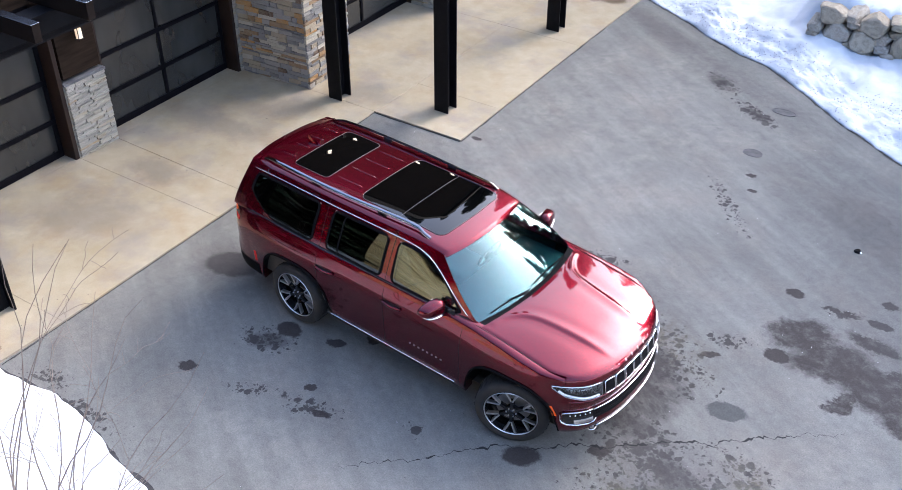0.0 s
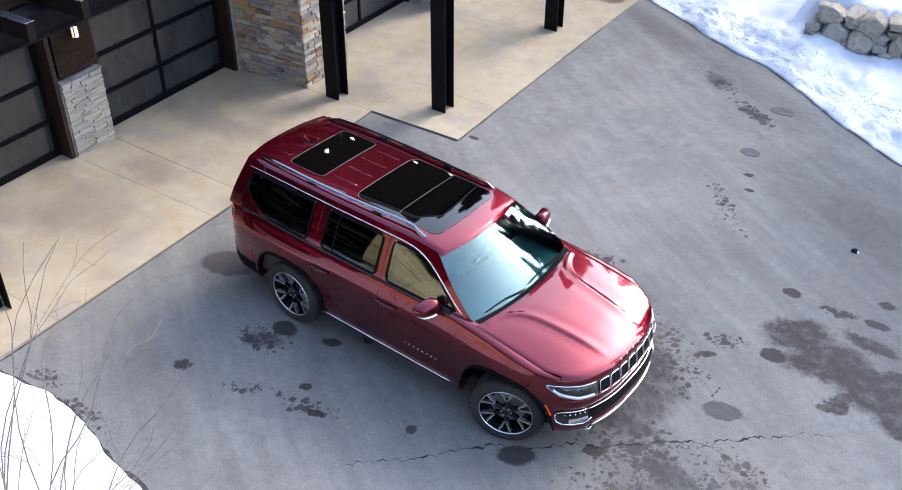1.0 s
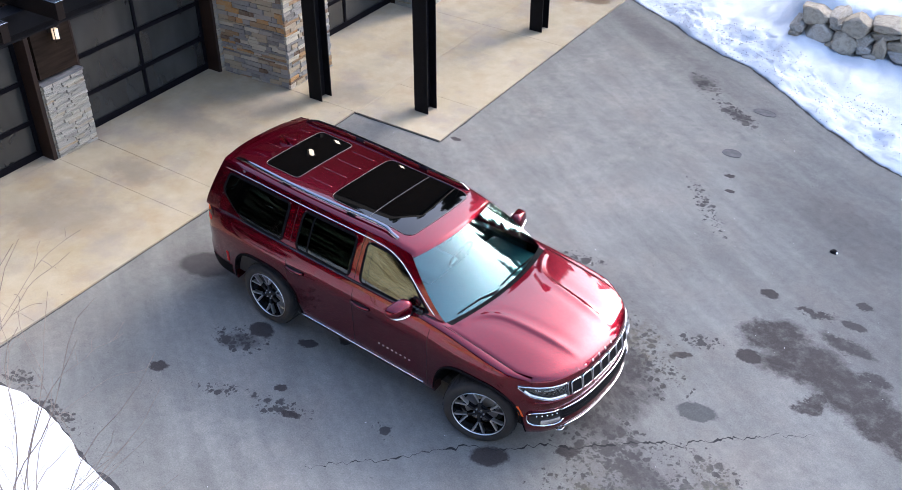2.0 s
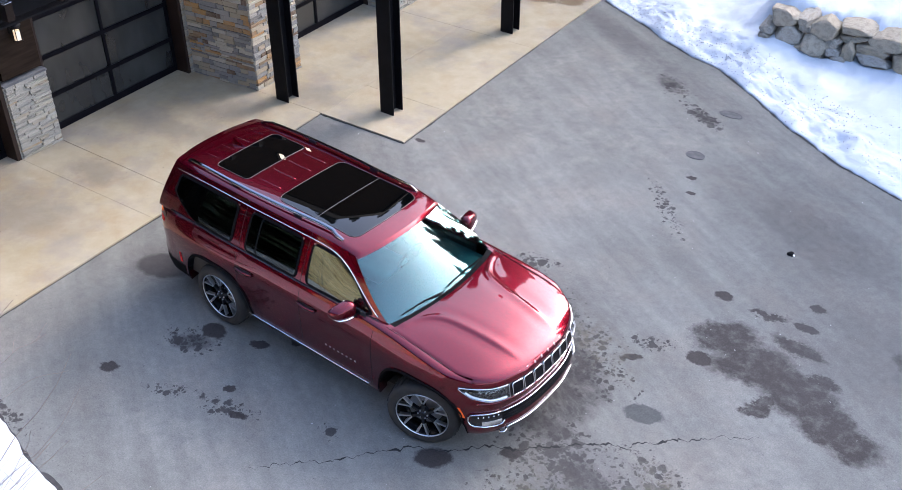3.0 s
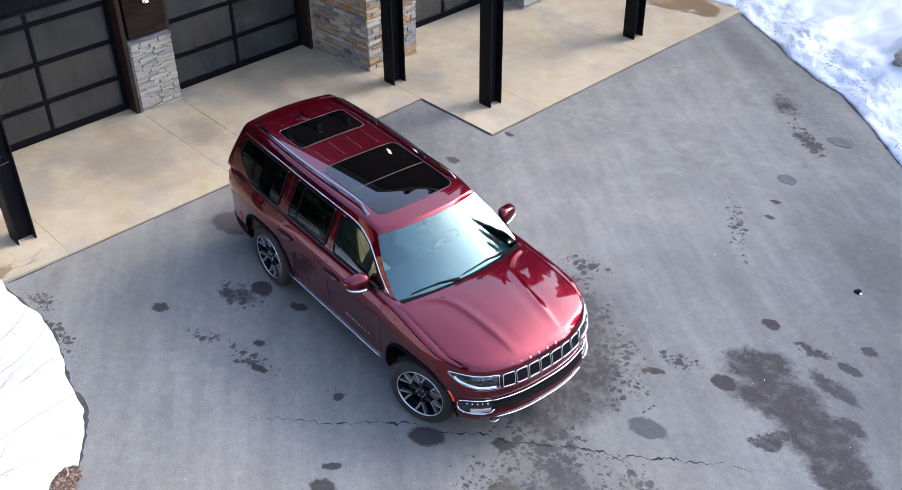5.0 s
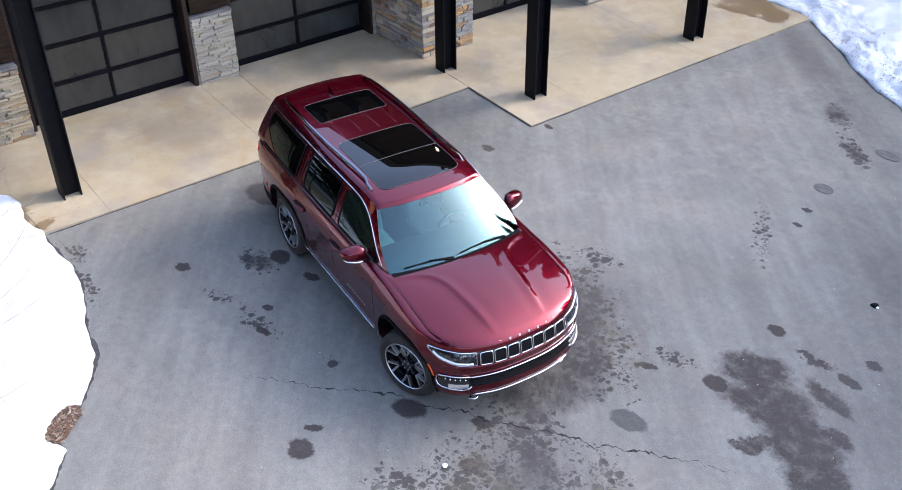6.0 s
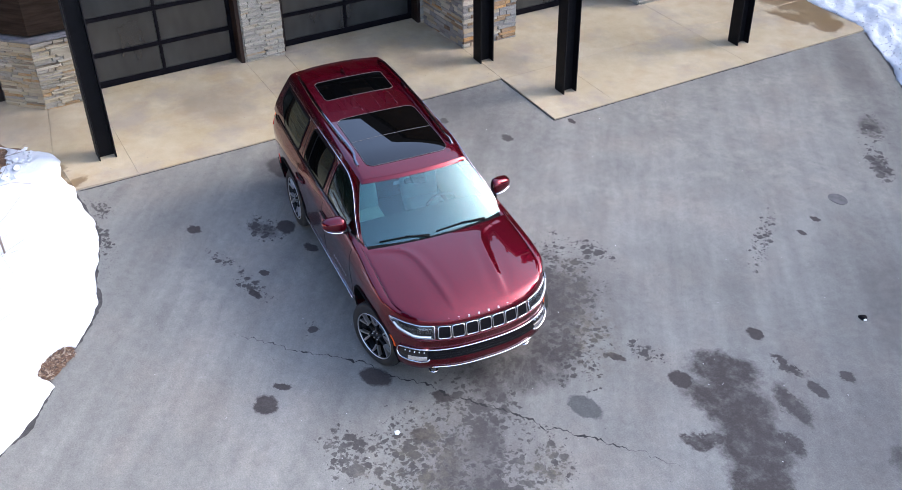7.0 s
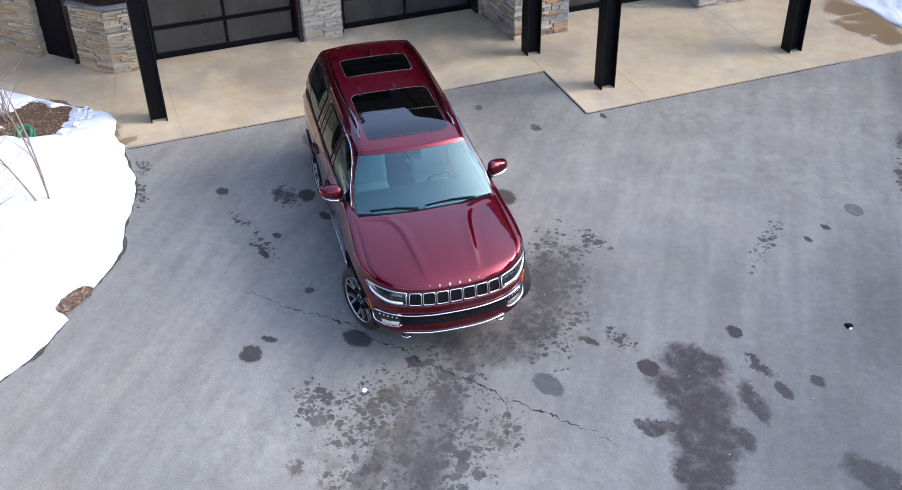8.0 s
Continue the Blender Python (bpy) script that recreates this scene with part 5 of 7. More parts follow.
for side in (-1, 1):
    path = [(-0.76, 0.585, 0.004), (-0.7, 0.59, 0.03)] + [(-0.6 + 2.2 * k / 14, 0.595 + 0.04 * math.sin(math.pi * min(1, k / 14 + 0.1)), 0.046) for k in range(15)] + [(1.68, 0.62, 0.034), (1.77, 0.615, 0.004)]
    rail = part("roof_rail", strip([Vector((x, side * y, roof_z(x, y) + h)) for x, y, h in path], 0.017, 0.013, -0.3 * side), RAIL, car, "bright satin roof rail", smooth=50)
    for x in (0.1, 1.1):
        part("rail_foot", boxed(x - 0.06, x + 0.06, side * 0.622 - 0.011, side * 0.622 + 0.011, roof_z(x, 0.62) - 0.01, roof_z(x, 0.62) + 0.038, bevel=0.004), GLOSS_BLACK, rail)
    run = [(x_rear(0.9) + 0.1, 0.905), (-0.2, 0.905), (0.6, 0.905), (1.2, 0.905), (1.6, 0.9), (1.8, 0.865), (1.95, 0.78), (2.08, 0.65), (2.24, 0.45), (2.37, 0.27), (2.49, 0.1)]
    line = [cabin(q.x, q.y, side, 0.006) for q in smooth_line(run, 0.05)]
    part("window_moulding", tube(bmesh.new(), line, 0.0055, 6), CHROME, car, "bright chrome window moulding", smooth=True)
    part("belt_moulding", tube(bmesh.new(), [cabin(x_rear(0.03) + 0.25 + (2.5 - x_rear(0.03) - 0.25) * k / 40, 0.045, side, 0.005) for k in range(41)], 0.01, 6), GLOSS_BLACK, car, smooth=True)


def fin():
    bm = bmesh.new()
    rows = []
    for k in range(9):
        u = k / 8
        h = 0.085 * (1 - u) ** 1.1
        x = -0.62 + 0.22 * u
        w = 0.03 * (1 - 0.75 * u) + 0.003
        z = roof_z(x, 0) - 0.003
        rows.append([(x, -w, z), (x + 0.004, -w * 0.5, z + h * 0.6), (x - 0.01, 0, z + h + 0.006), (x + 0.004, w * 0.5, z + h * 0.6), (x, w, z)])
    grid(bm, rows)
    bm.faces.new([v for v in list(bm.verts)[:5]])
    return part("aerial", bm, PAINT, car, "red shark-fin aerial", smooth=40)


fin()
for x0, x1 in ((0.2, 0.56), (-0.72, -0.5)):
    for y in (-0.36, -0.12, 0.12, 0.36):
        part("roof_rib", tube(bmesh.new(), [(x0 + (x1 - x0) * k / 6, y, roof_z(x0 + (x1 - x0) * k / 6, y) - 0.004) for k in range(7)], 0.008, 6), PAINT, body, smooth=True)
spoiler_rows = []
for k in range(31):
    t = -1 + 2 * k / 30
    x = XT1 - 0.045 * (1 - abs(t) ** 2)
    w = side_top_y(XT1)
    z = roof_z(XT1, t * w)
    c = 0.06 * abs(t) ** 6
    spoiler_rows.append([(x + 0.12, t * w * 0.985, roof_z(x + 0.12, t * w) + 0.004), (x - 0.005 + c, t * w * 0.975, z + 0.001), (x - 0.035 + c, t * w * 0.96, z - 0.016), (x - 0.04 + c, t * w * 0.955, z - 0.034), (x + 0.02, t * w * 0.97, z - 0.05)])
sp = bmesh.new()
grid(sp, spoiler_rows)
part("spoiler", sp, PAINT, car, smooth=35)


# ---- lines between panels ----
def seam(points, name="panel_gap", r=0.0032):
    part(name, tube(bmesh.new(), points, r, 5), UNDER, body)


def flank(x, z, side, out=0.001):
    """A point on the lower flank."""
    y = 1.0
    for a, b in zip(OUTLINE, OUTLINE[1:]):
        if a.x <= x <= b.x and b.x > a.x:
            y = a.y + (b.y - a.y) * (x - a.x) / (b.x - a.x)
    kf = min(1, max(0, (x - 3.45) / 0.4))
    kr = min(1, max(0, (-0.95 - x) / 0.25))
    o = side_swell(x, z) * (1 - kf) * (1 - kr) + front_swell(x, z) * kf + rear_swell(x, z) * kr
    return Vector((x, side * (y + o + out), z))


for side in (-1, 1):
    for x0, x1 in ((2.47, 2.5), (1.42, 1.42), (0.43, 0.4)):
        pts = [flank(x0 + (x1 - x0) * k / 12, 0.42 + (1.22 - 0.42) * k / 12, side, 0.0) for k in range(13)]
        if x0 == 0.43:
            pts = [flank(0.62 - 0.19 * min(1, k / 6) if k < 6 else 0.43 - 0.03 * (k - 6) / 6, 0.42 + 0.8 * k / 12, side, 0.0) for k in range(13)]
        seam(pts)
    seam([flank(0.6 + 1.85 * k / 20, 0.42, side, 0.0) for k in range(21)])
    seam([cabin(1.405, v / 10, side, 0.001) for v in range(0, 11)])
    seam([cabin(0.415, v / 10, side, 0.001) for v in range(0, 11)])
    # bonnet shut line
    seam([Vector((x, side * 0.905, belt(x) + 0.027)) for x in [2.62 + 0.85 * k / 16 for k in range(17)]], "bonnet_gap", 0.0035)
    # sill moulding in chrome, with a black sill below
    part("sill_moulding", tube(bmesh.new(), [flank(0.52 + 1.9 * k / 24, 0.43, side, 0.012) for k in range(25)], 0.009, 6), CHROME, car, "chrome sill moulding", smooth=True)
    for x in (1.55, 0.55):
        # flat dark sheet in place of the shade behind the handle
        shade_sheet = sheet(lambda u, w: flank(x - 0.12 + 0.24 * u, 1.035 + 0.06 * w, side, 0.0025), 8, 3, 0.004)
        part("handle_pocket", shade_sheet, UNDER, car, "dark sheet painted as the shade behind a door handle")
        part("door_handle", strip([flank(x - 0.135 + 0.27 * k / 8, 1.072, side, 0.012 + 0.022 * math.sin(math.pi * k / 8)) for k in range(9)], 0.011, 0.017), PAINT, car, smooth=True)
    # small plain bars where the model's name stands on the door
    for k in range(8):
        p = flank(1.8 + 0.062 * k, 0.65, side, 0.002)
        part("door_badge", boxed(p.x - 0.012, p.x + 0.012, p.y - 0.003, p.y + 0.003, p.z - 0.01, p.z + 0.01, bevel=0.002), BADGE, car, "small chrome badge bar")
    # arch linings and mouldings
    for c in ARCHES:
        pts = []
        for k in range(37):
            x = c - 0.575 + 1.15 * k / 36
            pts.append((x, arch(min(max(x, c - 0.5599), c + 0.5599)) if abs(x - c) < 0.56 else 0.42))
        bm = bmesh.new()
        rows = []
        for x, z in pts:
            fl = flank(x, max(z, 0.42), side, 0.0)
            rows.append([fl + Vector((0, side * 0.004, 0.028)), fl + Vector((0, side * 0.016, 0.02)), fl + Vector((0, side * 0.014, -0.004)), fl + Vector((0, -side * 0.02, -0.01)), fl + Vector((0, -side * 0.42, 0.0))])
        grid(bm, rows)
        part("wheel_arch", bm, PLASTIC, body, "black plastic wheel-arch lining", smooth=50)
    # inner walls
for side in (-1, 1):
    part("rear_cladding", sheet(lambda u, w: flank(-1.14 + 0.52 * u, 0.4 + 0.17 * w, side, 0.005), 12, 4, 0.012), PLASTIC, body, "black plastic lower bumper", smooth=40)
part("underbody", boxed(-1.1, 3.6, -0.76, 0.76, 0.3, 0.42, bevel=0.03), UNDER, body)
part("arch_box", boxed(-0.62, 0.62, -0.62, 0.62, 0.4, 1.0), UNDER, body)
part("arch_box", boxed(2.5, 3.75, -0.62, 0.62, 0.4, 0.98), UNDER, body)


# ---- wheels ----
def ring_profile(prof, n=56):
    """A body turned about the y axis, from points of radius and depth."""
    bm = bmesh.new()
    rows = [[(r * math.cos(2 * math.pi * k / n), y, r * math.sin(2 * math.pi * k / n)) for r, y in prof] for k in range(n)]
    grid(bm, rows + [rows[0]])
    bmesh.ops.remove_doubles(bm, verts=bm.verts, dist=0.0002)
    return bm


def spoke(ang, fork):
    """One prong of a forked spoke, bright on its machined face, widening to the rim."""
    bm = bmesh.new()
    rows = []
    for k in range(7):
        u = k / 6
        r = 0.148 + 0.13 * u
        a = ang + fork * (0.06 + 0.165 * u ** 0.8)
        w = 0.0085 + 0.006 * u
        y = 0.112 + 0.016 * u
        cx, cz_ = r * math.cos(a), r * math.sin(a)
        tx, tz = -math.sin(a), math.cos(a)
        rows.append([(cx - tx * w, y - 0.04, cz_ - tz * w), (cx - tx * w * 0.85, y, cz_ - tz * w * 0.85), (cx + tx * w * 0.85, y, cz_ + tz * w * 0.85), (cx + tx * w, y - 0.04, cz_ + tz * w)])
    vs = grid(bm, rows)
    bm.faces.new(vs[0])
    bm.faces.new(vs[-1])
    return bm


def wheel(x, y, side, steer):
    m = Matrix.Translation((x, y, 0.412)) @ Matrix.Rotation(radians(steer), 4, "Z") @ Matrix.Rotation(0 if side > 0 else math.pi, 4, "Z")
    w = new("wheel")
    w.parent = car
    w.matrix_local = m
    tyre = ring_profile([(0.285, 0.12), (0.30, 0.137), (0.335, 0.146), (0.37, 0.143), (0.393, 0.128), (0.404, 0.1), (0.408, 0.05), (0.4085, 0.0), (0.408, -0.05), (0.404, -0.1), (0.393, -0.128), (0.36, -0.143), (0.3, -0.137), (0.285, -0.12)])
    part("tyre", tyre, RUBBER, w, smooth=40)
    bm = bmesh.new()
    for k in range(64):
        a = 2 * math.pi * k / 64
        b = boxed(-0.004, 0.004, -0.1, 0.1, 0, 0.006)
        bmesh.ops.rotate(b, verts=b.verts, matrix=Matrix.Rotation(0.35 if k % 2 else -0.35, 3, "Z"))
        bmesh.ops.translate(b, verts=b.verts, vec=(0, 0, 0.406))
        bmesh.ops.rotate(b, verts=b.verts, matrix=Matrix.Rotation(a, 3, "Y"))
        me = bpy.data.meshes.new("t")
        b.to_mesh(me)
        bm.from_mesh(me)
        bpy.data.meshes.remove(me)
        b.free()
    part("tread", bm, RUBBER, w)
    part("rim", ring_profile([(0.274, 0.122), (0.262, 0.03), (0.255, -0.1), (0.275, -0.13), (0.295, -0.13)]), GLOSS_BLACK, w, "dark painted rim barrel", smooth=40)
    part("rim_lip", ring_profile([(0.297, 0.136), (0.294, 0.141), (0.288, 0.14), (0.284, 0.134)]), SATIN, w, "machined bright rim lip", smooth=40)
    part("brake_disc", ring_profile([(0.02, 0.02), (0.19, 0.02), (0.19, -0.01), (0.02, -0.01)], 40), BADGE, w, "dull steel brake disc")
    part("barrel", ring_profile([(0.25, -0.02), (0.0, -0.022)], 32), UNDER, w)
    for k in range(6):
        a = math.pi / 2 + 2 * math.pi * k / 6
        for fork in (-1, 1):
            part("spoke", spoke(a, fork), SATIN, w, smooth=25)
        bm = bmesh.new()
        rows = []
        for u in range(6):
            rr = 0.05 + 0.15 * u / 5
            wd = 0.026 - 0.006 * u / 5
            c, q = math.cos(a), math.sin(a)
            rows.append([(rr * c + q * wd, 0.07, rr * q - c * wd), (rr * c + q * wd * 0.7, 0.106, rr * q - c * wd * 0.7), (rr * c - q * wd * 0.7, 0.106, rr * q + c * wd * 0.7), (rr * c - q * wd, 0.07, rr * q + c * wd)])
        grid(bm, rows)
        part("spoke_inlay", bm, GLOSS_BLACK, w, "gloss black spoke inlay")
    part("hub", ring_profile([(0.0, 0.112), (0.05, 0.112), (0.07, 0.104), (0.078, 0.08), (0.07, 0.05)], 28), GLOSS_BLACK, w, smooth=40)
    part("hub_cap", ring_profile([(0.0, 0.12), (0.028, 0.119), (0.034, 0.112)], 24), GLOSS_BLACK, w, smooth=40)
    for k in range(6):
        a = math.pi / 2 + math.pi / 6 + 2 * math.pi * k / 6
        b = tube(bmesh.new(), [(0.053 * math.cos(a), 0.1, 0.053 * math.sin(a)), (0.053 * math.cos(a), 0.122, 0.053 * math.sin(a))], 0.009, 6)
        part("wheel_nut", b, SATIN, w)
    return w


STEER = 20
wheel(0.0, 0.875, 1, 0)
wheel(0.0, -0.875, -1, 0)
wheel(3.124, 0.875, 1, STEER)
wheel(3.124, -0.875, -1, STEER)

# ---- the car's nose: s runs round the front from its middle, z up ----
NOSE = [OUTLINE[-1]]
NOSE_S = [0.0]
for q in reversed(OUTLINE[:-1]):
    NOSE_S.append(NOSE_S[-1] + (q - NOSE[-1]).length)
    NOSE.append(q)


def nose(s, z, out=0.0):
    a = abs(s)
    k = 0
    while NOSE_S[k + 1] < a:
        k += 1
    f = (a - NOSE_S[k]) / (NOSE_S[k + 1] - NOSE_S[k])
    p = NOSE[k].lerp(NOSE[k + 1], f)
    d = (NOSE[max(0, k - 1)] - NOSE[min(len(NOSE) - 1, k + 2)]).normalized()
    n = Vector((-d.y, d.x)) if a > 0.03 else Vector((1, 0))
    if n.x < 0 and a < 1.2:
        n = -n
    x = p.x
    kf = min(1, max(0, (x - 3.45) / 0.4))
    o = side_swell(x, z) * (1 - kf) + front_swell(x, z) * kf + out
    return Vector((x + n.x * o, (p.y + n.y * o) * (1 if s >= 0 else -1), z))


def nose_patch(s0, s1, z0, z1, out, ns=24, nz=6, thick=0.012):
    """A plate that follows the nose; z0 and z1 may vary along s."""
    za = z0 if callable(z0) else (lambda s: z0)
    zb = z1 if callable(z1) else (lambda s: z1)
    return sheet(lambda u, w: nose(s0 + (s1 - s0) * u, za(s0 + (s1 - s0) * u) + (zb(s0 + (s1 - s0) * u) - za(s0 + (s1 - s0) * u)) * w, out), ns, nz, thick if s1 > s0 else -thick)


MESH_GREY = Mat("dark_grille_mesh", (0.004, 0.004, 0.005), 0.6).set("Specular IOR Level", 0.1).m
DRL = Mat("clear_lamp_strip", (0.82, 0.85, 0.9), 0.12).m
grille = part("grille", nose_patch(-0.565, 0.565, 0.855, 1.022, 0.004), GLOSS_BLACK, car, "seven-slot grille with chrome rings", smooth=40)
for k in range(7):
    c = (k - 3) * 0.1575
    w, h, r = 0.069, 0.072, 0.024
    path = []
    for qx, qz, a0 in ((1, 1, 0), (-1, 1, 90), (-1, -1, 180), (1, -1, 270)):
        for j in range(5):
            a = radians(a0 + 22.5 * j)
            path.append((c + qx * (w - r) + r * math.cos(a), 0.938 + qz * (h - r) + r * math.sin(a)))
    path.append(path[0])
    path.append(path[1])
    part("grille_ring", tube(bmesh.new(), [nose(s, z, 0.016) for s, z in path], 0.0062, 6, cap=False), CHROME, grille, "chrome ring round a grille slot", smooth=True)
    bm = nose_patch(c - w + 0.008, c + w - 0.008, 0.938 - h + 0.008, 0.938 + h - 0.008, 0.009, 4, 4, 0.006)
    part("grille_slot", bm, MESH_GREY, grille, smooth=40)


def lamp_low(s):
    return lerp_table([(0.57, 0.862), (0.8, 0.875), (1.0, 0.935), (1.14, 1.03)], abs(s))


def lamp_high(s):
    return lerp_table([(0.57, 1.02), (0.8, 1.03), (1.0, 1.045), (1.14, 1.05)], abs(s))


for side in (-1, 1):
    hl = part("headlight", nose_patch(side * 0.58, side * 1.13, lamp_low, lamp_high, 0.004, 20, 6, 0.02), GLOSS_BLACK, car, "slim headlamp in a bright frame", smooth=40)
    edge = [(0.58 + 0.55 * k / 20, lamp_low) for k in range(21)]
    path = [nose(side * s, f(s) + 0.006, 0.012) for s, f in edge] + [nose(side * (1.13 - 0.55 * k / 20), lamp_high(1.13 - 0.55 * k / 20) - 0.006, 0.012) for k in range(21)]
    part("lamp_frame", tube(bmesh.new(), path + path[:1], 0.0065, 6, cap=False), CHROME, hl, "bright chrome lamp frame", smooth=True)
    inner = [nose(side * (0.62 + 0.44 * k / 16), lamp_low(0.62 + 0.44 * k / 16) + 0.026, 0.01) for k in range(17)]
    part("lamp_strip", tube(bmesh.new(), inner, 0.011, 6), DRL, hl, "pale running-light strip", smooth=True)
    for s in (0.68, 0.78, 0.88):
        p = nose(side * s, 0.5 * (lamp_low(s) + lamp_high(s)) + 0.012, -0.002)
        part("projector", tube(bmesh.new(), [p - Vector((0.02, 0, 0)), p + Vector((0.014, 0, 0))], [0.028, 0.022], 14), GLOSS_BLACK, hl, "round dark projector", smooth=40)
    lens = part("lens", nose_patch(side * 0.585, side * 1.12, lambda s: lamp_low(s) + 0.008, lambda s: lamp_high(s) - 0.008, 0.018, 18, 5, 0.004), LAMP_GLASS, hl, "clear lamp lens", smooth=40)
    lens.visible_shadow = False
    # lower lamp in a chrome bracket
    fl = part("fog_lamp", nose_patch(side * 0.66, side * 1.0, 0.56, 0.70, 0.004, 10, 5, 0.02), GLOSS_BLACK, car, "lower lamp in a chrome bracket", smooth=40)
    path = [nose(side * s, z + 0.028, 0.016) for s, z in ((0.64, 0.672), (0.75, 0.676), (0.85, 0.678), (0.95, 0.676), (1.0, 0.668), (1.02, 0.64), (1.02, 0.59), (1.0, 0.555), (0.95, 0.535), (0.85, 0.528), (0.74, 0.525), (0.67, 0.53), (0.64, 0.56))]
    part("bracket", tube(bmesh.new(), path, 0.009, 6), CHROME, fl, "chrome bracket round the lamp", smooth=True)
    part("reflector", nose_patch(side * 0.67, side * 0.88, 0.567, 0.612, 0.012, 8, 3, 0.01), CHROME, fl, "bright lamp reflector", smooth=40)
    for k in range(5):
        p = nose(side * (0.7 + 0.055 * k), 0.66, 0.012)
        part("light_dot", boxed(p.x - 0.005, p.x + 0.005, p.y - 0.006, p.y + 0.006, p.z - 0.005, p.z + 0.005, bevel=0.002), DRL, fl)
    p = flank(3.62, 0.72, side, 0.004)
    part("side_reflector", sheet(lambda u, w: flank(3.585 + 0.04 * u + 0.05 * (1 - w), 0.64 + 0.13 * w, side, 0.006), 3, 4, 0.01), AMBER, car, "small amber side reflector")
    hook = tube(bmesh.new(), [nose(side * 0.56, 0.36, -0.02), nose(side * 0.56, 0.35, 0.05), nose(side * 0.60, 0.345, 0.07), nose(side * 0.64, 0.35, 0.05), nose(side * 0.64, 0.36, -0.02)], 0.014, 6)
    part("tow_hook", hook, CHROME, car, "chrome tow hook", smooth=True)
    # tail lamps and rear reflectors
    tl = part("tail_lamp", sheet(lambda u, w: flank(-1.17 + 0.26 * u, 1.11 + (0.075 - 0.03 * u) * w, side, 0.008), 8, 4, 0.02), TAIL_RED, car, "slim red tail lamp wrapping the corner", smooth=40)
    part("lamp_band", sheet(lambda u, w: flank(-1.1 + 0.12 * u, 1.2 + 0.03 * w, side, 0.008), 4, 2, 0.01), AMBER, tl, "amber band over the tail lamp")
    part("rear_reflector", sheet(lambda u, w: flank(-0.68 + 0.035 * u, 0.62 + 0.14 * w, side, 0.006), 2, 4, 0.01), TAIL_RED, car, "small red side reflector")

part("lower_intake", nose_patch(-0.66, 0.66, 0.575, 0.682, 0.006, 30, 5, 0.012), MESH_GREY, car, "wide black lower intake", smooth=40)
for z in (0.602, 0.629, 0.657):
    part("intake_bar", tube(bmesh.new(), [nose(-0.64 + 1.28 * k / 20, z, 0.01) for k in range(21)], 0.005, 5), MESH_GREY, car, smooth=True)
part("bumper_strip", tube(bmesh.new(), [nose(-0.66 + 1.32 * k / 30, 0.696, 0.016) for k in range(31)], 0.009, 6), CHROME, car, "slim chrome bumper strip", smooth=True)
part("bumper_lip", tube(bmesh.new(), [nose(-0.62 + 1.24 * k / 30, 0.445 + 0.02 * min(1, abs(-0.62 + 1.24 * k / 30) / 0.5) ** 4, 0.012) for k in range(31)], 0.009, 6), CHROME, car, "satin chrome lower lip", smooth=True)
part("chin", nose_patch(-0.66, 0.66, 0.32, 0.39, 0.006, 24, 4, 0.02), PLASTIC, car, "black plastic chin", smooth=40)
part("bumper_crease", tube(bmesh.new(), [nose(-0.95 + 1.9 * k / 40, 0.825 + 0.03 * (abs(-0.95 + 1.9 * k / 40) / 0.95) ** 2, -0.002) for k in range(41)], 0.012, 6), PAINT, car, smooth=True)
def lip(s, w):
    """The bonnet's front edge, turned down to the grille and the lamps."""
    z = 1.02 if abs(s) < 0.58 else lamp_high(s) + 0.002
    low = nose(s, z, 0.012)
    top = nose(s, z, -0.045)
    top.z = max(bonnet_front(top.x, top.y), z + 0.004)
    bend = Vector((low.x * 0.8 + top.x * 0.2, low.y * 0.8 + top.y * 0.2, 0.72 * top.z + 0.28 * z))
    return low * (1 - w) ** 2 + bend * 2 * w * (1 - w) + top * w ** 2


part("bonnet_lip", sheet(lambda u, w: lip(-1.0 + 2.0 * u, w), 80, 10, 0.004), PAINT, car, smooth=60)
# plain chrome bars where letters stand over the grille
for k in range(8):
    q = -0.42 + 0.84 * k / 7
    across = (lip(q + 0.02, 0.5) - lip(q - 0.02, 0.5)).normalized()
    up = (lip(q, 0.6) - lip(q, 0.4)).normalized()
    turn = Matrix((across.cross(up), across, up)).transposed()
    bm = boxed(-0.003, 0.003, -0.012, 0.012, -0.014, 0.014, bevel=0.002)
    bmesh.ops.rotate(bm, verts=bm.verts, matrix=turn)
    bmesh.ops.translate(bm, verts=bm.verts, vec=lip(q, 0.5))
    part("bonnet_badge", bm, BADGE, car, "small chrome badge bar")


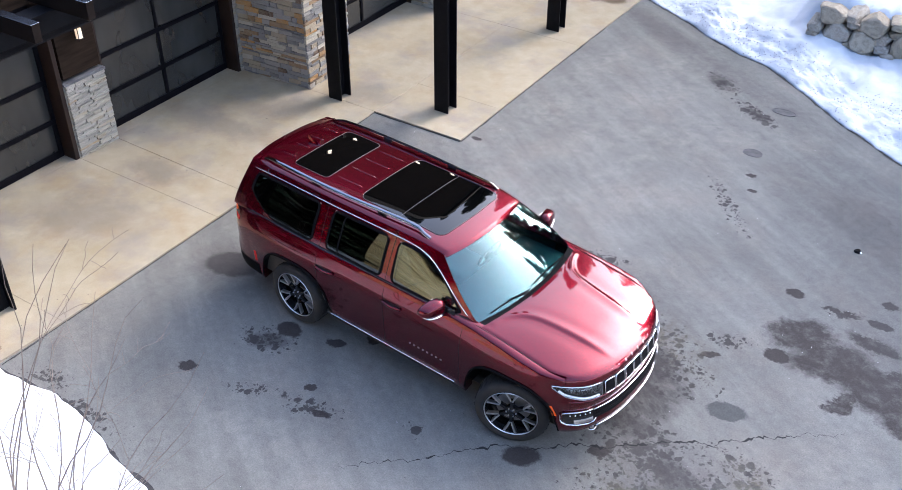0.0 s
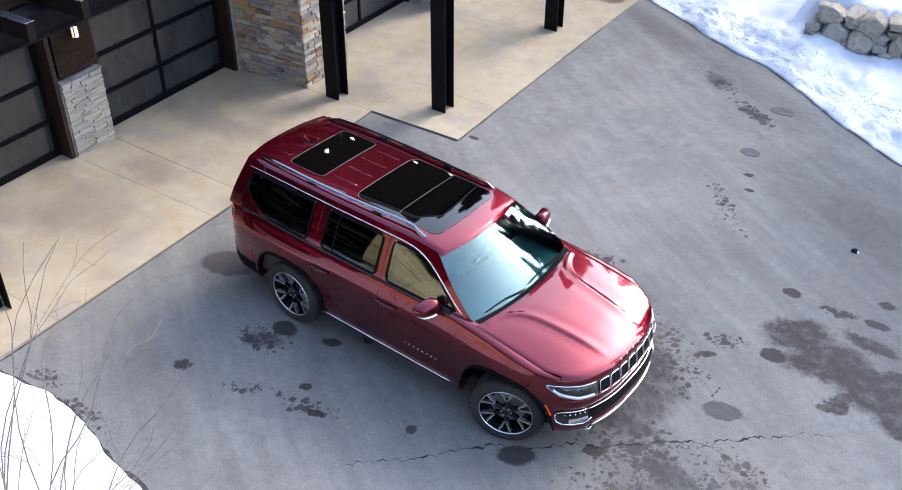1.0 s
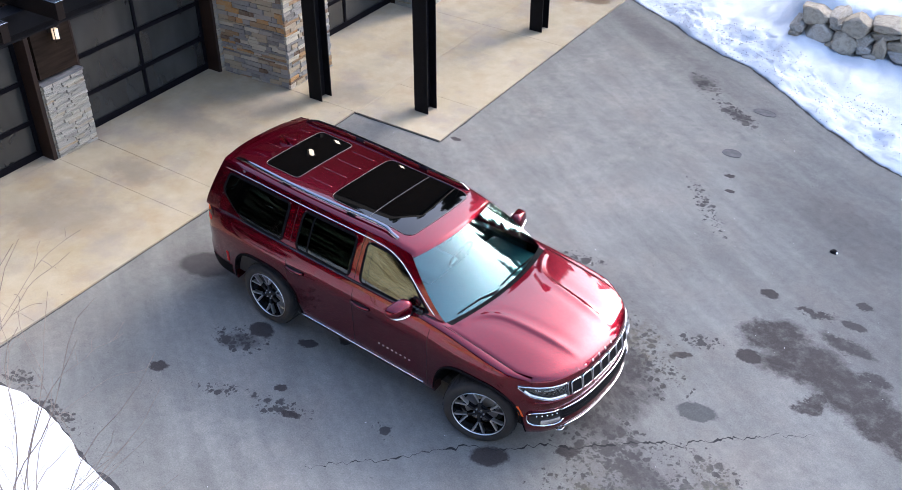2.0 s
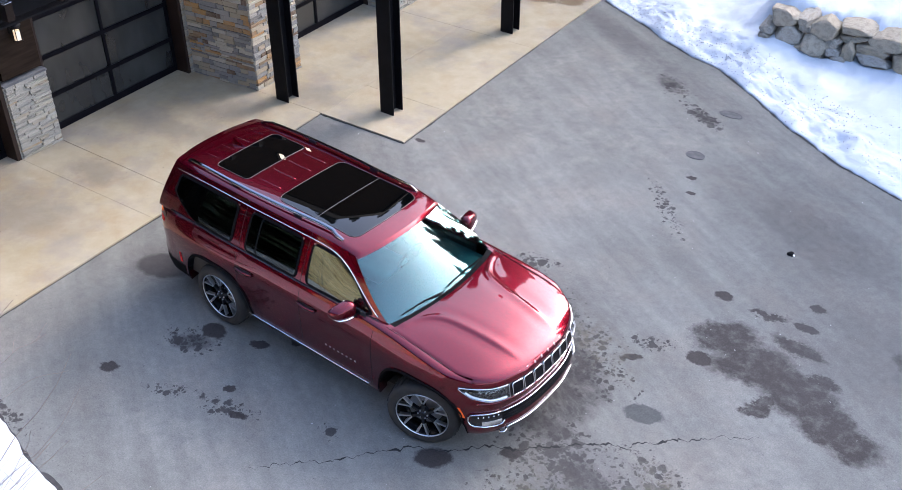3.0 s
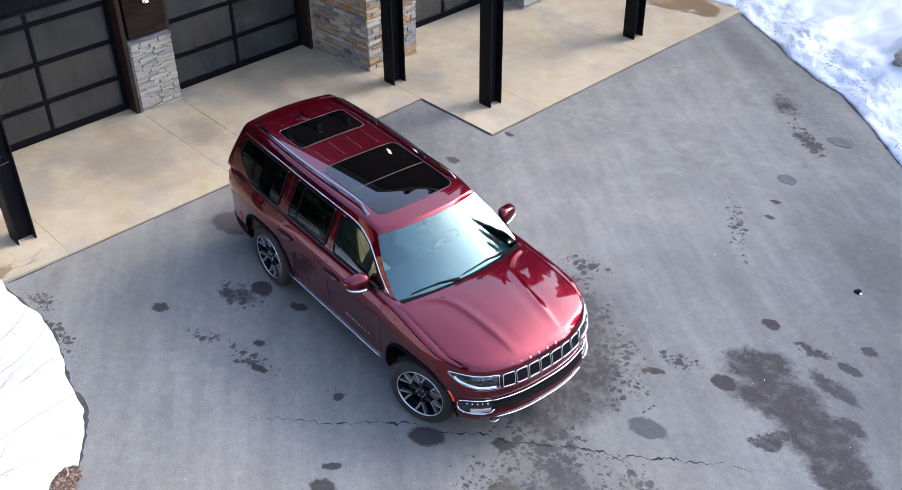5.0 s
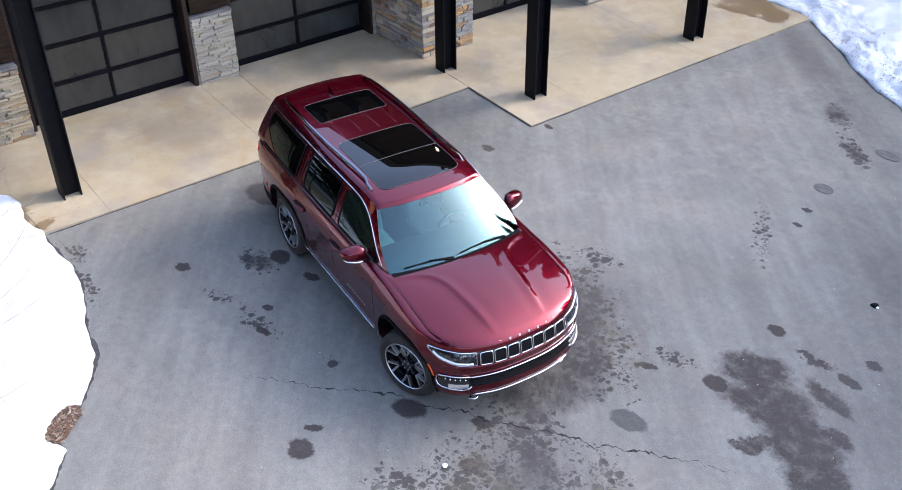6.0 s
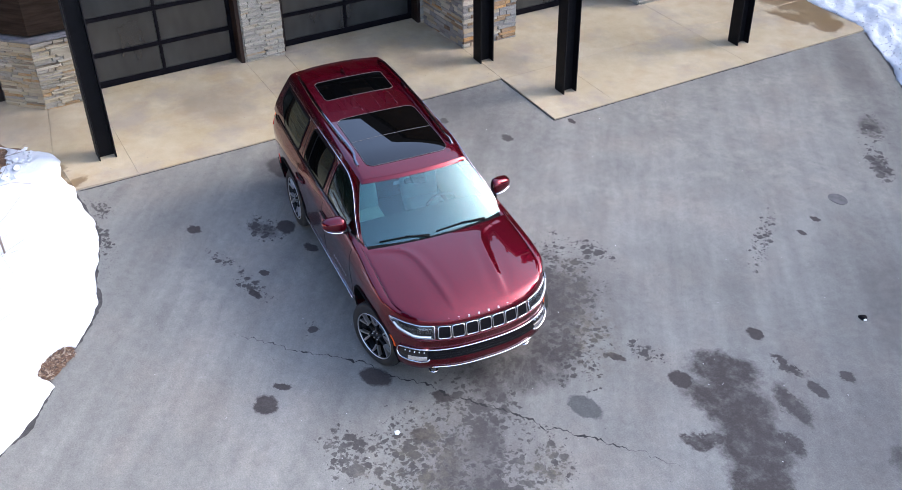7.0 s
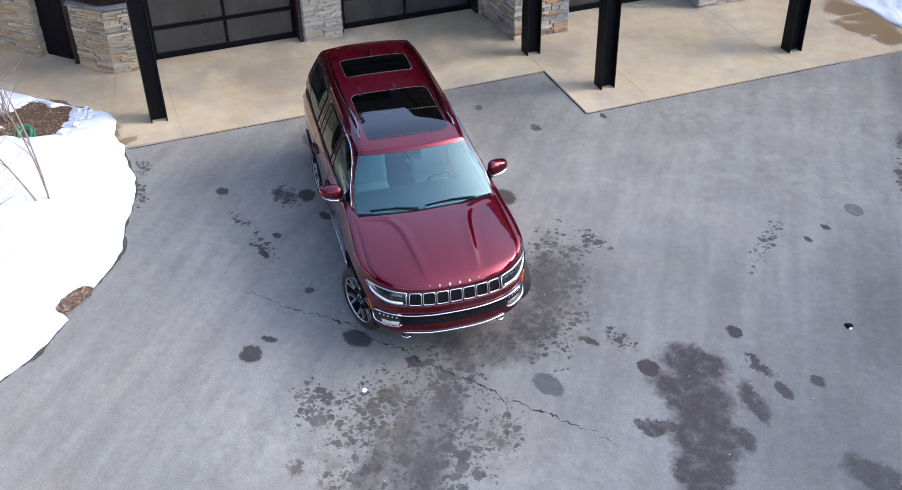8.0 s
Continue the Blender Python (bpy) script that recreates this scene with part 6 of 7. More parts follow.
# ---- mirrors, wipers, cowl ----
def mirror(side):
    bm = bmesh.new()
    bmesh.ops.create_uvsphere(bm, u_segments=28, v_segments=16, radius=1.0)
    for v in bm.verts:
        x, y, z = v.co
        sx = abs(x) ** 0.75 * (1 if x > 0 else -1)
        sy = abs(y) ** 0.7 * (1 if y > 0 else -1)
        sz = abs(z) ** 0.7 * (1 if z > 0 else -1)
        v.co = Vector((0.088 * max(sx, -0.5) - 0.04 * sy * side, 0.14 * sy, 0.088 * sz * (1 - 0.28 * sy * side)))
    bmesh.ops.translate(bm, verts=bm.verts, vec=(2.16, side * 1.085, 1.365))
    ob = part("mirror", bm, PAINT, car, "red door mirror with chrome foot", smooth=60)
    strip = [(2.235, side * 0.96, 1.285), (2.25, side * 1.02, 1.283), (2.235, side * 1.1, 1.29), (2.205, side * 1.17, 1.305), (2.15, side * 1.2, 1.325)]
    part("mirror_strip", tube(bmesh.new(), strip, 0.011, 6), CHROME, ob, "chrome strip", smooth=True)
    part("mirror_glass", boxed(2.108, 2.114, side * 1.085 - 0.09, side * 1.085 + 0.09, 1.30, 1.43, bevel=0.002), CHROME, ob, "mirror glass")
    part("mirror_foot", boxed(2.16, 2.25, min(side * 0.9, side * 1.02), max(side * 0.9, side * 1.02), 1.255, 1.3, bevel=0.012), GLOSS_BLACK, ob)
    part("sail", boxed(2.2, 2.36, min(side * 0.93, side * 0.945), max(side * 0.93, side * 0.945), 1.24, 1.36, bevel=0.005), GLOSS_BLACK, ob)


mirror(-1)
mirror(1)
part("cowl", sheet(lambda u, w: Vector((2.755 + 0.115 * (1 - ((-0.88 + 1.76 * u) / 0.9) ** 2), -0.88 + 1.76 * u, bonnet_z(2.78, -0.88 + 1.76 * u) - 0.03)).lerp(screen(-0.97 + 1.94 * u, 0.035, 0.004), w), 30, 5, 0.01), PLASTIC, car, "black wiper cowl", smooth=40)
part("sensor_cover", sheet(lambda u, w: screen((-0.13 + 0.26 * u) * (0.75 + 0.25 * w), 0.8 + 0.15 * w, -0.012), 10, 6, 0.004), MESH_GREY, car, "dark sensor cover behind the screen", smooth=40)
for t0, t1 in ((-0.12, -0.8), (0.72, -0.02)):
    wp = part("wiper", tube(bmesh.new(), [screen(t0 + (t1 - t0) * k / 8, 0.055 + 0.025 * math.sin(math.pi * k / 8) + 0.02 * k / 8, 0.022) for k in range(9)], 0.008, 6), PLASTIC, car, "black windscreen wiper", smooth=True)
    part("wiper_arm", tube(bmesh.new(), [screen(t0, 0.03, 0.02), screen(t0 + (t1 - t0) * 0.5, 0.1, 0.034)], 0.009, 6), PLASTIC, wp, smooth=True)
p = screen(0.0, 0.86, -0.012)
part("sensor_pod", boxed(p.x - 0.12, p.x - 0.01, -0.08, 0.08, p.z - 0.05, p.z + 0.02, bevel=0.015), PLASTIC, car, "dark sensor pod behind the screen")
part("inner_mirror", boxed(p.x - 0.2, p.x - 0.17, -0.12, 0.12, p.z - 0.14, p.z - 0.07, bevel=0.012), PLASTIC, car, "inside mirror")
part("sunroof_bar", tube(bmesh.new(), [(1.28, -0.525 + 1.05 * k / 10, roof_surface(1.28, -0.525 + 1.05 * k / 10) + 0.004) for k in range(11)], 0.0035, 5), SEAL, car)

# ---- inside the cabin ----
part("cabin_floor", boxed(-1.0, 2.5, -0.85, 0.85, 0.42, 0.5), DASH, car)
part("door_lining", boxed(-1.0, 2.4, -0.93, -0.87, 0.5, 1.2), DASH, car)
part("door_lining", boxed(-1.0, 2.4, 0.87, 0.93, 0.5, 1.2), DASH, car)
part("dashboard", boxed(2.0, 2.68, -0.82, 0.82, 0.8, 1.22, bevel=0.06), DASH, car, "dark dashboard", smooth=40)
part("screen_panel", boxed(1.96, 2.0, -0.18, 0.14, 0.98, 1.14, bevel=0.01), GLOSS_BLACK, car)
wheel_pts = [(1.82 + 0.07 * math.cos(a), 0.42 + 0.185 * math.sin(a), 1.06 + 0.17 * math.cos(a)) for a in [2 * math.pi * k / 28 for k in range(29)]]
sw = part("steering_wheel", tube(bmesh.new(), wheel_pts, 0.016, 6, cap=False), DASH, car, "dark steering wheel", smooth=True)
part("column", tube(bmesh.new(), [(1.82, 0.42, 1.06), (2.1, 0.42, 0.98)], 0.03, 8), DASH, sw)


def seat(x, y, w):
    st = part("seat", boxed(x - 0.27, x + 0.27, y - w, y + w, 0.6, 0.78, bevel=0.06), LEATHER, car, "pale grey leather seat", smooth=50)
    bm = boxed(-0.08, 0.08, -w, w, 0, 0.62, bevel=0.06)
    bmesh.ops.rotate(bm, verts=bm.verts, matrix=Matrix.Rotation(radians(-16), 3, "Y"))
    bmesh.ops.translate(bm, verts=bm.verts, vec=(x - 0.24, y, 0.72))
    part("backrest", bm, LEATHER, st, smooth=50)
    part("headrest", boxed(x - 0.5, x - 0.38, y - 0.13, y + 0.13, 1.36, 1.53, bevel=0.04), LEATHER, st, smooth=50)


for y in (-0.42, 0.42):
    seat(1.35, y, 0.25)
    seat(0.35, y, 0.25)
seat(-0.55, 0.0, 0.6)


# ---- surroundings ----
def lantern():
    th = tagged(empty("wall_lamp", Matrix.Translation((-3.78, -4.16, 1.84))), "lit wall lantern with a dark cage on brown siding", "wall lamp")
    glow = Mat("lit_frosted_shade", (0.9, 0.8, 0.65), 0.4)
    glow.set("Emission Color", (1.0, 0.66, 0.36, 1))
    glow.set("Emission Strength", 0.12)
    bm = tube(bmesh.new(), [(0, 0, 0.02), (0, 0, 0.17)], 0.046, 20)
    part("shade", bm, glow.m, th, "lit frosted glass shade", smooth=40)
    for k in range(4):
        a = math.pi / 4 + k * math.pi / 2
        part("cage_bar", tube(bmesh.new(), [(0.064 * math.cos(a), 0.064 * math.sin(a), -0.01), (0.064 * math.cos(a), 0.064 * math.sin(a), 0.25)], 0.006, 5), STEEL, th)
    for z in (0.03, 0.22):
        part("cage_hoop", tube(bmesh.new(), [(0.064 * math.cos(a), 0.064 * math.sin(a), z) for a in [2 * math.pi * j / 20 for j in range(21)]], 0.006, 5, cap=False), STEEL, th)
    part("lamp_hood", tube(bmesh.new(), [(0, 0, 0.25), (0, 0, 0.29)], [0.085, 0.05], 16), STEEL, th)
    part("back_plate", boxed(-0.12, -0.09, -0.05, 0.05, 0.1, 0.34, bevel=0.005), STEEL, th)
    part("arm", tube(bmesh.new(), [(-0.1, 0, 0.3), (0, 0, 0.3)], 0.012, 6), STEEL, th)


lantern()


def boulder(name, seed):
    """A stone cut by a handful of skew planes, its edges worn round."""
    rng = random.Random(seed)
    planes = [Vector((0, -1, rng.uniform(-0.1, 0.25))).normalized()]
    planes += [Vector((math.cos(a), rng.uniform(-0.35, 0.2), math.sin(a))).normalized() for a in [(k + rng.uniform(-0.32, 0.32)) * math.tau / 6 for k in range(6)]]
    reach = [rng.uniform(0.78, 0.92)] + [rng.uniform(0.78, 1.0) for k in range(6)]
    bm = bmesh.new()
    bmesh.ops.create_icosphere(bm, subdivisions=4, radius=1.0)
    off = seed * 7.3
    for v in bm.verts:
        d = v.co.normalized()
        r = min([1.35] + [h / d.dot(n) for n, h in zip(planes, reach) if d.dot(n) > 0.15])
        r *= 1 + 0.05 * noise.noise(d * 2.2 + Vector((off, 0, 0))) + 0.045 * noise.noise(d * 6 + Vector((0, off, 0)))
        v.co = 0.5 * r * d
    return mesh_of(bm, name, BOULDER, 50)


def boulder_wall():
    """Dry-laid boulders of uneven courses, holding back the snow beyond the drive."""
    rng = random.Random(11)
    meshes = [boulder("boulder", 40 + k) for k in range(10)]
    count = 0
    for row, (z0, h) in enumerate(((-0.05, 0.3), (0.22, 0.34), (0.52, 0.3))):
        x = 3.95 + 0.12 * row
        while x < 12:
            w = rng.choice((0.26, 0.38, 0.5, 0.62)) * rng.uniform(0.9, 1.12)
            split = rng.random() < 0.3
            for layer in range(2 if split else 1):
                hh = (h / 2 if split else h) * rng.uniform(0.94, 1.14)
                zc = z0 + (h * (0.25 + 0.5 * layer) if split else h / 2) + rng.uniform(-0.03, 0.03)
                ob = new("boulder", meshes[count % 10])
                ob.matrix_world = Matrix.Translation((x + w / 2, 5.8 + rng.uniform(-0.04, 0.05) + 0.06 * row + 0.02 * (x - 4), gz(x) + zc)) @ Euler((rng.uniform(-0.12, 0.12), rng.uniform(-0.2, 0.2), rng.uniform(-0.2, 0.2))).to_matrix().to_4x4() @ Matrix.Diagonal((w * 1.1, 0.62, hh * 1.16, 1))
                tagged(ob, "weathered tan-grey boulder in a dry-laid retaining wall", "boulder", "boulders of the retaining wall")
                count += 1
            x += w


boulder_wall()


# ---- bare shrubs ----
def shrub(x, y, seed, tips, label, twigs=0.35, thick=0.011, wander=0.1):
    """Thin bare stems that rise from one foot in the snow, arch over to their tips and fork."""
    rng = random.Random(seed)
    z0 = gz(x) + 0.02
    th = tagged(empty("shrub", Matrix.Translation((x, y, z0))), label, "shrub")
    for tx, ty, tz in tips:
        bm = bmesh.new()

        def grow(p, q, bend, r, depth):
            mid = p.lerp(q, 0.5) + bend + Vector((rng.uniform(-1, 1), rng.uniform(-1, 1), rng.uniform(-0.3, 0.6))) * (0.14 * (q - p).length)
            n = 14
            pts, rad = [], []
            off = Vector((rng.uniform(0, 50), 0, 0))
            for k in range(n + 1):
                u = k / n
                c = p.lerp(mid, u).lerp(mid.lerp(q, u), u)
                w = wander * (q - p).length * u * (1 - 0.4 * u)
                c = c + Vector((noise.noise(off + Vector((u * 3, 0, 0))), noise.noise(off + Vector((u * 3, 9, 0))), noise.noise(off + Vector((u * 3, 0, 9))))) * w * 0.5
                pts.append(c)
                rad.append(max(0.0018, r * (1 - 0.82 * u)))
            tube(bm, pts, rad, 5)
            if depth:
                for k in range(3, n - 1):
                    if rng.random() < twigs:
                        way = (pts[k + 1] - pts[k - 1]).normalized()
                        side = Vector((rng.uniform(-1, 1), rng.uniform(-1, 1), rng.uniform(-0.35, 0.5))).normalized()
                        ln = (q - p).length * rng.uniform(0.12, 0.3)
                        grow(pts[k], pts[k] + (way * 0.7 + side * 0.8).normalized() * ln, Vector((0, 0, 0.12 * ln)), rad[k] * 0.6, depth - 1)

        foot = Vector((rng.uniform(-0.08, 0.08), rng.uniform(-0.08, 0.08), 0))
        tip = Vector((tx - x, ty - y, tz - z0))
        grow(foot, tip, Vector((-0.3 * tip.x, -0.3 * tip.y, 0.12 * tip.z)), thick, 2)
        part("stem", bm, BARK, th)
    return th

shrub(2.5, -10.35, 3, [(2.53, -9.4, 3.86), (3.0, -9.2, 3.05), (3.09, -9.1, 3.4), (2.78, -9.3, 3.83), (2.41, -9.3, 2.93), (3.02, -9.5, 4.09), (2.46, -9.6, 4.03), (2.52, -9.8, 2.61), (2.85, -9.3, 3.26), (2.2, -9.7, 3.3)],
      "bare multi-stemmed shrub with thin grey twigs in snow", 0.24, 0.009, 0.22)
shrub(2.8, -10.6, 12, [(3.53, -9.1, 2.81), (3.63, -9.1, 3.15), (2.81, -9.4, 2.73), (3.35, -9.3, 2.23), (3.38, -9.2, 2.15), (3.68, -9.2, 1.93), (3.51, -9.4, 2.21), (3.2, -9.3, 2.0), (3.0, -9.5, 2.3), (3.75, -9.3, 1.6), (3.45, -9.5, 1.7)], "bare drooping shrub with fine pale twigs in snow", 0.28, 0.008, 0.22)
shrub(0.35, -9.45, 8, [(-0.3, -10.3, 2.6), (-0.1, -10.0, 3.0), (0.5, -10.6, 2.2)], "bare slender sapling with pale stems in snow", 0.12, 0.017, 0.04)
shrub(-2.7, -9.9, 4, [(-2.5, -9.8, 2.2), (-2.2, -9.6, 1.5), (-3.0, -9.7, 1.9), (-2.9, -10.2, 2.3), (-2.0, -9.5, 1.0), (-2.6, -9.3, 1.2)], "bare twiggy shrub in the mulch bed", 0.3, 0.01)


# ---- conifers round the place, all out of view ----
def conifer(x, y, h, seed, base=None):
    rng = random.Random(seed)
    th = tagged(empty("conifer", Matrix.Translation((x, y, gz(max(-10, min(20, x))) - 0.3))), "tall dark green conifer with drooping branches, out of view", "tree", "conifers round the house")
    part("trunk", tube(bmesh.new(), [(0, 0, 0), (0.05, 0, h * 0.5), (0, 0.03, h)], [h * 0.016, h * 0.01, 0.01], 8), TRUNK, th, smooth=True)
    verts, faces = [], []
    n = int(h * 26)
    for k in range(n):
        u = (k + rng.random()) / n
        z = h * (0.08 + 0.92 * u)
        a = rng.uniform(0, 2 * math.pi)
        reach = (0.25 + h * 0.19 * (1 - u) ** 0.85) * rng.uniform(0.6, 1.1)
        droop = rng.uniform(0.15, 0.5)
        steps = 5
        for j in range(steps):
            r0 = reach * (0.12 + 0.88 * j / steps)
            r1 = reach * (0.12 + 0.88 * (j + 1.25) / steps)
            w = reach * 0.17 * (1.1 - 0.7 * j / steps) + 0.05
            z0, z1 = z - droop * r0 * 0.6, z - droop * r1 * 0.75
            for sgn in (-1, 1):
                i = len(verts)
                b = a + sgn * 0.28
                c, s = math.cos(a), math.sin(a)
                verts += [(c * r0, s * r0, z0), (math.cos(b) * r1 * 0.93 - s * sgn * w, math.sin(b) * r1 * 0.93 + c * sgn * w, z1 - 0.1 * rng.random()), (c * r1, s * r1, z1)]
                faces.append((i, i + 1, i + 2))
    me = bpy.data.meshes.new("crown")
    me.from_pydata(verts, [], faces)
    me.materials.append(NEEDLES)
    ob = new("crown", me)
    ob.parent = th
    return th


# those at negative y are added to block sky light from the flank
UNSEEN_TREES = [(-4, -24, 20), (-1.5, -26, 19), (0.8, -24, 21), (3.2, -26, 20), (5.6, -23.5, 19), (8.5, -25, 17), (12, -26, 18), (14, -23, 15), (18, -24, 16), (-6.5, -26, 20), (17.0, 10.9, 14), (13.6, 13.1, 18), (14.9, 12.3, 17), (12.9, 15.3, 20), (-7, 16, 15), (-2.5, 19.5, 23), (2.5, 22, 16), (6, 19, 13)]
FAR_TREES = [(-5.8, 16.7, 22.5), (-8, 14.6, 23), (-10.7, 12.9, 23), (-7.1, 18.4, 24.5), (-12.9, 11.4, 22), (-6.4, -20.5, 17), (-8.3, -18.5, 16), (-7.2, -23, 18), (-11.5, -20, 17), (9.5, 22, 15), (13, 18, 13), (17, 20, 16), (21, 14, 14), (-13, 13, 17), (-15, 5, 15), (-15, -2, 13), (-10, 22, 17), (24, 8, 15), (0, 27, 17), (12, 27, 17), (-10, -15, 12), (-13, -18, 14), (-10.5, -22, 13), (-15, -12, 13), (-9, -27, 14), (-16, -24, 15), (-13, -29, 14)]
for k, (x, y, h) in enumerate(UNSEEN_TREES + FAR_TREES):
    conifer(x, y, h, 30 + k)


# ---- things lying about ----
def crack():
    """A crack that wanders over the drive, sunk as a thin dark strip."""
    line = [(3.1, -7.2), (3.4, -7.0), (3.83, -6.64), (4.12, -6.33), (4.37, -6.04), (4.9, -5.74), (5.37, -5.4), (5.75, -5.12), (6.26, -4.75), (6.74, -4.38), (7.1, -4.08), (7.5, -3.85)]
    pts = []
    for (x0, y0), (x1, y1) in zip(line, line[1:]):
        n = max(2, int(math.hypot(x1 - x0, y1 - y0) / 0.02))
        pts += [(x0 + (x1 - x0) * k / n, y0 + (y1 - y0) * k / n) for k in range(n)]
    bm = bmesh.new()
    rows = []
    for i, (x, y) in enumerate(pts):
        j = 0.05 * noise.noise((x * 3.3, y * 3.3, 3)) + 0.035 * noise.noise((x * 10, y * 10, 3)) + 0.025 * noise.noise((x * 27, y * 27, 3))
        u = i / len(pts)
        w = (0.0016 + 0.02 * max(0, noise.noise((x * 9, y * 9, 6)) + 0.1)) * min(1, 6 * u, 5 * (1 - u)) + 0.0012
        rows.append([(x + j - w * 0.6, y - j + w, gz(x) + 0.003), (x + j + w * 0.6, y - j - w, gz(x) + 0.003)])
    grid(bm, rows)
    return tagged(part("trim", bm, UNDER), "thin dark crack wandering through the asphalt", "crack", kind="structure")


crack()


def lid(x, y, a, b, turn, label):
    """An oval patch set flush in the drive, ringed by a dark joint."""
    th = tagged(empty("access_lid", pose(x, y, gz(x), rz=turn)), label, "access lid", "oval lids in the drive")
    joint = grainy("dull_iron", (0.05, 0.05, 0.052), (0.09, 0.088, 0.085), 0.8, 20).m
    plate = grainy("patched_asphalt", (0.07, 0.07, 0.069), (0.115, 0.112, 0.108), 0.9, 9).set("Specular IOR Level", 0.15).m
    ring = [(math.cos(k) * (1 + 0.08 * noise.noise((math.cos(k) * 2 + x, math.sin(k) * 2, 1))), math.sin(k) * (1 + 0.1 * noise.noise((math.cos(k) * 2, math.sin(k) * 2 + y, 4)))) for k in [2 * math.pi * q / 40 for q in range(40)]]
    pts = [(a * c, b * d, 0.002) for c, d in ring]
    part("rim", tube(bmesh.new(), pts + pts[:1], 0.006, 5, cap=False), joint, th, smooth=True)
    part("plate", prism([(a * 0.96 * c, b * 0.96 * d) for c, d in ring], 0.0, 0.004), plate, th)


lid(4.59, 1.41, 0.15, 0.11, 0.2, "small oval lid set in grey asphalt")
lid(4.58, 2.98, 0.2, 0.1, -0.5, "larger oval patch set in grey asphalt")


def litter(name, label, spots, size, material, seed, flat=0.3, category="debris", ground=None):
    """Loose bits strewn over patches, as one heap; they lie on the ground given."""
    if ground:
        lie = np.array([v.co for v in ground.data.vertices])
    rng = random.Random(seed)
    verts, faces = [], []
    for x, y, rx, ry, n, top in spots:
        for _ in range(n):
            a, r = rng.uniform(0, 2 * math.pi), math.sqrt(rng.random())
            px, py = x + rx * r * math.cos(a), y + ry * r * math.sin(a)
            s = size * rng.uniform(0.5, 1.4)
            t = rng.uniform(0, 2 * math.pi)
            z = gz(px) + top + rng.uniform(0, 0.02)
            if ground:
                gap = np.hypot(lie[:, 0] - px, lie[:, 1] - py)
                k = int(gap.argmin())
                if gap[k] > 0.12 or lie[k, 2] < gz(px):
                    continue
                z = lie[k, 2] + top
            i = len(verts)
            c, d = math.cos(t), math.sin(t)
            tip = rng.uniform(-0.4, 0.6) * s
            verts += [(px - c * s, py - d * s, z), (px - d * s * flat, py + c * s * flat, z + 0.3 * s * rng.random()), (px + c * s, py + d * s, z + tip * 0.5 + 0.01), (px + d * s * flat, py - c * s * flat, z + 0.004)]
            faces.append((i, i + 1, i + 2, i + 3))
    me = bpy.data.meshes.new(name)
    me.from_pydata(verts, [], faces)
    me.materials.append(material)
    return tagged(new(name, me), label, category, kind="stuff")


def leaf_material():
    m = Mat("dead_leaves", (0.15, 0.075, 0.03), 0.7)
    g = m.t.nodes.new("ShaderNodeNewGeometry")
    m.wire(m.ramp(g.outputs["Random Per Island"], (0.0, (0.0338, 0.0188, 0.0112)), (0.35, (0.0825, 0.0413, 0.0225)), (0.75, (0.15, 0.09, 0.0488)), (1.0, (0.3, 0.2475, 0.1875))), "Base Color")
    return m.m


LEAVES = leaf_material()
litter("leaf_litter", "brown dead leaves and bark in a bare bed", [(-2.45, -9.6, 0.85, 0.75, 2600, 0.045), (2.5, -9.15, 0.16, 0.16, 260, 0.008), (2.62, -9.28, 0.16, 0.16, 260, 0.008), (2.75, -9.4, 0.15, 0.14, 220, 0.008)], 0.03, LEAVES, 1)
for x, y, ra, rb, turn in ((-2.45, -9.6, 1.0, 0.85, 0.6), (2.6, -9.27, 0.38, 0.16, -0.8)):
    bm = bmesh.new()
    bmesh.ops.create_circle(bm, cap_ends=True, segments=48, radius=1.0)
    for v in bm.verts:
        k = 1 + 0.25 * noise.noise(v.co * 2.5 + Vector((x, y, 0)))
        a, b = v.co.x * ra * k, v.co.y * rb * k
        v.co = Vector((x + a * math.cos(turn) - b * math.sin(turn), y + a * math.sin(turn) + b * math.cos(turn), 0))
        v.co.z = gz(v.co.x) + (0.05 if ra > 0.5 else 0.012)
    tagged(part("soil", bm, MULCH), "bare brown mulch between patches of snow", "soil", kind="stuff")
GRIT = grainy("dark_grit", (0.03, 0.03, 0.03), (0.1, 0.095, 0.09), 0.9, 30).m
litter("grit", "scattered grit, twigs and bits on the drive", [(4, -3, 6, 6, 260, 0.001), (-0.5, -8.0, 0.6, 0.25, 60, 0.001), (0.9, -8.2, 1.0, 0.2, 120, 0.001), (2.5, 4.9, 2.5, 0.6, 160, 0.001), (-2, -4, 2, 4, 40, 0.036)], 0.012, GRIT, 7)
PALE = grainy("pale_grit", (0.4, 0.4, 0.4), (0.6, 0.6, 0.6), 0.8, 30).m
litter("pale_grit", "small pale chips scattered on the asphalt", [(5, -2, 6, 7, 170, 0.001)], 0.009, PALE, 9)
litter("snow_dirt", "dark crumbs of earth strewn over the trodden snow", [(2.2, 5.45, 1.6, 0.5, 420, 0.0), (3.6, 4.75, 1.2, 0.5, 420, 0.0), (5.0, 3.9, 1.4, 0.6, 320, 0.0), (6.8, 3.2, 1.6, 0.9, 260, 0.0), (1.0, 6.3, 1.2, 0.5, 200, 0.0)], 0.014, GRIT, 11, flat=0.7, ground=far_bank)


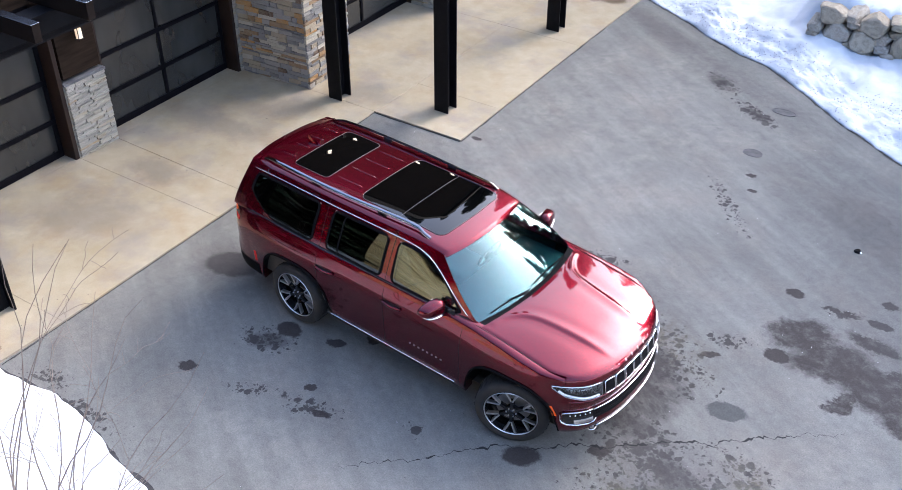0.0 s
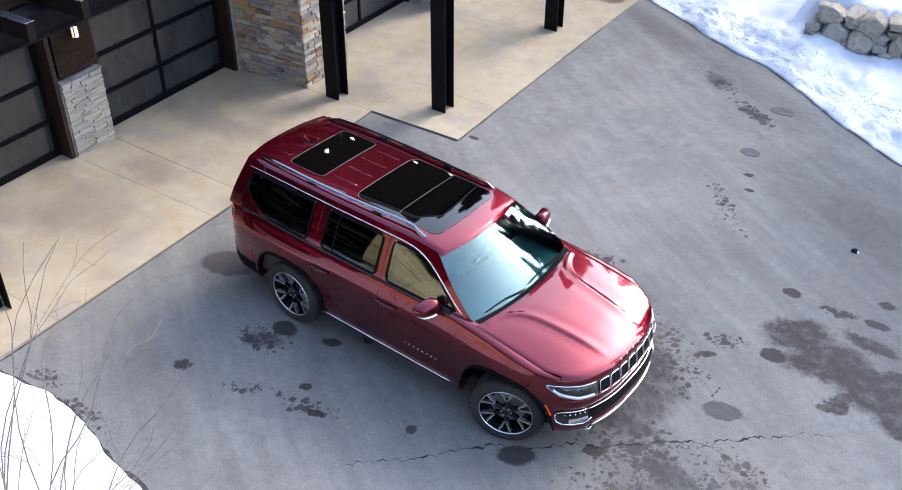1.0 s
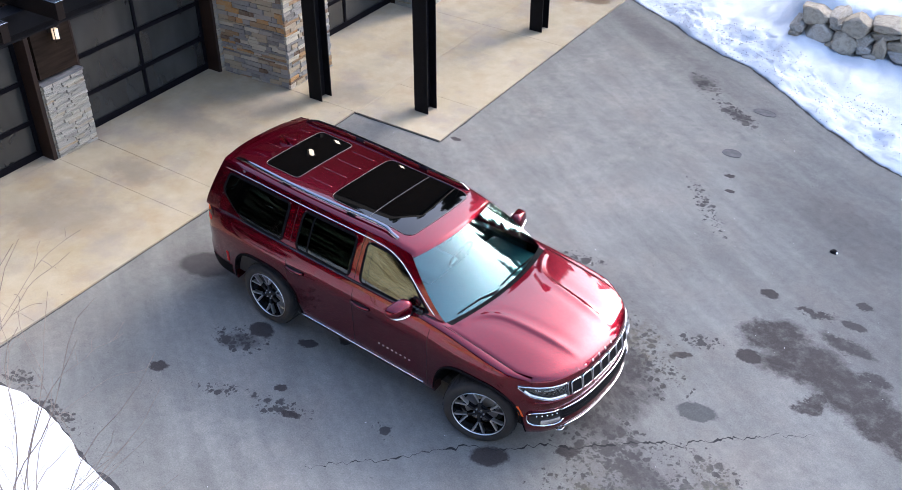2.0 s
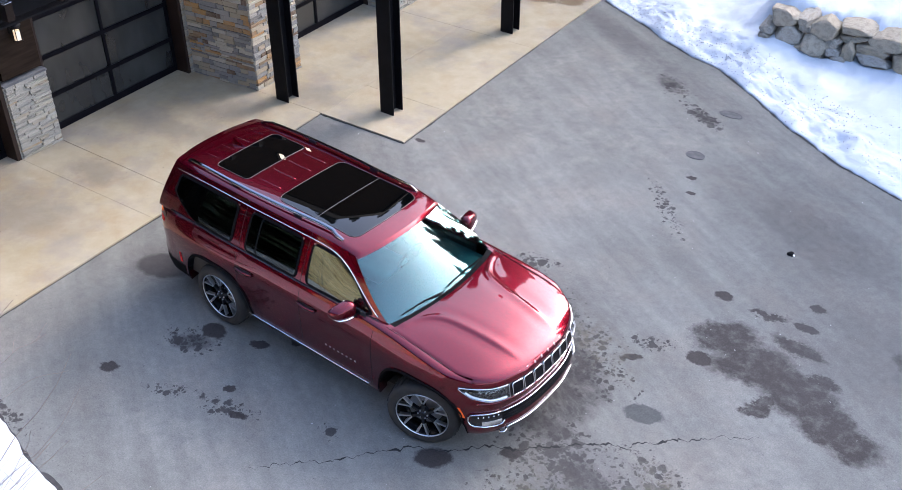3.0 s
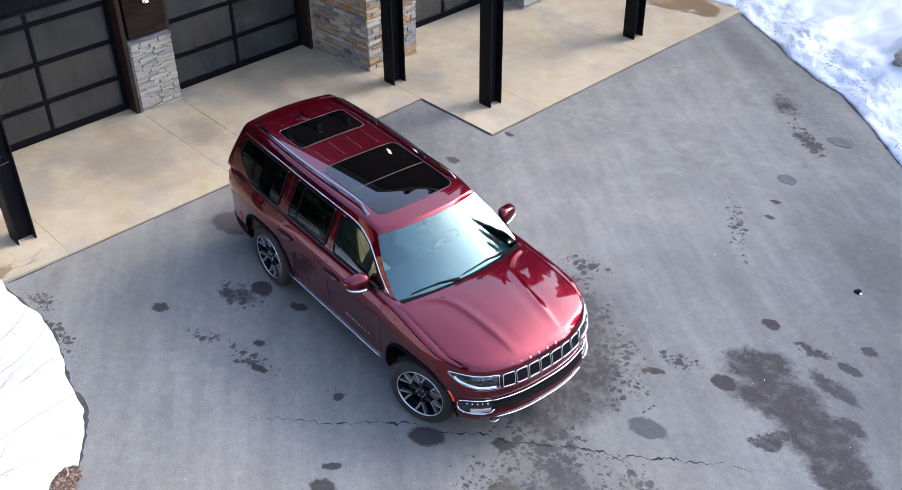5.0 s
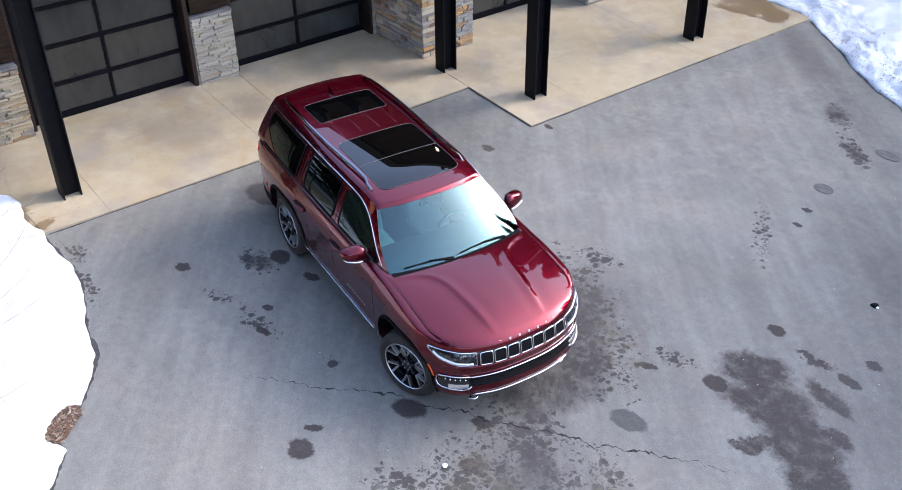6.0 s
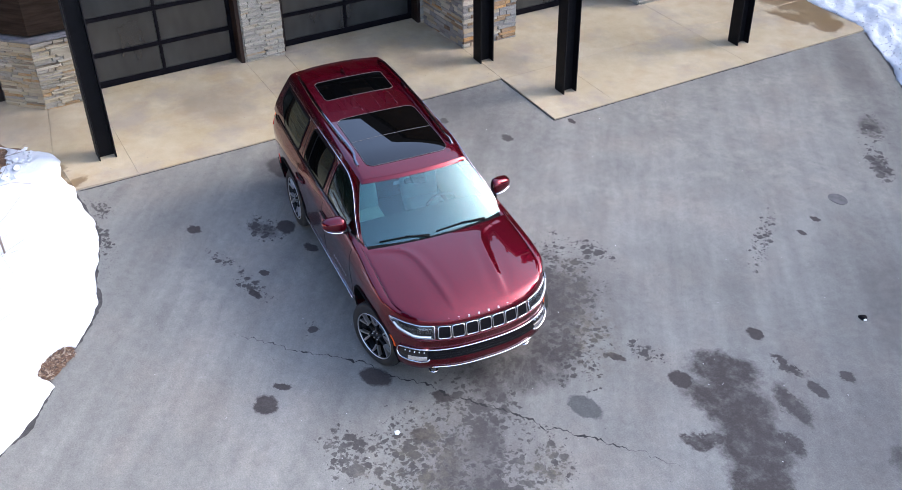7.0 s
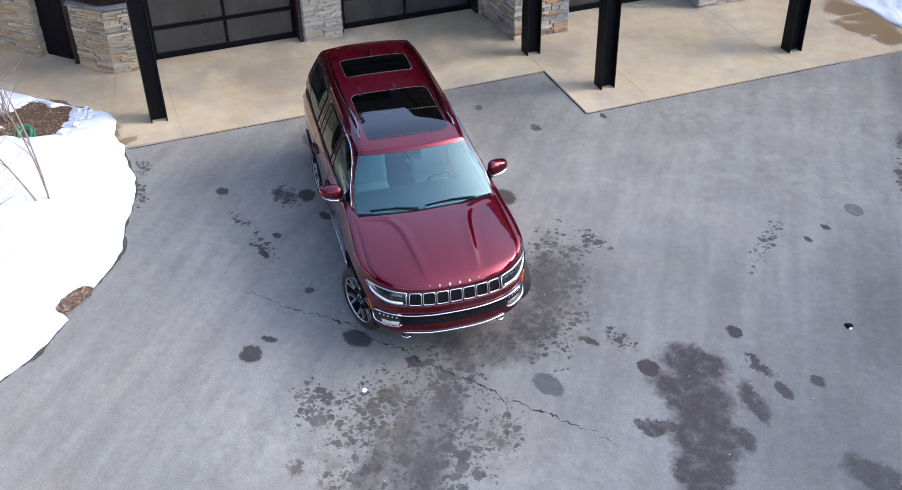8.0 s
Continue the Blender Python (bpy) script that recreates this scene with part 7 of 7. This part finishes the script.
def foil():
    bm = bmesh.new()
    bmesh.ops.create_icosphere(bm, subdivisions=2, radius=0.027)
    for v in bm.verts:
        v.co += v.co * 0.9 * noise.noise(v.co * 40)
        v.co.z *= 0.45
    tagged(part("crumpled_ice", bm, SNOW, m=Matrix.Translation((5.58, -6.22, gz(5.58) + 0.02))), "small crumpled lump of ice on the asphalt", "ice lump")


foil()
HOSE = grainy("green_hose", (0.02, 0.12, 0.07), (0.04, 0.2, 0.12), 0.5, 10).m
hose = []
for k in range(100):
    a = 2 * math.pi * k / 22
    r = 1 + 0.22 * noise.noise((k * 0.11, 3.0, 1.0))
    hose.append((-1.98 + 0.3 * r * math.cos(a) + 0.05 * math.sin(k * 0.13), -9.66 + 0.12 * r * math.sin(a) + 0.04 * math.cos(k * 0.09), gz(-1.95) + 0.07 + 0.0006 * k))
tagged(part("garden_hose", tube(bmesh.new(), hose, 0.011, 6), HOSE, smooth=True), "coiled green garden hose on the mulch", "hose")


def snow_clods():
    """Broken lumps of snow along the edge of the mulch bed."""
    rng = random.Random(17)
    bm = bmesh.new()
    for k in range(170):
        a = rng.uniform(-0.9, 1.6)
        r = rng.uniform(0.75, 1.25)
        x, y = -2.5 + 0.85 * r * math.cos(a) + 0.1 * rng.random(), -9.5 + 0.75 * r * math.sin(a)
        size = 0.014 + 0.06 * rng.random() ** 4
        out = bmesh.ops.create_icosphere(bm, subdivisions=2, radius=size)
        for v in out["verts"]:
            v.co *= 1 + 0.9 * noise.noise(v.co / size * 1.3 + Vector((k * 3.1, 0, 0)))
            v.co = Vector((x + v.co.x, y + v.co.y, gz(x) + 0.05 + 0.11 * max(0.0, min(1.0, (r - 0.85) * 5)) + 0.55 * v.co.z))
    tagged(part("snow_clods", bm, SNOW, smooth=60), "broken lumps of snow round the mulch bed", "snow", kind="stuff")


snow_clods()


# ---- lamps high on the gable, whose light shows in the roof glass ----
GLOW = Mat("lit_lamp_glass", (0.9, 0.85, 0.75), 0.4)
GLOW.set("Emission Color", (1.0, 0.82, 0.6, 1))
GLOW.set("Emission Strength", 2.5)


def gable_lamp(y, z):
    th = tagged(empty("wall_lamp", Matrix.Translation((-3.345, y, z))), "small lit lamp high on the gable siding", "wall lamp", "lamps on the gable")
    part("plate", boxed(0.0, 0.03, -0.08, 0.08, -0.1, 0.12, bevel=0.006), STEEL, th)
    part("shade", tube(bmesh.new(), [(0.09, 0, -0.07), (0.09, 0, 0.07)], 0.05, 14), GLOW.m, th, "lit glass shade", smooth=40)
    part("hood", tube(bmesh.new(), [(0.09, 0, 0.07), (0.09, 0, 0.1)], [0.065, 0.04], 14), STEEL, th)


for y, z in ((0.6, 6.0), (1.8, 5.7), (4.4, 7.1), (6.2, 7.9)):
    gable_lamp(y, z)


def dropped_scrap():
    """A crumpled dark scrap with a pale edge lying on the drive."""
    th = tagged(empty("plastic_scrap", Matrix.Translation((6.67, -0.32, gz(6.67)))), "small crumpled black plastic scrap on the asphalt", "litter")
    for name, mat, size, off in (("sheet", PLASTIC, 0.05, 0.0), ("fold", PALE, 0.022, 0.035)):
        bm = bmesh.new()
        bmesh.ops.create_icosphere(bm, subdivisions=2, radius=size)
        for v in bm.verts:
            v.co *= 1 + 0.6 * noise.noise(v.co * 30 + Vector((off * 90, 0, 0)))
            v.co.z = max(0.0, v.co.z * 0.5) + 0.002
            v.co.x += off
        part(name, bm, mat, th)


dropped_scrap()
